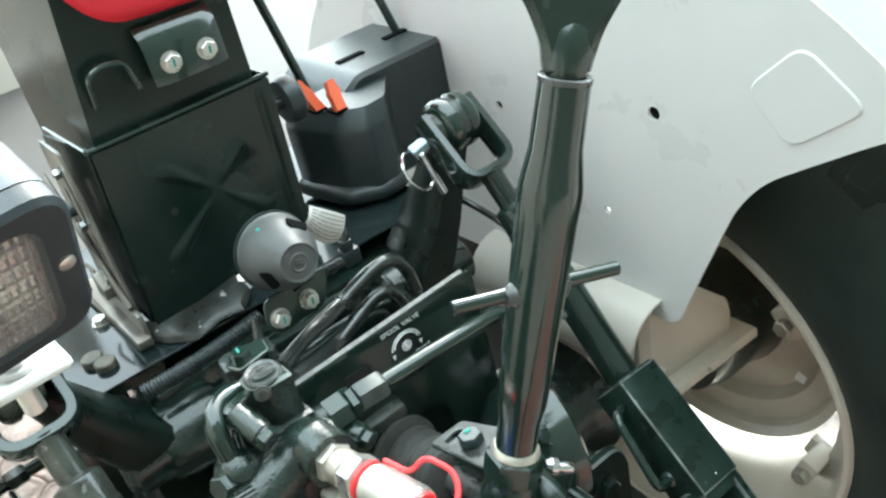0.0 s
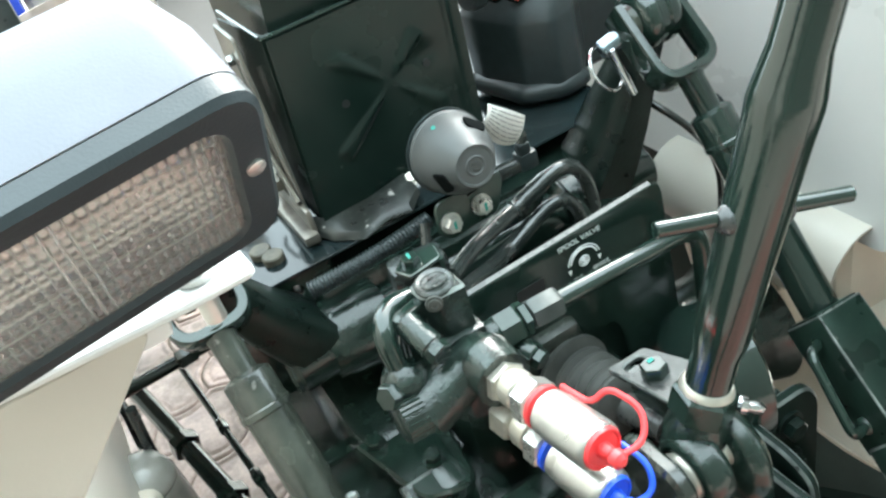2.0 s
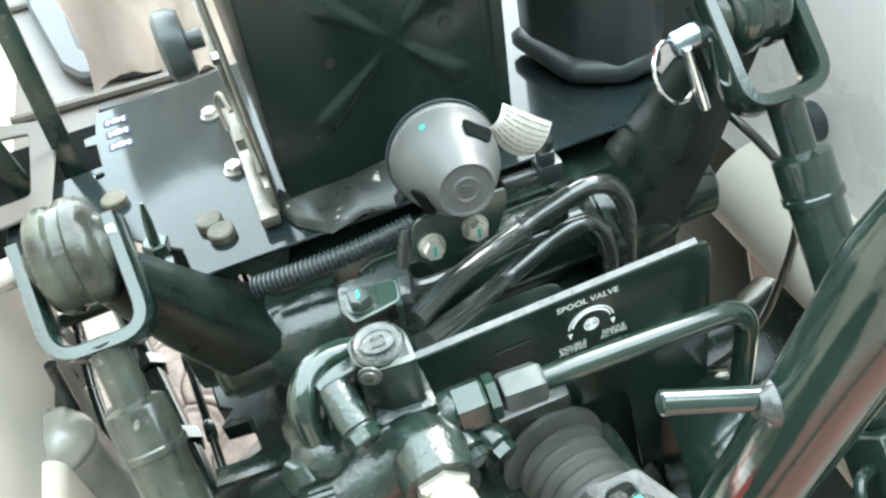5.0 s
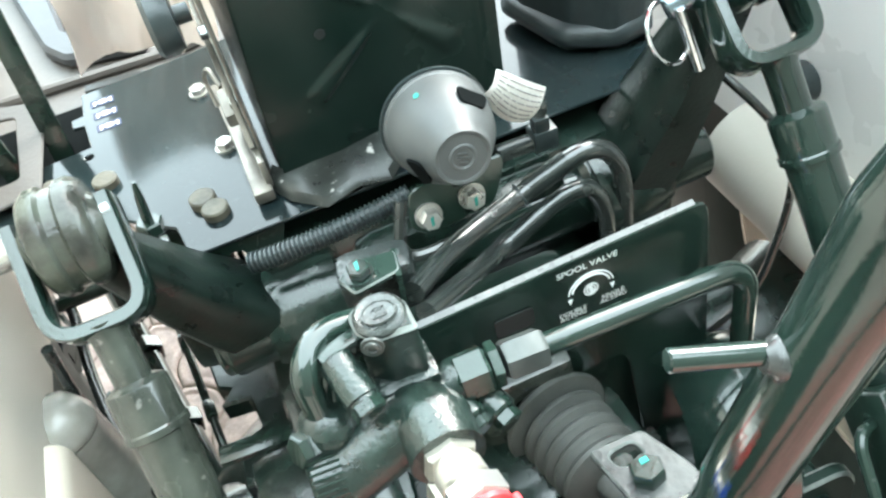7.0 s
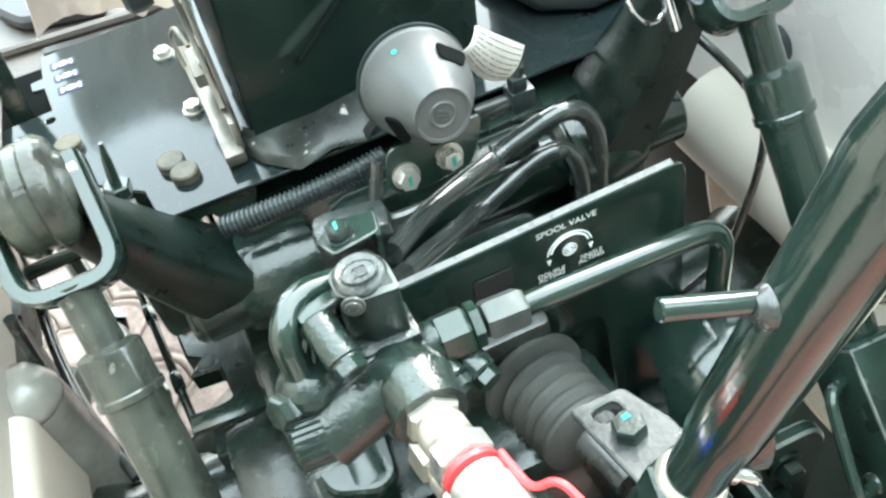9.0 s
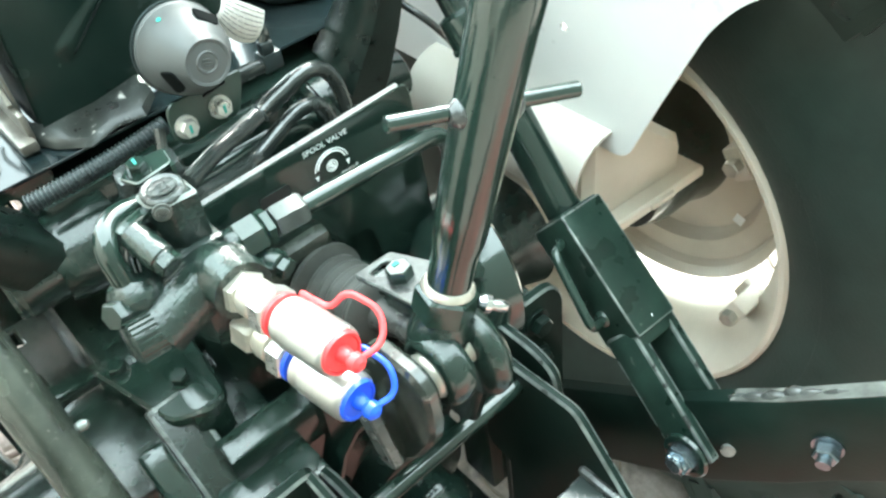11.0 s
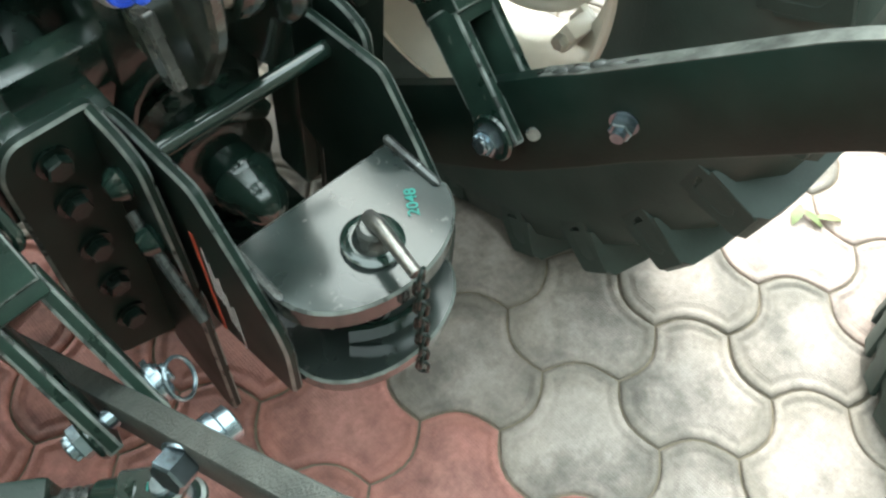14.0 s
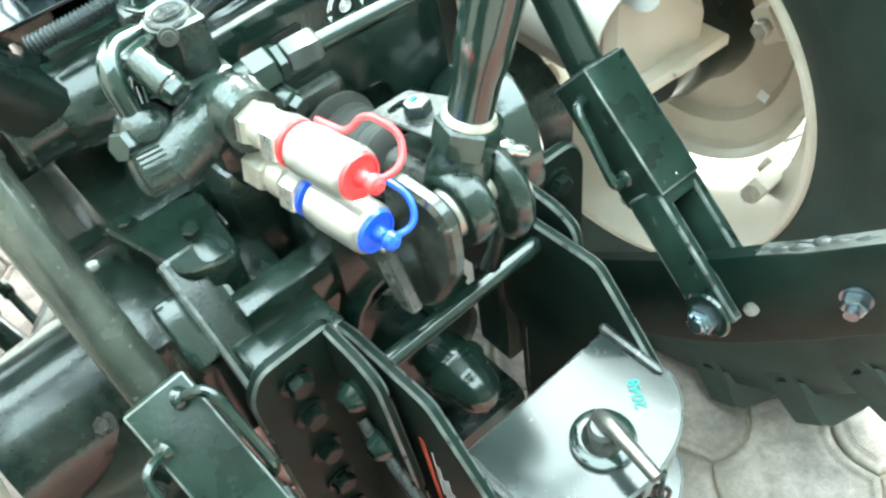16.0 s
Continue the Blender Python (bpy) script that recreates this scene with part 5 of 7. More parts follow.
out = [(0.475, 0.958), (0.458, 0.974), (0.408, 0.978), (0.391, 0.966), (0.389, 0.91), (0.43, 0.83), (0.47, 0.80), (0.55, 0.80), (0.55, 0.88), (0.47, 0.90)]
plate(b, rounded(out, 0.026, 6), (-0.05, 0, 0), Y, Z, 0.016, bev=0.004)
part("ear", b, DUSTY, br, "olive dusty ear")
b = B()
out = [(0.438 + 0.05 * math.cos(a), 0.915 + 0.05 * math.sin(a)) for a in [radians(70 + 6 * k) for k in range(31)]] + [(0.44, 0.80), (0.57, 0.78), (0.58, 0.88), (0.50, 0.95)]
plate(b, out, (0.026, 0, 0), Y, Z, 0.026, bev=0.009)
part("ear", b, CAST, br, smooth=60)
b = B()
box(b, (-0.01, 0.6, 0.8), (0.14, 0.09, 0.14), None, 0.02)
part("rocker_body", b, CAST, br)
b = B()
plate(b, rounded([(0.425, 0.848), (0.448, 0.842), (0.475, 0.905), (0.452, 0.912)], 0.005), (-0.075, 0, 0), Y, Z, 0.012, [circle2(0.45, 0.878, 0.005, 12)], 0.002)
part("link_strap", b, WORN, br)
b = B()
lathe(b, (0.068, 0.472, 0.91), (0.75, -0.45, -0.45), [(0, 0.006), (0.005, 0.0095), (0.012, 0.009), (0.015, 0.005), (0.021, 0.0062), (0.029, 0.0055), (0.032, 0.003)], 18)
part("greased_fitting", b, CHROME, br)
b = B()
lathe(b, (0.10, 0.60, 0.80), (1, -0.25, 0), [(0, 0.05), (0.02, 0.075), (0.05, 0.085), (0.075, 0.085), (0.08, 0.078), (0.085, 0.05)], 40)
part("spring_drum", b, BLACK, br)
bolt(br, (0.12, 0.545, 0.86), (0.2, -0.8, 0.5), 0.018, 0.014)
# bellows
bw = thing("rubber_bellows", (-0.02, 0.6, 0.92), "dusty grey ribbed rubber bellows on the draft control rod", "bellows")
b = B()
prof = [(0, 0.044), (0.004, 0.047), (0.009, 0.047)]
for k in range(5):
    prof += [(0.013 + 0.013 * k, 0.0335), (0.018 + 0.013 * k, 0.0395 - 0.0006 * k), (0.022 + 0.013 * k, 0.0395 - 0.0006 * k)]
prof += [(0.078, 0.03), (0.08, 0.022), (0.081, 0.013)]
lathe(b, (-0.006, 0.626, 0.88), (0.14, -1, 0.1), prof, 48)
part("boot", b, BOOT, bw)
b = B()
box(b, (-0.022, 0.652, 0.895), (0.085, 0.05, 0.09), None, 0.01)
part("housing", b, DUSTY, bw, "dusty grey housing behind the bellows")
b = B()
lathe(b, (0.006, 0.548, 0.888), (0.14, -1, 0.1), [(0, 0.016), (0.03, 0.014), (0.05, 0.014)], 24)
part("rod_end", b, WORN, bw)

# ---- trailer hitch ----
ht = thing("trailer_hitch", (0, 0.4, 0.55), "black welded trailer hitch with two side plates and a pin", "hitch")
CHEEK = [(0.56, 0.73), (0.535, 0.765), (0.50, 0.779), (0.385, 0.785), (0.335, 0.727), (0.287, 0.668), (0.274, 0.635), (0.272, 0.552), (0.285, 0.546), (0.418, 0.515), (0.43, 0.56), (0.56, 0.60)]
GUSSET = [(0.52, 0.80), (0.46, 0.798), (0.43, 0.785), (0.41, 0.64), (0.4, 0.305), (0.425, 0.292), (0.52, 0.34)]
FLANGE = [(0.121, 0.38), (0.205, 0.41), (0.22, 0.44), (0.222, 0.77), (0.205, 0.80), (0.121, 0.803)]
for sx in (-1, 1):
    b = B()
    plate(b, rounded(CHEEK, 0.012, 4), (sx * 0.108, 0, 0), Y, Z, 0.012, bev=0.003, lit_wear=True)
    part("side_plate", b, LINKP, ht)
    b = B()
    plate(b, rounded(GUSSET, 0.015, 4), (sx * 0.1275, 0, 0), Y, Z, 0.012, bev=0.003, lit_wear=True)
    part("gusset_plate", b, LINKP, ht)
    b = B()
    plate(b, [(sx * q[0], q[1]) for q in rounded(FLANGE, 0.015, 4)], (0, 0.514, 0), X, Z, 0.014, bev=0.003, lit_wear=True)
    ck = part("mounting_flange", b, LINKP, ht)
    for k, z in enumerate((0.766, 0.706, 0.632, 0.560, 0.485)):
        bolt(ck, (sx * 0.175, 0.507, z - 0.004), -Y, 0.023, 0.016, ARM, 1.35)
    b = B()
    box(b, (sx * 0.15, 0.55, 0.62), (0.1, 0.058, 0.3), None, 0.006)
    part("spacer", b, SATIN, ht)
b = B()
cyl(b, (-0.108, 0.465, 0.753), (0.108, 0.465, 0.755), 0.0098, seg=24)
part("cross_bar", b, BLACK, ht)
SCUFF = mat("scuffed_gloss_black", (0.02, 0.027, 0.025), 0.16, var=0.4, scale=14, bump=0.05, dust=0.16, dustcol=(0.11, 0.115, 0.105), coat=0.5, spec=0.45, chips=0.2)


def dplate(z, th, yb, r, cy, flat):
    n = 22
    out = [(-0.1, yb), (0.1, yb), (0.102, cy + 0.01)]
    out += [(0.004 + r * math.cos(a), cy + r * flat * math.sin(a)) for a in [-math.pi * i / n for i in range(1, n)]]
    out += [(-0.102, cy + 0.01)]
    bb = B()
    plate(bb, out, (0, 0, z), X, Y, th, [circle2(0.004, 0.285, 0.0165, 20)], 0.003, lit_wear=True)
    return bb
part("upper_plate", dplate(0.686, 0.03, 0.368, 0.104, 0.302, 0.71), SCUFF, ht, "scuffed glossy upper hitch plate")
part("lower_plate", dplate(0.565, 0.022, 0.36, 0.104, 0.285, 0.68), mat("scuffed_lower_plate", (0.02, 0.026, 0.024), 0.14, var=0.4, scale=16, bump=0.08, dust=0.12, dustcol=(0.16, 0.155, 0.14), chips=0.2, coat=0.7), ht)
b = B()
sheet(b, [[(-0.04 + 0.064 * q, 0.243 + 0.03 * (1 - q) ** 2, 0.58 + 0.014 * q + dz) for q in (0, 0.25, 0.5, 0.75, 0.92, 1.0)] for dz in (0.0, 0.01, 0.02, 0.025)], 0.006)
part("guide_lug", b, BLACK, ht, "glossy bent guide lug", smooth=50)
for sx in (-1, 1):
    b = B()
    lathe(b, (sx * 0.098, 0.372, 0.703), -Y, [(0, 0.003), (0.004, 0.006), (0.075, 0.005), (0.08, 0.002)], 8)
    part("weld_bead", b, WORN, ht)
# hitch pin with handle
hp = thing("hitch_pin", (0.004, 0.285, 0.70), "bare steel hitch pin with a bent handle and collar", "pin")
b = B()
cyl(b, (0.004, 0.285, 0.54), (0.004, 0.285, 0.715), 0.015, seg=24)
part("shank", b, CHROME, hp)
b = B()
ring(b, (0.004, 0.285, 0.703), Z, [(0, 0.02), (0, 0.031), (0.004, 0.031), (0.006, 0.028), (0.006, 0.02)], 36)
part("collar", b, BLACK, hp)
b = B()
lathe(b, (0.004, 0.285, 0.705), Z, [(0, 0.02), (0.008, 0.019), (0.012, 0.016), (0.022, 0.0155), (0.026, 0.012)], 28)
part("head", b, WORN, hp)
b = B()
tube(b, fillet([(0.008, 0.295, 0.728), (0.006, 0.28, 0.737), (0.0, 0.25, 0.739), (-0.005, 0.218, 0.738)], 0.015), 0.0075, 14, rfun=lambda t: 0.0085 - 0.002 * t)
part("handle", b, mat("scuffed_pin_steel", (0.28, 0.27, 0.25), 0.32, metal=0.85, var=0.4, scale=60, bump=0.2), hp)
ch = thing("chain", (0.004, 0.21, 0.72), "small dark steel chain hanging from the hitch pin", "chain")
for k in range(12):
    t = k / 11
    p = Vector((-0.004 + 0.018 * t, 0.213 + 0.002 * t, 0.732 - 0.208 * t + (0.0 if k else 0.004)))
    b = B()
    pts = []
    ang = math.pi / 2 * (k % 2) + 0.5
    for i in range(12):
        a = 2 * math.pi * i / 12
        e = Vector((math.cos(ang), math.sin(ang), 0)) * math.cos(a) * 0.0066 + Z * (math.sin(a) * 0.0066 + (0.0055 if math.sin(a) > 0 else -0.0055))
        pts.append(p + e)
    tube(b, pts, 0.0022, 8, closed=True)
    part("link", b, ARM, ch)
# decal on the left side plate
b = B()
plate(b, [(0.411, 0.698), (0.404, 0.7), (0.392, 0.526), (0.398, 0.522)], (-0.1146, 0, 0), Y, Z, 0.0006, bev=0)
part("red_stripe", b, DECALR, ht)
for k in range(7):
    b = B()
    box(b, (-0.1147, 0.391 - 0.0056 * k, 0.648 - 0.012 * k), (0.0006, 0.0007, 0.085 - 0.018 * (k % 3)), Matrix.Rotation(radians(-3), 3, "X"), 0)
    part("decal_line", b, PRINT, ht, "small white unreadable decal line")
# latch lever
b = B()
tube(b, fillet([(-0.14, 0.47, 0.69), (-0.142, 0.43, 0.66), (-0.142, 0.372, 0.61)], 0.01), 0.0065, 10)
part("latch_lever", b, WORN, ht)
for p in ((-0.1335, 0.47, 0.735), (-0.1335, 0.445, 0.67)):
    b = B()
    lathe(b, p, -X, [(0, 0.016), (0.006, 0.018), (0.014, 0.014), (0.02, 0.009)], 18)
    part("latch_boss", b, BLACK, ht)

# power take-off
pt = thing("pto_shaft_cap", (0.0, 0.5, 0.6), "black plastic cap over the power take-off shaft", "shaft cap")
b = B()
lathe(b, (0.006, 0.65, 0.573), (0, -1, -0.05), [(0, 0.095), (0.02, 0.1), (0.05, 0.098), (0.06, 0.075), (0.1, 0.072), (0.105, 0.062)], 40)
part("flange", b, CAST, pt)
for k in range(8):
    a = k * 0.785 + 0.3
    bolt(pt, (0.006 + 0.086 * math.cos(a), 0.6, 0.571 + 0.086 * math.sin(a)), -Y, 0.018, 0.014)
b = B()
lathe(b, (0.007, 0.55, 0.568), (0, -1, -0.05), [(0, 0.034), (0.03, 0.034), (0.034, 0.041), (0.044, 0.041), (0.047, 0.037), (0.056, 0.036), (0.06, 0.031), (0.07, 0.0305), (0.082, 0.0275), (0.092, 0.021), (0.099, 0.013), (0.1015, 0.006), (0.102, 0.001)], 48)
part("cap", b, SATIN, pt, smooth=60)
b = B()
box(b, (0.04, 0.56, 0.64), (0.07, 0.05, 0.02), Matrix.Rotation(0.5, 3, "Y"), 0.005)
part("guard_tab", b, SATIN, pt)


def lettering(parent, text, origin, u, v, size, m, name="lettering"):
    """Flat words as mesh, centred at origin, reading along u with v up."""
    cu = bpy.data.curves.new("words", "FONT")
    cu.body, cu.size, cu.align_x, cu.align_y = text, size, "CENTER", "CENTER"
    cu.space_line = 0.8
    cu.offset = size * 0.012
    tmp = new("words", cu)
    bpy.context.view_layer.update()
    me = bpy.data.meshes.new_from_object(tmp.evaluated_get(bpy.context.evaluated_depsgraph_get()))
    bpy.data.objects.remove(tmp)
    bpy.data.curves.remove(cu)
    u, v = Vector(u).normalized(), Vector(v).normalized()
    w = u.cross(v)
    m4 = Matrix.Translation(origin) @ Matrix((u, v, w)).transposed().to_4x4()
    root = parent
    while root.parent:
        root = root.parent
    me.transform(Matrix.Translation(-root.location) @ m4)
    me.materials.append(m)
    ob = new(name, me)
    ob.parent = parent
    return ob


lettering(ht, "2048", (0.064, 0.295, 0.7022), (0.56, 0.83, 0), (-0.83, 0.56, 0), 0.0165, TEAL, "pen_mark")

# ---- spool valve plate ----
SPY = 0.645
sv = thing("spool_valve_plate", (0.05, SPY, 0.8), "black powder-coated spool valve plate with white print", "plate")
b = B()
out = [(-0.095, 0.965), (-0.094, 1.03), (0.135, 1.036), (0.146, 1.034), (0.15, 1.022), (0.157, 0.83), (0.155, 0.75), (0.09, 0.76), (0.078, 0.88), (0.072, 0.893), (0.06, 0.896), (-0.03, 0.893)]
plate(b, rounded(out, 0.006, 3), (0, SPY, 0), X, Z, 0.004, bev=0.001)
pl_ = part("face", b, BLACK, sv)
b = B()
sheet(b, [[(-0.094, SPY - 0.001, 1.03), (0.02, SPY - 0.001, 1.033), (0.138, SPY - 0.001, 1.036)], [(-0.094, SPY + 0.004, 1.0315), (0.02, SPY + 0.004, 1.0345), (0.138, SPY + 0.004, 1.0375)]], 0.003)
part("top_flange", b, WORN, sv)
FY = SPY - 0.0026
lettering(pl_, "SPOOL VALVE", (0.0445, FY, 1.0222), X, Z, 0.0082, PRINT)
lettering(pl_, "DOUBLE\nACTING", (0.0295, FY, 0.9742), X, Z, 0.0062, PRINT)
lettering(pl_, "SINGLE\nACTING", (0.0648, FY, 0.9765), X, Z, 0.0062, PRINT)
b = B()
torus(b, (0.0463, FY, 0.9935), Y, 0.0193, 0.0006, 28, 6, radians(-170), radians(-10))
torus(b, (0.0463, FY, 0.9935), Y, 0.0165, 0.0009, 28, 6, radians(-165), radians(-15))
for sx in (-1, 1):
    plate(b, [(-0.002, 0.002), (0.002, 0.002), (0, -0.004)], (0.0463 + sx * 0.0182, FY, 0.9895), X, Z, 0.0006, bev=0)
part("dial_arc", b, PRINT, pl_)
b = B()
torus(b, (0.0463, FY, 0.9944), Y, 0.0058, 0.0006, 24, 6)
torus(b, (0.0463, FY, 0.9944), Y, 0.0036, 0.0006, 20, 6)
cyl(b, (0.0463, FY + 0.001, 0.9944), (0.0463, FY - 0.0006, 0.9944), 0.0018, seg=14)
part("dial", b, PRINT, pl_)
b = B()
plate(b, rounded([(-0.035, 0.985), (-0.003, 0.985), (-0.003, 1.004), (-0.035, 1.004)], 0.003, 2), (0, FY - 0.0008, 0), X, Z, 0.001, bev=0)
part("black_patch", b, ROUGH, pl_)

# ---- valve block ----
vb = thing("spool_valve", (-0.12, 0.61, 1.0), "black painted spool valve block with hose ports", "valve")
b = B()
out = rounded([(-0.0945, 0.607), (-0.122, 0.6095), (-0.134, 0.622), (-0.1345, 0.641), (-0.122, 0.649), (-0.1, 0.646), (-0.0945, 0.633)], 0.004, 3)
plate(b, out, (0, 0, 1.049), X, Y, 0.056, bev=0.003, lit_wear=True)
box(b, (-0.112, 0.621, 1.014), (0.046, 0.04, 0.03), None, 0.006)
part("block", b, VALVEP, vb)
b = B()
lathe(b, (-0.1145, 0.628, 1.076), (0, -0.08, 1), [(0, 0.0185), (0.0025, 0.0183), (0.004, 0.017), (0.005, 0.0155), (0.0044, 0.0145), (0.0044, 0.005)], 32)
part("top_cap", b, SCRAPED, vb)
b = B()
tube(b, [(-0.1145 + 0.0118 * math.cos(a), 0.6275 + 0.0095 * math.sin(a), 1.0806) for a in [2 * math.pi * k / 28 for k in range(28)]], 0.0011, 6, closed=True)
part("cap_ring", b, SCRAPED, vb)
b = B()
for dx_, dy_, w_, d_ in ((0, 0.003, 0.01, 0.0025), (0, -0.003, 0.01, 0.0025), (-0.003, 0, 0.0025, 0.008), (0.004, 0, 0.0025, 0.008)):
    box(b, (-0.1145 + dx_, 0.6275 + dy_, 1.0805), (w_, d_, 0.0014), None, 0.0004)
part("cast_mark", b, SCRAPED, vb)
b = B()
lathe(b, (-0.1265, 0.609, 1.0735), (-0.35, -1, 0.12), [(0, 0.0078), (0.002, 0.0078), (0.0022, 0.0056), (0.004, 0.0054), (0.0043, 0.0032), (0.0025, 0.003)], 20)
part("socket_screw", b, UNION, vb)
b = B()
tube(b, [(-0.108 + 0.011 * math.cos(a), 0.5985, 1.02 + 0.0045 * math.sin(a)) for a in [2 * math.pi * k / 24 for k in range(24)]], 0.0009, 6, closed=True)
part("oval_mark", b, SATIN, vb)
b = B()
rs_ = Vector((-0.153, 0.623, 1.0605))
rd_ = (Vector((-0.143, 0.5817, 1.0426)) - rs_).normalized()
lathe(b, rs_, rd_, [(0, 0.0105), (0.002, 0.0125), (0.034, 0.0125), (0.035, 0.0105), (0.037, 0.0105)], 28)
rst = part("relief_stub", b, VALVEP, vb)
b = B()
hexn(b, rs_ + rd_ * 0.036, rs_ + rd_ * 0.046, 0.02)
part("relief_plug", b, SATIN, rst)
b = B()
tube(b, fillet([(-0.166, 0.612, 1.02), (-0.158, 0.632, 1.04), (-0.135, 0.64, 1.045)], 0.015, 6), 0.007, 12)
part("cross_pipe", b, BLACK, vb)
b = B()
box(b, (-0.148, 0.626, 1.066), (0.03, 0.012, 0.005), Matrix.Rotation(radians(15), 3, "Z"), 0.0015)
part("stub_clip", b, SATIN, vb)
for q in ((-0.079, 0.583, 0.985), (-0.058, 0.583, 0.978)):
    b = B()
    q = Vector(q)
    ax2 = Vector((0.25, -0.75, -0.2)).normalized()
    cyl(b, q - ax2 * 0.03, q, 0.0125, seg=20, bev=0.002)
    hexn(b, q, q + ax2 * 0.009, 0.018)
    part("port_plug", b, SATIN, vb)
b = B()
tube(b, fillet([(-0.176, 0.583, 0.99), (-0.108, 0.592, 1.01), (-0.108, 0.548, 1.012)], 0.04, 12), 0.026, 28, rfun=lambda t: 0.0245 + 0.004 * t if t < 0.9 else 0.026)
part("port_body", b, VALVEP, vb, smooth=60)
b = B()
box(b, (-0.112, 0.60, 0.985), (0.05, 0.05, 0.07), None, 0.012)
part("port_casting", b, VALVEP, vb)
b = B()
prof = [(0, 0.012), (0.002, 0.0145)]
lathe(b, (-0.2, 0.582, 0.998), (1, 0, -0.1), [(0, 0.015), (0.003, 0.0195), (0.026, 0.0195), (0.028, 0.0165), (0.036, 0.0165), (0.038, 0.018), (0.046, 0.018)], 28)
kn = part("knurled_knob", b, VALVEP, vb)
for k in range(26):
    b = B()
    a = 2 * math.pi * k / 26
    cyl(b, (-0.197, 0.582 + 0.0194 * math.cos(a), 0.998 + 0.0194 * math.sin(a)), (-0.175, 0.582 + 0.0194 * math.cos(a), 0.996 + 0.0194 * math.sin(a)), 0.001, seg=5)
    part("knurl", b, SATIN, kn)
b = B()
lathe(b, (-0.178, 0.606, 1.0), (0.35, 0.1, 1), [(0, 0.012), (0.004, 0.0185), (0.01, 0.0225), (0.016, 0.0235), (0.022, 0.0222), (0.029, 0.018), (0.034, 0.011)], 28)
part("banjo", b, VALVEP, vb)
b = B()
hexn(b, (-0.18, 0.602, 1.012), (-0.2, 0.593, 1.021), 0.022)
part("banjo_bolt", b, SATIN, vb)
b = B()
tube(b, fillet([(-0.1755, 0.606, 1.018), (-0.1765, 0.619, 1.064), (-0.158, 0.643, 1.068), (-0.125, 0.648, 1.058)], 0.03, 8), 0.0098, 18)
part("pipe", b, BLACK, vb)
# mounting bracket
b = B()
box(b, (-0.1, 0.705, 1.03), (0.06, 0.034, 0.05), Matrix.Rotation(radians(-10), 3, "Z"), 0.012)
part("mount_casting", b, LUMPY, vb)
b = B()
plate(b, rounded([(-0.131, 0.681), (-0.123, 0.6615), (-0.0875, 0.667), (-0.084, 0.688), (-0.112, 0.694)], 0.004), (0, 0, 1.0675), X, Y, 0.005, bev=0.0012, lit_wear=True)
sheet(b, [[(-0.0875, 0.662, 1.069), (-0.083, 0.69, 1.069)], [(-0.092, 0.66, 1.012), (-0.086, 0.69, 1.012)]], 0.004)
mb = part("mount_bracket", b, SATIN, vb)
bolt(mb, (-0.1145, 0.676, 1.07), (0, -0.1, 0.99), 0.015, 0.011, BLACK, mark=True)
# elbow, nut and steel pipe
b = B()
tube(b, fillet([(-0.092, 0.612, 0.975), (-0.091, 0.61, 1.003), (-0.066, 0.608, 1.004)], 0.014, 6), 0.0165, 20)
part("elbow", b, VALVEP, vb)
b = B()
d_ = Vector((0.0360, 0.010, -0.0235)).normalized()
hexn(b, (-0.08, 0.6085, 1.004), (-0.055, 0.607, 1.005), 0.032)
hexn(b, (-0.0545, 0.607, 1.005), (-0.046, 0.6065, 1.005), 0.03, phase=0.6)
part("elbow_nut", b, SATIN, vb)
pp = thing("hydraulic_pipe", (0.05, 0.61, 0.95), "black painted steel hydraulic pipe with a plated union nut", "pipe")
b = B()
hexn(b, (-0.044, 0.606, 1.005), (-0.012, 0.6055, 1.003), 0.0275)
part("union_nut", b, UNION, pp)
b = B()
tube(b, fillet([(-0.015, 0.6055, 1.003), (0.03, 0.606, 1.0), (0.163, 0.609, 0.9885), (0.159, 0.600, 0.80)], 0.032, 9), 0.0095, 18)
part("pipe", b, BLACK, pp)


# ---- hoses behind the valve ----
def hose(pts, r, label, wraps):
    t = thing("hydraulic_hose", pts[0], label, "hose", "hydraulic hoses")
    line = fillet(pts, 0.045, 9)
    b = B()
    tube(b, line, r, 16)
    part("line", b, HOSE, t, smooth=60)
    for p0, p1, rr, m in wraps:
        p0, p1 = Vector(p0), Vector(p1)
        b = B()
        n = 15
        lathe(b, p0, p1 - p0, [((p1 - p0).length * k / n, rr + 0.0004 * (k % 2)) for k in range(n + 1)], 18)
        part("spiral_wrap", b, m, t)
    return t


H1 = [Vector(q) for q in ((-0.082, 0.672, 1.037), (-0.034, 0.722, 1.014), (0.0467, 0.762, 1.002), (0.0818, 0.762, 1.015), (0.110, 0.762, 1.021), (0.128, 0.762, 1.012), (0.140, 0.762, 0.99), (0.1437, 0.762, 0.96), (0.145, 0.766, 0.85))]
H2 = [Vector(q) for q in ((-0.08, 0.655, 1.03), (-0.02, 0.715, 0.985), (0.012, 0.745, 0.965), (0.0548, 0.755, 0.976), (0.084, 0.756, 0.9865), (0.103, 0.757, 0.985), (0.1165, 0.758, 0.966), (0.1225, 0.758, 0.935), (0.124, 0.76, 0.83))]
hose(H1, 0.0088, "black hydraulic hose curving down behind the spool plate", [(H1[2].lerp(H1[3], 0.1), H1[3].lerp(H1[4], 0.3), 0.0097, HOSE)])
hose(H2, 0.0084, "black hydraulic hose with a ribbed protective sleeve", [(H2[2], H2[3].lerp(H2[4], 0.2), 0.0092, HOSE)])
b = B()
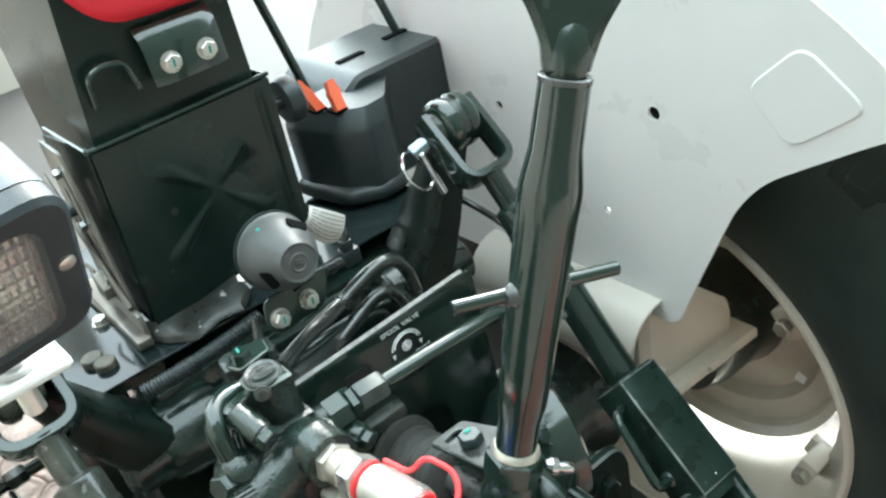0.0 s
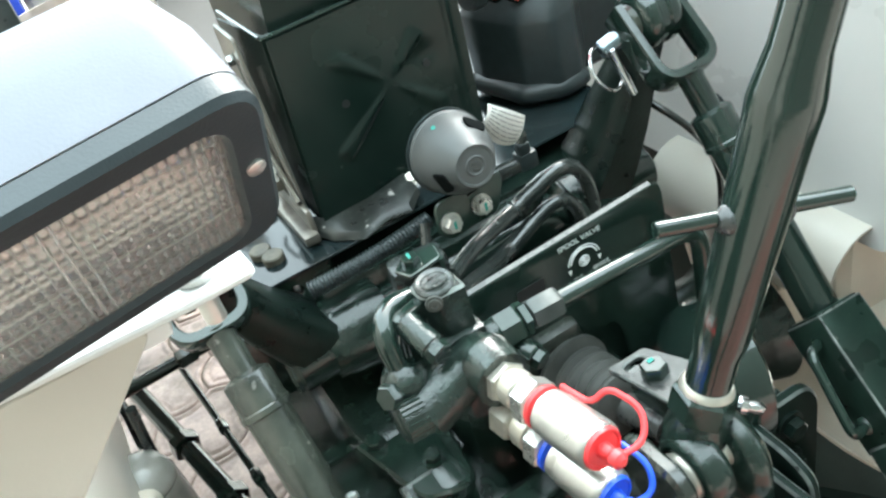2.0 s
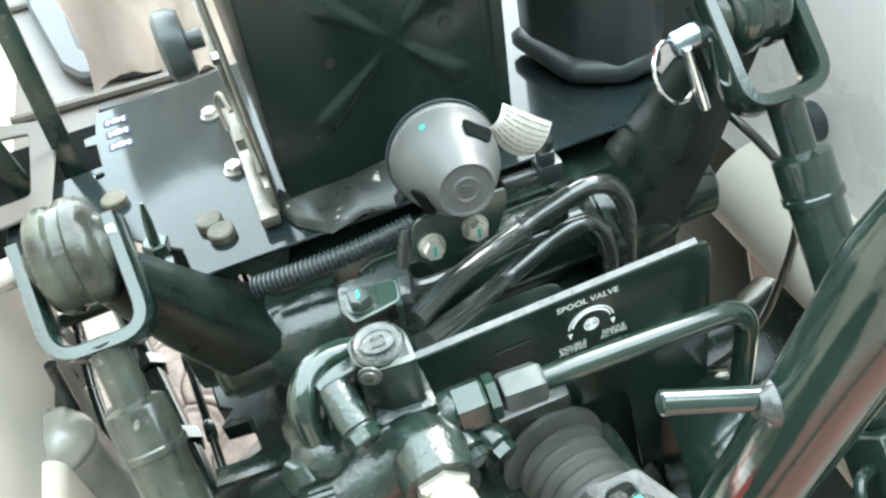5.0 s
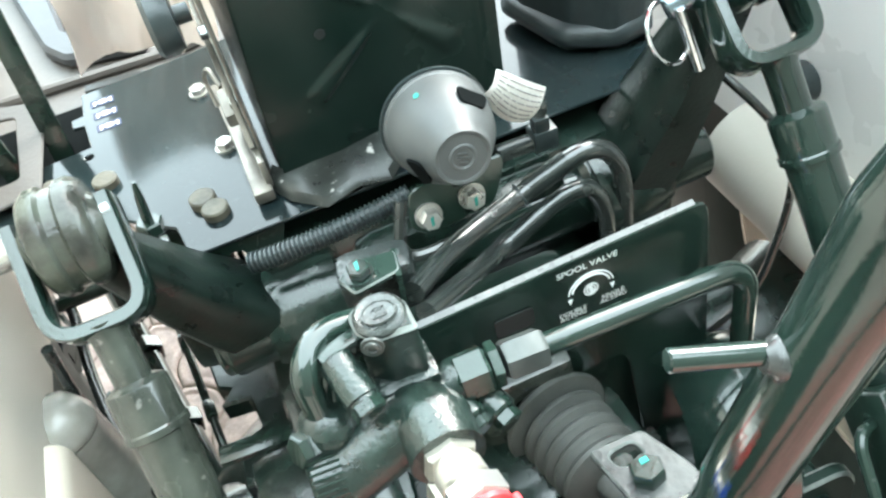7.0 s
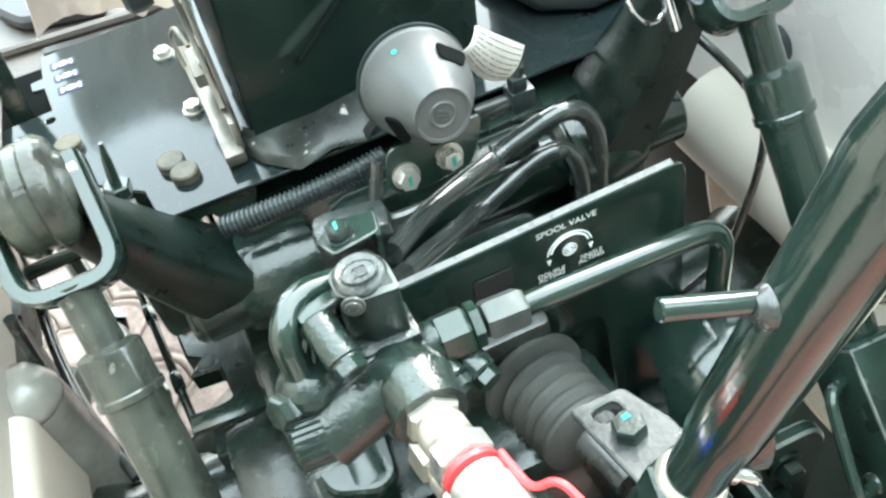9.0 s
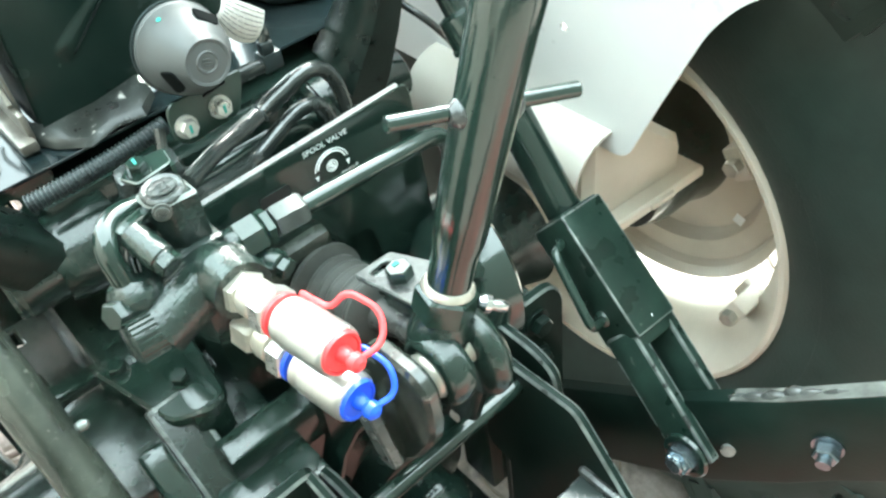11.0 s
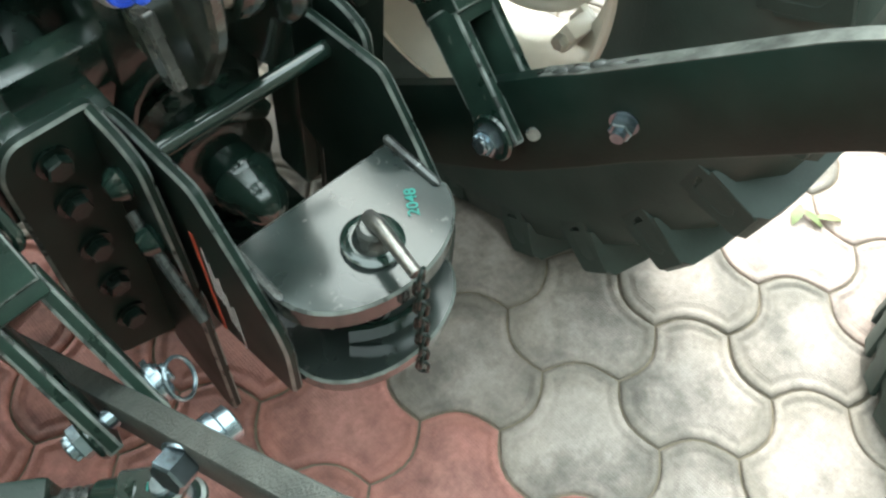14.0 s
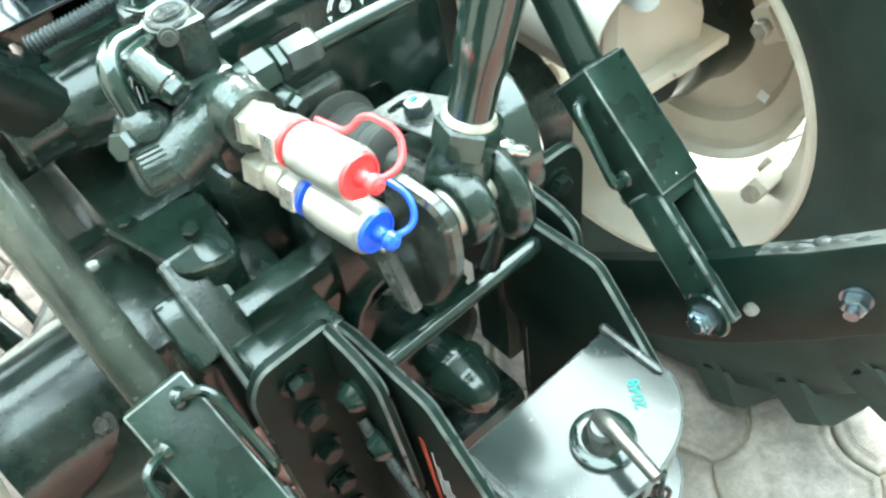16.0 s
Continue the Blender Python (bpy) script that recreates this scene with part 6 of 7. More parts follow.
torus(b, H1[2] - Vector((0.004, 0.002, -0.001)), H1[3] - H1[2], 0.0102, 0.0014, 20, 6)
solid("cable_tie", b, PLASTIC, "black cable tie round the hydraulic hose", "cable tie")


# ---- quick couplers ----
def coupler(p0, p1, cap, ringcol, colour, side):
    p0, p1 = Vector(p0), Vector(p1)
    a = (p1 - p0).normalized()
    L = (p1 - p0).length
    t = thing("quick_coupler", p0, "plated hydraulic quick coupler with a %s plastic dust cap" % colour, "coupler", "quick couplers")
    b = B()
    hexn(b, p0 - a * 0.012, p0 + a * 0.012, 0.034)
    part("adapter_hex", b, YZINC, t)
    b = B()
    lathe(b, p0 + a * 0.01, a, [(0, 0.0146), (0.006, 0.0146), (0.008, 0.0170), (0.02, 0.0170), (0.022, 0.0140), (0.03, 0.0140)], 32)
    part("stem", b, YZINC, t)
    b = B()
    hexn(b, p0 + a * 0.034, p0 + a * 0.052, 0.0365)
    part("body_hex", b, ZINC, t)
    b = B()
    lathe(b, p0 + a * 0.054, a, [(-0.001, 0.017), (0.0, 0.0192), (0.004, 0.0192), (0.005, 0.017)], 36)
    part("colour_ring", b, ringcol, t)
    b = B()
    lathe(b, p0 + a * 0.062, a, [(0, 0.0175), (0.001, 0.0195), (0.007, 0.0199), (0.0085, 0.019), (0.011, 0.019), (0.0125, 0.0208), (L - 0.067, 0.0208), (L - 0.063, 0.0202), (L - 0.061, 0.0185)], 40)
    part("sleeve", b, ZINC, t)
    b = B()
    lathe(b, p1 - a * 0.006, a, [(0, 0.018), (0.008, 0.018), (0.0105, 0.017), (0.0105, 0.0152), (0.009, 0.0145), (0.009, 0.0070), (0.014, 0.0064), (0.0175, 0.0049), (0.021, 0.0076), (0.027, 0.0070), (0.03, 0.0035)], 36)
    dc = part("dust_cap", b, cap, t, "%s plastic dust cap" % colour)
    b = B()
    e = p1 + a * 0.016
    tube(b, fillet([e, e + Vector((0.024, -0.004, 0.0)) + side * 0.2, e + Vector((0.038, 0.012, 0.01)) + side, e + Vector((0.028, 0.04, 0.02)) + side * 0.6, p1 - a * 0.03 + Vector((0.02, 0, 0.0125)), p0 + a * 0.058 + Vector((0.019, 0, 0.012))], 0.018, 7), 0.0026, 10)
    part("strap", b, cap, dc)
    return t


coupler((-0.109, 0.553, 1.012), (-0.095, 0.433, 1.022), RED, RED, "red", Vector((0, 0, 0.004)))
coupler((-0.112, 0.548, 0.968), (-0.095, 0.430, 0.967), BLUE, BLUE, "blue", Vector((-0.008, -0.004, 0.008)))

# ---- reversing alarm ----
al = thing("reversing_alarm", (-0.02, 0.74, 1.08), "round grey plastic reversing alarm on a black bracket", "alarm")
AC, AA = Vector((-0.016, 0.757, 1.11)), Vector((-0.03, -1.0, 0.16)).normalized()
AS = 0.88
b = B()
lathe(b, AC, AA, [(d * AS, q * AS) for d, q in ((0, 0.047), (0.006, 0.048), (0.008, 0.0465), (0.02, 0.0455), (0.036, 0.0415), (0.05, 0.035), (0.06, 0.0285), (0.066, 0.0255), (0.07, 0.0248), (0.0725, 0.0235), (0.072, 0.021), (0.0712, 0.0205), (0.0715, 0.012), (0.0725, 0.011), (0.0725, 0.0095), (0.0715, 0.0085), (0.0715, 0.001))], 56)
dome = part("dome", b, GREYP, al, smooth=30)
b = B()
lathe(b, AC - AA * 0.006, AA, [(0, 0.039), (0.004, 0.0437), (0.0075, 0.0437)], 48)
part("back_rim", b, PLASTIC, al)
u_, v_, w_ = frame_of(AA)
for ang, tilt in ((130, 0.036), (342, 0.045), (262, 0.036)):
    a = radians(ang)
    rd = u_ * math.cos(a) - v_ * math.sin(a)
    p = AC + AA * tilt + rd * (0.0349 if tilt < 0.04 else 0.0305)
    tn = AA.cross(rd)
    nm = (rd * 0.88 + AA * 0.47).normalized()
    b = B()
    # Flat near-black pad on the dome, shade of the slot painted in.
    plate(b, rounded([(-0.013, -0.007), (0.013, -0.007), (0.010, 0.0065), (-0.010, 0.0065)], 0.004, 3), p, tn, nm.cross(tn), 0.0022, bev=0.0004)
    part("sound_slot", b, HOLESHADE, dome)
b = B()
rd = u_ * math.cos(radians(70)) - v_ * math.sin(radians(70))
plate(b, circle2(0, 0, 0.0025, 10), AC + AA * 0.022 + rd * 0.0391, AA.cross(rd), (rd * 0.95 + AA * 0.3).cross(AA.cross(rd)), 0.0008, bev=0)
part("paint_mark", b, TEAL, dome, "teal paint dot")
for k in range(3):
    b = B()
    box(b, AC + AA * 0.0722 * AS + u_ * 0 + v_ * (0.0035 * (k - 1)), (0.009 - 0.002 * abs(k - 1), 0.0012, 0.0012), Matrix.Rotation(radians(18), 3, "Y"), 0)
    part("raised_mark", b, GREYP, dome)
b = B()
plate(b, rounded([(-0.056, 0.052), (0.024, 0.052), (0.022, 0.04), (0.008, 0.012), (-0.05, 0.008), (-0.062, 0.02)], 0.01), (0, 0.724, 1.026), X, (0, 0.2, 1), 0.004, bev=0.001)
bk = part("bracket", b, SATIN, al)
bolt(bk, (-0.046, 0.727, 1.0525), (0, -1, 0.2), 0.0155, 0.012, ZINC, mark=True)
bolt(bk, (-0.009, 0.7275, 1.0545), (0, -1, 0.2), 0.0155, 0.012, ZINC, mark=True)

# cable, connector and paper tag of the alarm
cb = thing("alarm_cable", (0.05, 0.76, 1.05), "black wrapped alarm cable with a plug", "cable")
b = B()
lathe(b, (0.03, 0.765, 1.05), (1, 0.05, -0.08), [(0.0015 * k, 0.0072 + 0.001 * (k % 2)) for k in range(22)], 14)
part("ribbed_sleeve", b, HOSE, cb)
b = B()
box(b, (0.072, 0.766, 1.05), (0.022, 0.018, 0.02), None, 0.003)
box(b, (0.07, 0.764, 1.066), (0.014, 0.012, 0.014), None, 0.003)
part("plug", b, PLASTIC, cb)
b = B()
tube(b, fillet([(0.07, 0.765, 1.07), (0.075, 0.765, 1.083), (0.055, 0.775, 1.098), (0.03, 0.79, 1.085)], 0.012, 6), 0.0058, 10)
part("tape_wrap", b, HOSE, cb)
tg = thing("paper_tag", (0.045, 0.745, 1.1), "curled white printed paper tag on the alarm cable", "label")
b = B()
def tag_point(t, j):
    """A point of the curled tag: t along its top edge, j from the top edge to the bottom."""
    top = Vector((0.034, 0.745, 1.144)).lerp(Vector((0.071, 0.745, 1.112)), t) + Vector((0.001, -0.006, 0.001)) * math.sin(math.pi * t)
    b0, b1, b2 = Vector((0.0206, 0.748, 1.1256)), Vector((0.029, 0.748, 1.09)), Vector((0.053, 0.748, 1.087))
    low = b0 * (1 - t) ** 2 + b1 * 2 * t * (1 - t) + b2 * t * t
    return top.lerp(low, j) - Vector((0, 0.006 * math.sin(math.pi * j * 0.9), 0))


sheet(b, [[tag_point(i / 12, j / 6) for j in range(7)] for i in range(13)], 0.0006)
tgp = part("paper", b, PAPER, tg, smooth=70)
b = B()
random.seed(8)
for k in range(7):
    j, t = 0.1 + 0.125 * k, 0.06
    while t < 0.9:
        e = min(0.94, t + random.uniform(0.08, 0.3))
        tube(b, [tag_point(t + (e - t) * q / 3, j) - Vector((0, 0.0008, 0)) for q in range(4)], 0.00055, 5)
        t = e + 0.04
part("print_lines", b, INK, tgp, "grey unreadable print lines")

# ribbed conduit under the deck edge
cd = thing("ribbed_conduit", (-0.12, 0.79, 1.0), "black corrugated cable conduit below the deck edge", "conduit")
b = B()
q0, q1, q2 = Vector((-0.19, 0.802, 1.008)), Vector((-0.12, 0.784, 1.018)), Vector((-0.045, 0.79, 1.024))
line = [q0 * (1 - k / 140) ** 2 + q1 * 2 * (k / 140) * (1 - k / 140) + q2 * (k / 140) ** 2 for k in range(141)]
tube(b, line, 0.0085, 14, rfun=lambda t: 0.0098 if int(t * 140 + 0.5) % 4 < 2 else 0.0078)
part("corrugated_tube", b, PLASTIC, cd, smooth=20)
b = B()
tube(b, fillet([(-0.055, 0.78, 1.03), (-0.075, 0.76, 0.98), (-0.02, 0.75, 0.99)], 0.03), 0.006, 10)
part("cable", b, HOSE, cd)

# ---- work lamp ----
lm = thing("work_lamp", (-0.33, 0.42, 1.3), "rectangular work lamp with a black bezel and ribbed glass", "lamp")
LU = Vector((0.04, -0.50, 0.86)).normalized()
LX = Vector((0.985, 0.12, 0.03)).normalized()
LX = (LX - LU * LX.dot(LU)).normalized()
LN = LX.cross(LU).normalized()
LC = Vector((-0.325, 0.388, 1.374))
lrot = Matrix((LX, LU, LN)).transposed()
WW, HH = 0.17, 0.105
b = B()
plate(b, rounded([(-WW / 2, -HH / 2), (WW / 2, -HH / 2), (WW / 2, HH / 2), (-WW / 2, HH / 2)], 0.02, 6), LC, LX, LU, 0.016, [rounded([(-WW / 2 + 0.014, -HH / 2 + 0.013), (WW / 2 - 0.019, -HH / 2 + 0.013), (WW / 2 - 0.019, HH / 2 - 0.016), (-WW / 2 + 0.014, HH / 2 - 0.016)], 0.012, 5)], 0.003)
bz = part("bezel", b, mat("slate_grey_plastic", (0.022, 0.03, 0.034), 0.38, var=0.1, scale=60, bump=0.1, fine=800), lm)
b = B()
rows = []
for k, (d, s) in enumerate(((0.0, 1.0), (0.03, 0.99), (0.055, 0.93), (0.07, 0.8))):
    o2 = rounded([(-WW / 2 * s, -HH / 2 * s), (WW / 2 * s, -HH / 2 * s), (WW / 2 * s, HH / 2 * s), (-WW / 2 * s, HH / 2 * s)], 0.02, 6)
    rows.append([b.verts.new(LC - LN * (0.006 + d) + LX * p[0] + LU * p[1]) for p in o2])
for r0, r1 in zip(rows, rows[1:]):
    for k in range(len(r0)):
        b.faces.new((r0[k], r0[(k + 1) % len(r0)], r1[(k + 1) % len(r0)], r1[k]))
b.faces.new(rows[-1])
part("shell", b, GREYB, lm, "pale grey lamp shell")
b = B()
bmesh.ops.create_grid(b, x_segments=16, y_segments=10, size=1)
for v in b.verts:
    x, y = v.co.x * (WW / 2 - 0.014), v.co.y * (HH / 2 - 0.012)
    depth = 0.032 * (1 - (v.co.x ** 2 + v.co.y ** 2) * 0.5)
    v.co = LC - LN * (0.006 + depth) + LX * x + LU * y
part("reflector", b, REFLECT, lm)
b = B()
nx, ny = 182, 48
grid = []
for j in range(ny + 1):
    row = []
    for i in range(nx + 1):
        fx, fy = i / nx, j / ny
        x = (-WW / 2 + 0.012) + fx * (WW - 0.029)
        y = (-HH / 2 + 0.011) + fy * (HH - 0.025)
        rib = 0.0013 * abs(math.sin(fx * 30 * math.pi)) - 0.0012 * abs(math.cos(fy * 7 * math.pi)) ** 10 + 0.0006 * noise.noise((fx * 6, fy * 4, 1.0))
        row.append(b.verts.new(LC + LN * (0.002 + rib) + LX * x + LU * y))
    grid.append(row)
for j in range(ny):
    for i in range(nx):
        b.faces.new((grid[j][i], grid[j][i + 1], grid[j + 1][i + 1], grid[j + 1][i]))
bmesh.ops.recalc_face_normals(b, faces=list(b.faces))
bmesh.ops.solidify(b, geom=list(b.faces), thickness=0.003)
ln = part("lens", b, GLASS, lm, "ribbed clear lamp glass", smooth=60)
ln.visible_shadow = False
b = B()
lathe(b, LC - LN * 0.035 + LX * 0.045 + LU * 0.03, LN, [(0, 0.006), (0.018, 0.006), (0.022, 0.003)], 14)
part("bulb", b, ZINC, lm)
for sx in (-1, 1):
    b = B()
    lathe(b, LC + LN * 0.007 + LX * sx * (WW / 2 - 0.009) + LU * 0.004, LN, [(0, 0.0045), (0.002, 0.0045), (0.003, 0.003)], 14)
    part("bezel_screw", b, ZINC, bz)

bp = thing("lamp_bracket", (-0.31, 0.46, 1.3), "white painted lamp bracket with an upright fixing bolt", "bracket")
b = B()
plate(b, rounded([(-0.262, 0.441), (-0.264, 0.478), (-0.308, 0.482), (-0.40, 0.486), (-0.46, 0.486), (-0.46, 0.446), (-0.40, 0.446), (-0.30, 0.440)], 0.006), (0, 0, 1.296), X, Y, 0.005, bev=0.0015)
part("pad", b, WHITE, bp)
b = B()
box(b, (-0.375, 0.462, 1.286), (0.13, 0.022, 0.02), None, 0.008)
part("tube_arm", b, WHITE, bp)
bolt(bp, (-0.288, 0.462, 1.299), Z, 0.017, 0.012, WHITE)
bolt(bp, (-0.385, 0.466, 1.299), Z, 0.017, 0.012, WHITE)
b = B()
cyl(b, (-0.29, 0.46, 1.27), (-0.29, 0.46, 1.295), 0.006)
part("stud", b, ZINC, bp)

# ---- control levers on the left of the deck ----
for k, (p0, p1) in enumerate((((-0.343, 1.08, 0.95), (-0.328, 1.12, 1.26)), ((-0.38, 1.06, 0.95), (-0.40, 1.05, 1.2)))):
    lv = thing("control_lever", p0, "black flat steel control lever rising through the deck slot", "lever", "control levers")
    b = B()
    square_bar(b, p0, p1, 0.022, 0.007, Y, 0.002)
    part("arm", b, SATIN, lv)
    b = B()
    square_bar(b, Vector(p1) - Vector((0, 0, 0.05)), Vector(p1) + Vector((0, 0, 0.06)), 0.03, 0.018, Y, 0.006)
    part("grip", b, PLASTIC, lv)
qd = thing("lever_quadrant", (-0.42, 1.05, 1.02), "pale steel lever quadrant plate with a slot", "plate")
b = B()
plate(b, rounded([(-0.47, 0.97), (-0.352, 0.985), (-0.343, 1.15), (-0.47, 1.2)], 0.01), (0, 0, 1.03), X, Y, 0.004, [rounded([(-0.425, 1.015), (-0.372, 1.017), (-0.375, 1.138), (-0.43, 1.15)], 0.008, 3)])
part("guide_plate", b, PALE, qd)
b = B()
lathe(b, (-0.263, 0.86, 1.0), (0.012, 0, 0.088), [(0, 0.004), (0.05, 0.0048), (0.07, 0.004), (0.088, 0.0018)], 12)
hexn(b, (-0.258, 0.86, 1.034), (-0.2565, 0.86, 1.046), 0.021)
box(b, (-0.264, 0.858, 1.01), (0.03, 0.022, 0.02), None, 0.004)
solid("linkage_stop", b, SATIN, "small black linkage stop beside the deck notch", "stop")

# clear wrap left on the slider knob
wrap = thing("plastic_wrap", (-0.22, 1.28, 0.95), "crumpled translucent plastic wrap hanging by the seat", "wrap")
b = B()
rows = []
for i in range(61):
    fx = i / 60
    low = 0.962 + 0.007 * abs(math.sin(fx * 6.5 + 0.6)) + 0.03 * max(0.0, 0.25 - fx) - 0.016 * math.exp(-((fx - 0.72) / 0.06) ** 2)
    row = []
    for j in range(45):
        fz = j / 44
        x, z = -0.32 + 0.175 * fx + 0.012 * math.sin(fz * 5), low + (1.25 - low) * fz
        fold = 0.024 * noise.noise((fx * 2.4, fz * 1.9, 0.4)) + 0.012 * abs(noise.noise((fx * 4.5 + fz * 2, fz * 2, 2.0))) + 0.0018 * noise.noise((fx * 16, fz * 12, 5.0))
        row.append((x, 1.29 + 0.05 * math.sin(fx * 4.2) + fold * 1.6, z))
    rows.append(row)
sheet(b, rows, 0.0008)
part("film", b, WRAP, wrap, smooth=75)
b = B()
lathe(b, (-0.196, 1.2, 0.99), (0.1, 0.1, -1), [(0, 0.004), (0.006, 0.016), (0.02, 0.018), (0.034, 0.011), (0.042, 0.004)], 9)
for v in b.verts:
    v.co += Vector(noise.noise_vector(v.co * 60)) * 0.006
part("knotted_end", b, mat("tan_film_knot", (0.42, 0.3, 0.19), 0.5, var=0.3, scale=60, bump=0.3), wrap, "tan knotted end of the film", smooth=60)

# ---- cables and rods under the left side ----
def cable(name, pts, r, label, m=None, rad=0.05):
    b = B()
    tube(b, fillet(pts, rad, 8), r, 12)
    return solid(name, b, m or HOSE, label, "cable")


cable("wiring_cable", [(0.252, 0.80, 1.03), (0.275, 0.75, 1.0), (0.318, 0.745, 0.93), (0.325, 0.75, 0.85), (0.288, 0.74, 0.745), (0.2, 0.76, 0.66)], 0.0045, "thin black wiring cable hanging beside the fender", rad=0.04)
cable("wiring_cable", [(-0.47, 1.22, 0.76), (-0.465, 1.18, 0.71), (-0.462, 1.09, 0.69), (-0.44, 0.97, 0.68), (-0.40, 0.86, 0.66)], 0.0075, "black wiring cable running over the axle", rad=0.05)
b = B()
lathe(b, (0.382, 0.815, 0.945), -X, [(0, 0.022), (0.014, 0.022), (0.017, 0.018), (0.017, 0.009), (0.012, 0.008)], 24)
solid("rubber_grommet", b, PLASTIC, "round black rubber stop on the fender panel", "grommet")
for p0, p1, r in (((-0.475, 1.45, 0.55), (-0.345, 0.84, 0.55), 0.017), ((-0.376, 1.35, 0.60), (-0.326, 0.84, 0.60), 0.006), ((-0.50, 1.15, 0.756), (-0.11, 1.15, 0.766), 0.010)):
    p0, p1 = Vector(p0), Vector(p1)
    rd = thing("brake_rod", p0, "black brake linkage rod under the platform", "rod", "brake rods")
    b = B()
    cyl(b, p0, p1, r, seg=14)
    part("shaft", b, SATIN, rd)
    for f in (0.35, 0.62):
        b = B()
        q = p0.lerp(p1, f)
        hexn(b, q, q + (p1 - p0).normalized() * 0.03, r * 2.6)
        part("nut", b, SATIN, rd)

# Grey base colour stands for sky mirrored in a gloss black cylinder.
BRAKEP = mat("sky_grey_casting", (0.3, 0.29, 0.26), 0.22, var=0.3, scale=20, bump=0.1, dust=0.2, coat=0.3)
bh = thing("brake_housing", (-0.452, 0.9, 0.56), "upright black brake housing with its sky reflection painted as grey", "housing")
b = B()
lathe(b, (-0.452, 0.9, 0.56), Z, [(0, 0.042), (0.2, 0.042), (0.244, 0.0405)], 32)
part("body", b, BRAKEP, bh)
b = B()
lathe(b, (-0.452, 0.9, 0.8045), Z, [(0, 0.039), (0.002, 0.041), (0.008, 0.0395), (0.026, 0.032), (0.035, 0.016)], 32)
part("cap", b, BRAKEP, bh, smooth=60)
cable("tagged_cable", [(-0.421, 0.93, 0.891), (-0.43, 0.93, 0.811), (-0.43, 0.93, 0.742), (-0.446, 0.93, 0.681), (-0.465, 0.93, 0.607)], 0.0065, "black cable hanging beside the brake housing", rad=0.03)
b = B()
lathe(b, (-0.432, 0.93, 0.735), (-0.016, 0, -0.06), [(0, 0.0085), (0.02, 0.0085)], 14)
solid("cable_label", b, PAPER, "white wrap-round label on the hanging cable", "label")

# ---- pavers: three-lobed concrete stones on a hexagonal lattice ----
PA, PROT, PC = 0.1372, radians(10), (0.525, 0.011)


def paver_mesh(name, m):
    loop = []
    for k in range(6):
        a0, a1 = PROT + k * math.pi / 3, PROT + (k + 1) * math.pi / 3
        p0, p1 = Vector((math.cos(a0), math.sin(a0))) * PA, Vector((math.cos(a1), math.sin(a1))) * PA
        am = (a0 + a1) / 2
        out = 1 if k % 2 == 0 else -1
        nrm = Vector((math.cos(am), math.sin(am)))
        for j in range(7):
            t = j / 7
            loop.append(p0.lerp(p1, t) + nrm * out * 0.0265 * math.sin(math.pi * t))
    n = len(loop)
    nor = []
    for i in range(n):
        d = (loop[(i + 1) % n] - loop[i - 1]).normalized()
        nor.append(Vector((d.y, -d.x)))
    verts, faces = [], []
    levels = ((0.0026, -0.012), (0.0026, -0.003), (0.0055, 0.0), (0.0155, 0.0004), (0.019, -0.0026), (0.0255, -0.0028), (0.031, 0.0002), (0.035, 0.0005))
    for ins, z in levels:
        verts += [(*(loop[i] - nor[i] * ins), z) for i in range(n)]
    for l in range(len(levels) - 1):
        for i in range(n):
            faces.append((l * n + i, l * n + (i + 1) % n, (l + 1) * n + (i + 1) % n, (l + 1) * n + i))
    faces.append(tuple((len(levels) - 1) * n + i for i in range(n)))
    me = bpy.data.meshes.new(name)
    me.from_pydata(verts, [], faces)
    for p in me.polygons:
        p.use_smooth = True
    me.set_sharp_from_angle(angle=radians(50))
    me.materials.append(m)
    return me


pv = tagged(new("pavement"), "grey and red three-lobed concrete paving stones", "pavement", "", "structure")
MG, MR, MP = paver_mesh("paver", GREYPAVE), paver_mesh("paver", REDPAVE), paver_mesh("paver", PINKPAVE)
random.seed(11)
S3 = math.sqrt(3) * PA
e1 = Vector((math.cos(PROT + math.pi / 6), math.sin(PROT + math.pi / 6))) * S3
e2 = Vector((math.cos(PROT + math.pi / 2), math.sin(PROT + math.pi / 2))) * S3
cells = []
for i in range(-40, 41):
    for j in range(-40, 41):
        p = Vector(PC) + e1 * i + e2 * j
        if -5.8 < p.x < 6.8 and -4.8 < p.y < 8.0:
            cells.append((p, i, j))
cells.sort(key=lambda c: (c[0] - Vector((0.2, 0.7))).length)
for p, i, j in cells[:298]:
    red = (p - Vector((0.18, 0.14))).dot(Vector((0.95, 0.31))) < 0.02
    # Pale pink copies go where the stones lie in bright sun.
    o = new("paver", MP if (p.x > 0.8 and p.y < 0.2) or (p.x < 0.1 and p.y > 1.15) else MR if red else MG)
    o.location = (p.x, p.y, random.uniform(-0.0015, 0.0015))
    o.rotation_euler = (random.uniform(-.006, .006), random.uniform(-.006, .006), 0)
    o.parent = pv

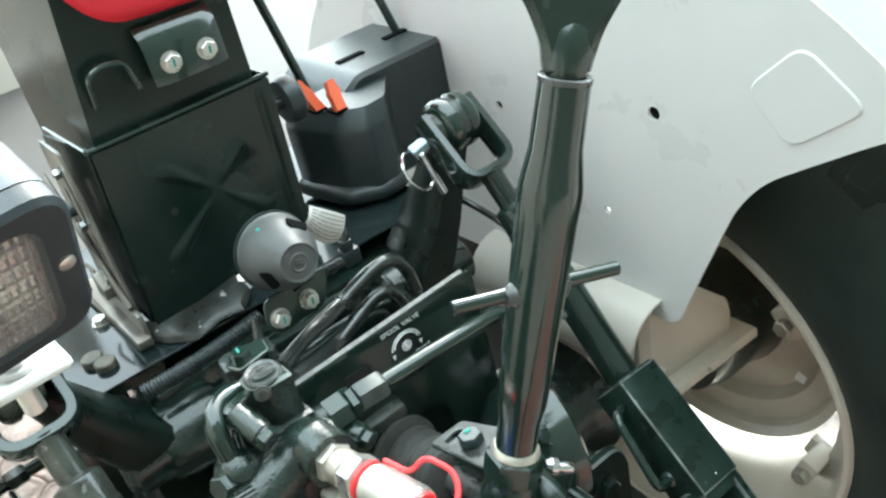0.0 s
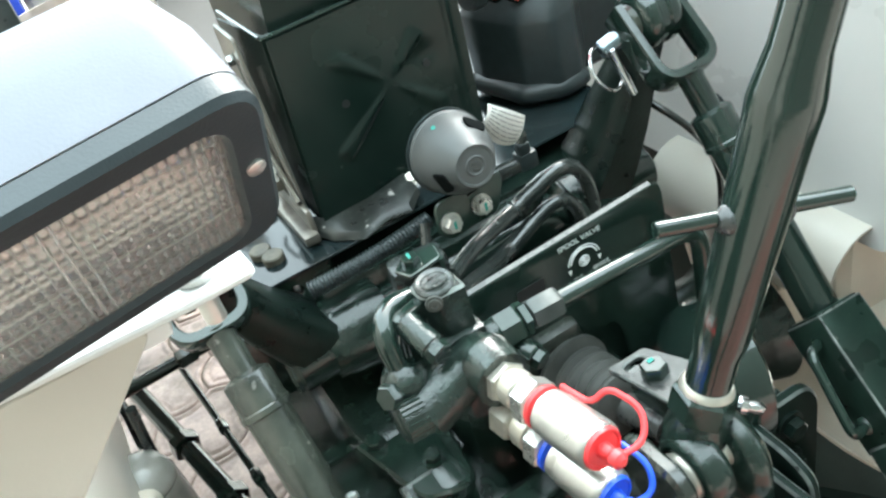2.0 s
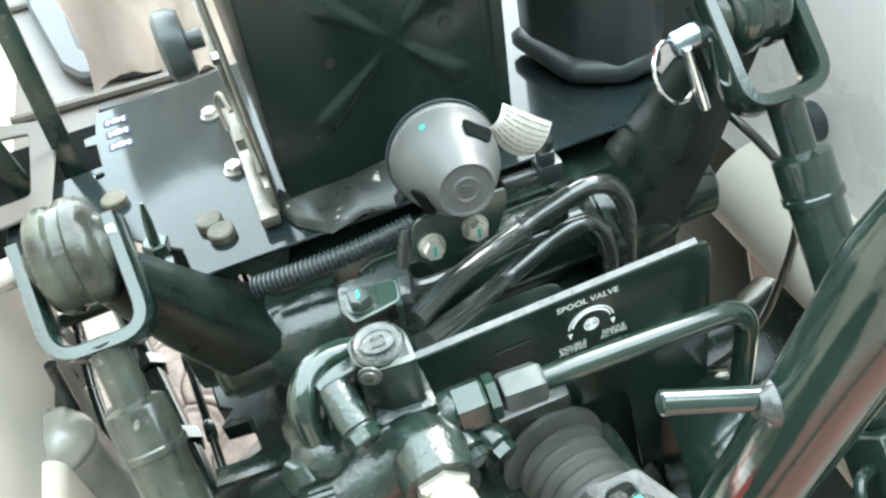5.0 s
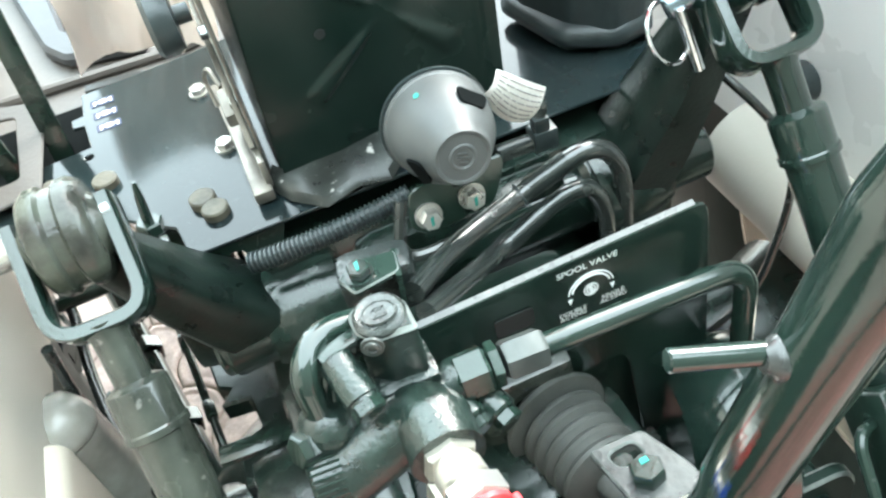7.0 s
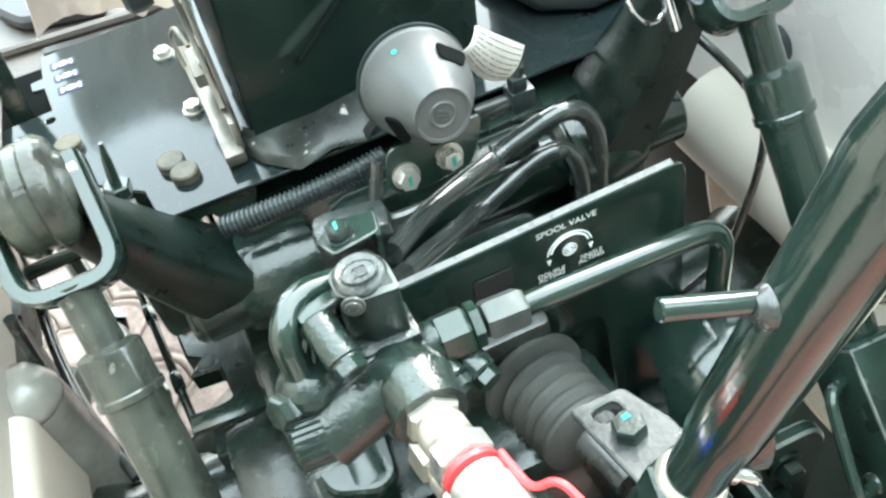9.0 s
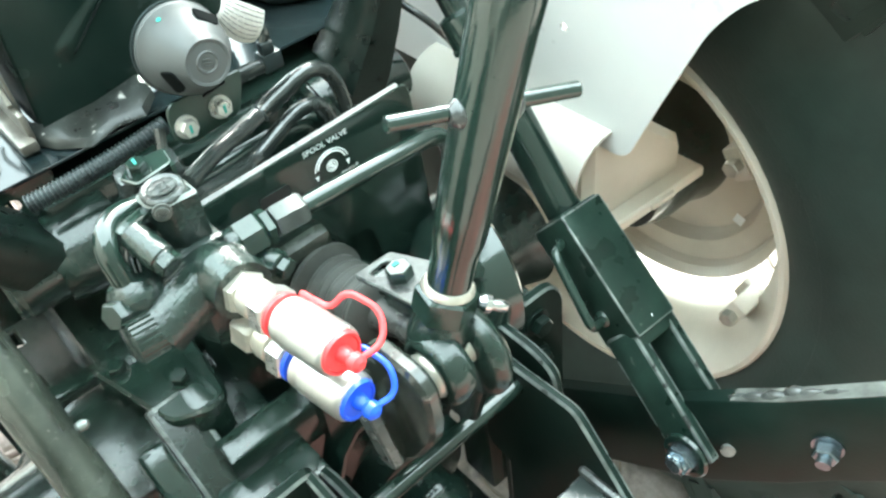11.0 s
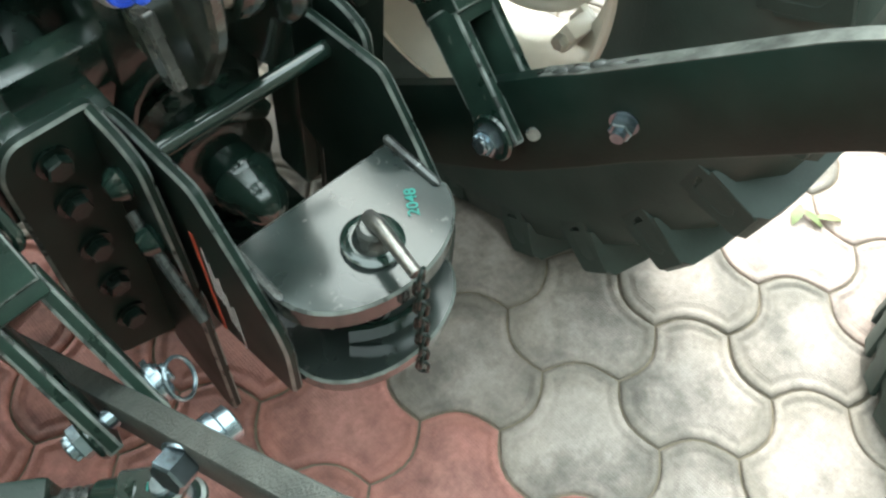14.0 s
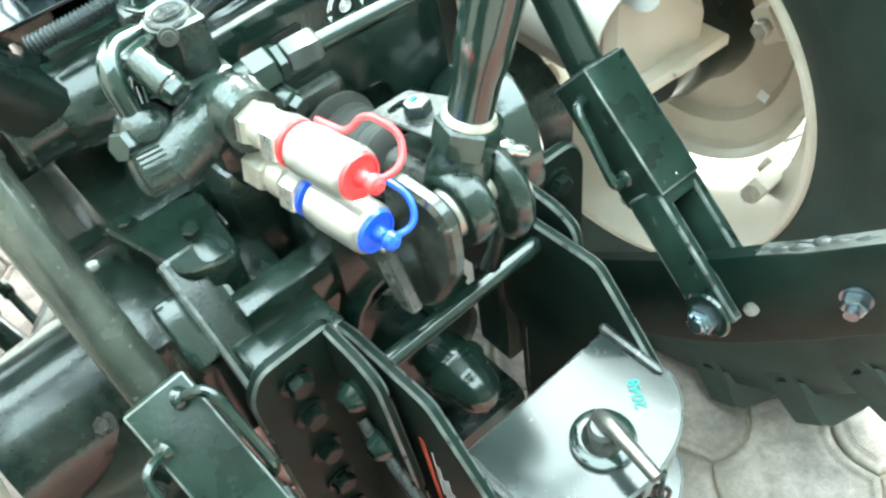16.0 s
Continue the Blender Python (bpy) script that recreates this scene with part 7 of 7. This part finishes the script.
# the rest of the yard, too far off to pick apart
loop = []
for k in range(6):
    a0, a1 = PROT + k * math.pi / 3, PROT + (k + 1) * math.pi / 3
    p0, p1 = Vector((math.cos(a0), math.sin(a0))) * (PA - 0.003), Vector((math.cos(a1), math.sin(a1))) * (PA - 0.003)
    nrm = Vector((math.cos((a0 + a1) / 2), math.sin((a0 + a1) / 2))) * (0.0265 if k % 2 == 0 else -0.0265)
    loop += [p0.lerp(p1, j / 4) + nrm * math.sin(math.pi * j / 4) for j in range(4)]
verts, faces = [], []
for p, i, j in cells[298:]:
    k, n = len(verts), len(loop)
    verts += [(p.x + q.x, p.y + q.y, -0.012) for q in loop] + [(p.x + q.x, p.y + q.y, 0.0) for q in loop]
    faces += [(k + m, k + (m + 1) % n, k + n + (m + 1) % n, k + n + m) for m in range(n)] + [tuple(range(k + n, k + 2 * n))]
me = bpy.data.meshes.new("far_pavers")
me.from_pydata(verts, [], faces)
me.materials.append(mat("far_grey_paver", (0.33, 0.285, 0.245), 0.75, var=0.25, scale=9, bump=0.2, island=0.15))
far = tagged(new("far_pavers", me), "", "", "", "stuff")
far.parent = pv

# leaves blown onto the stones
random.seed(3)
for p in ((1.005, 0.076), (0.99, 0.10), (1.03, 0.05)):
    b = B()
    a = random.uniform(0, 6.28)
    rows = []
    for k in range(7):
        t = k / 6
        w = 0.011 * math.sin(math.pi * min(1, t * 0.9 + 0.06))
        c = Vector((p[0] + math.cos(a) * 0.06 * (t - 0.5), p[1] + math.sin(a) * 0.06 * (t - 0.5), 0.004 + 0.008 * math.sin(t * 3)))
        s = Vector((-math.sin(a), math.cos(a), 0.25)) * w
        rows.append([c - s, c, c + s])
    sheet(b, rows, 0.0008)
    solid("leaf", b, LEAF, "fallen dry green leaf on the paving", "leaf", group="fallen leaves", smooth=60)

# ---- black tyre standing behind the tractor ----
ot = thing("small_tyre", (0.95, -0.44, 0.0), "black rubber tyre lying near the tractor on the paving", "tyre")
b = B()
c = Vector((0.95, -0.442, 0.0))
prof = [(0.0, 0.20), (0.0, 0.27), (0.02, 0.30), (0.06, 0.315), (0.12, 0.315), (0.16, 0.30), (0.18, 0.27), (0.18, 0.20)]
ring(b, c, Z, prof, 64)
tyo = part("carcass", b, RUBBER, ot, smooth=50)
for k in range(26):
    a = 2 * math.pi * k / 26
    b = B()
    box(b, c + Vector((math.cos(a) * 0.312, math.sin(a) * 0.312, 0.09)), (0.012, 0.05, 0.15), Matrix.Rotation(a, 3, "Z") @ Matrix.Rotation(0.35, 3, "X"), 0.004)
    part("tread_block", b, RUBBER, tyo)
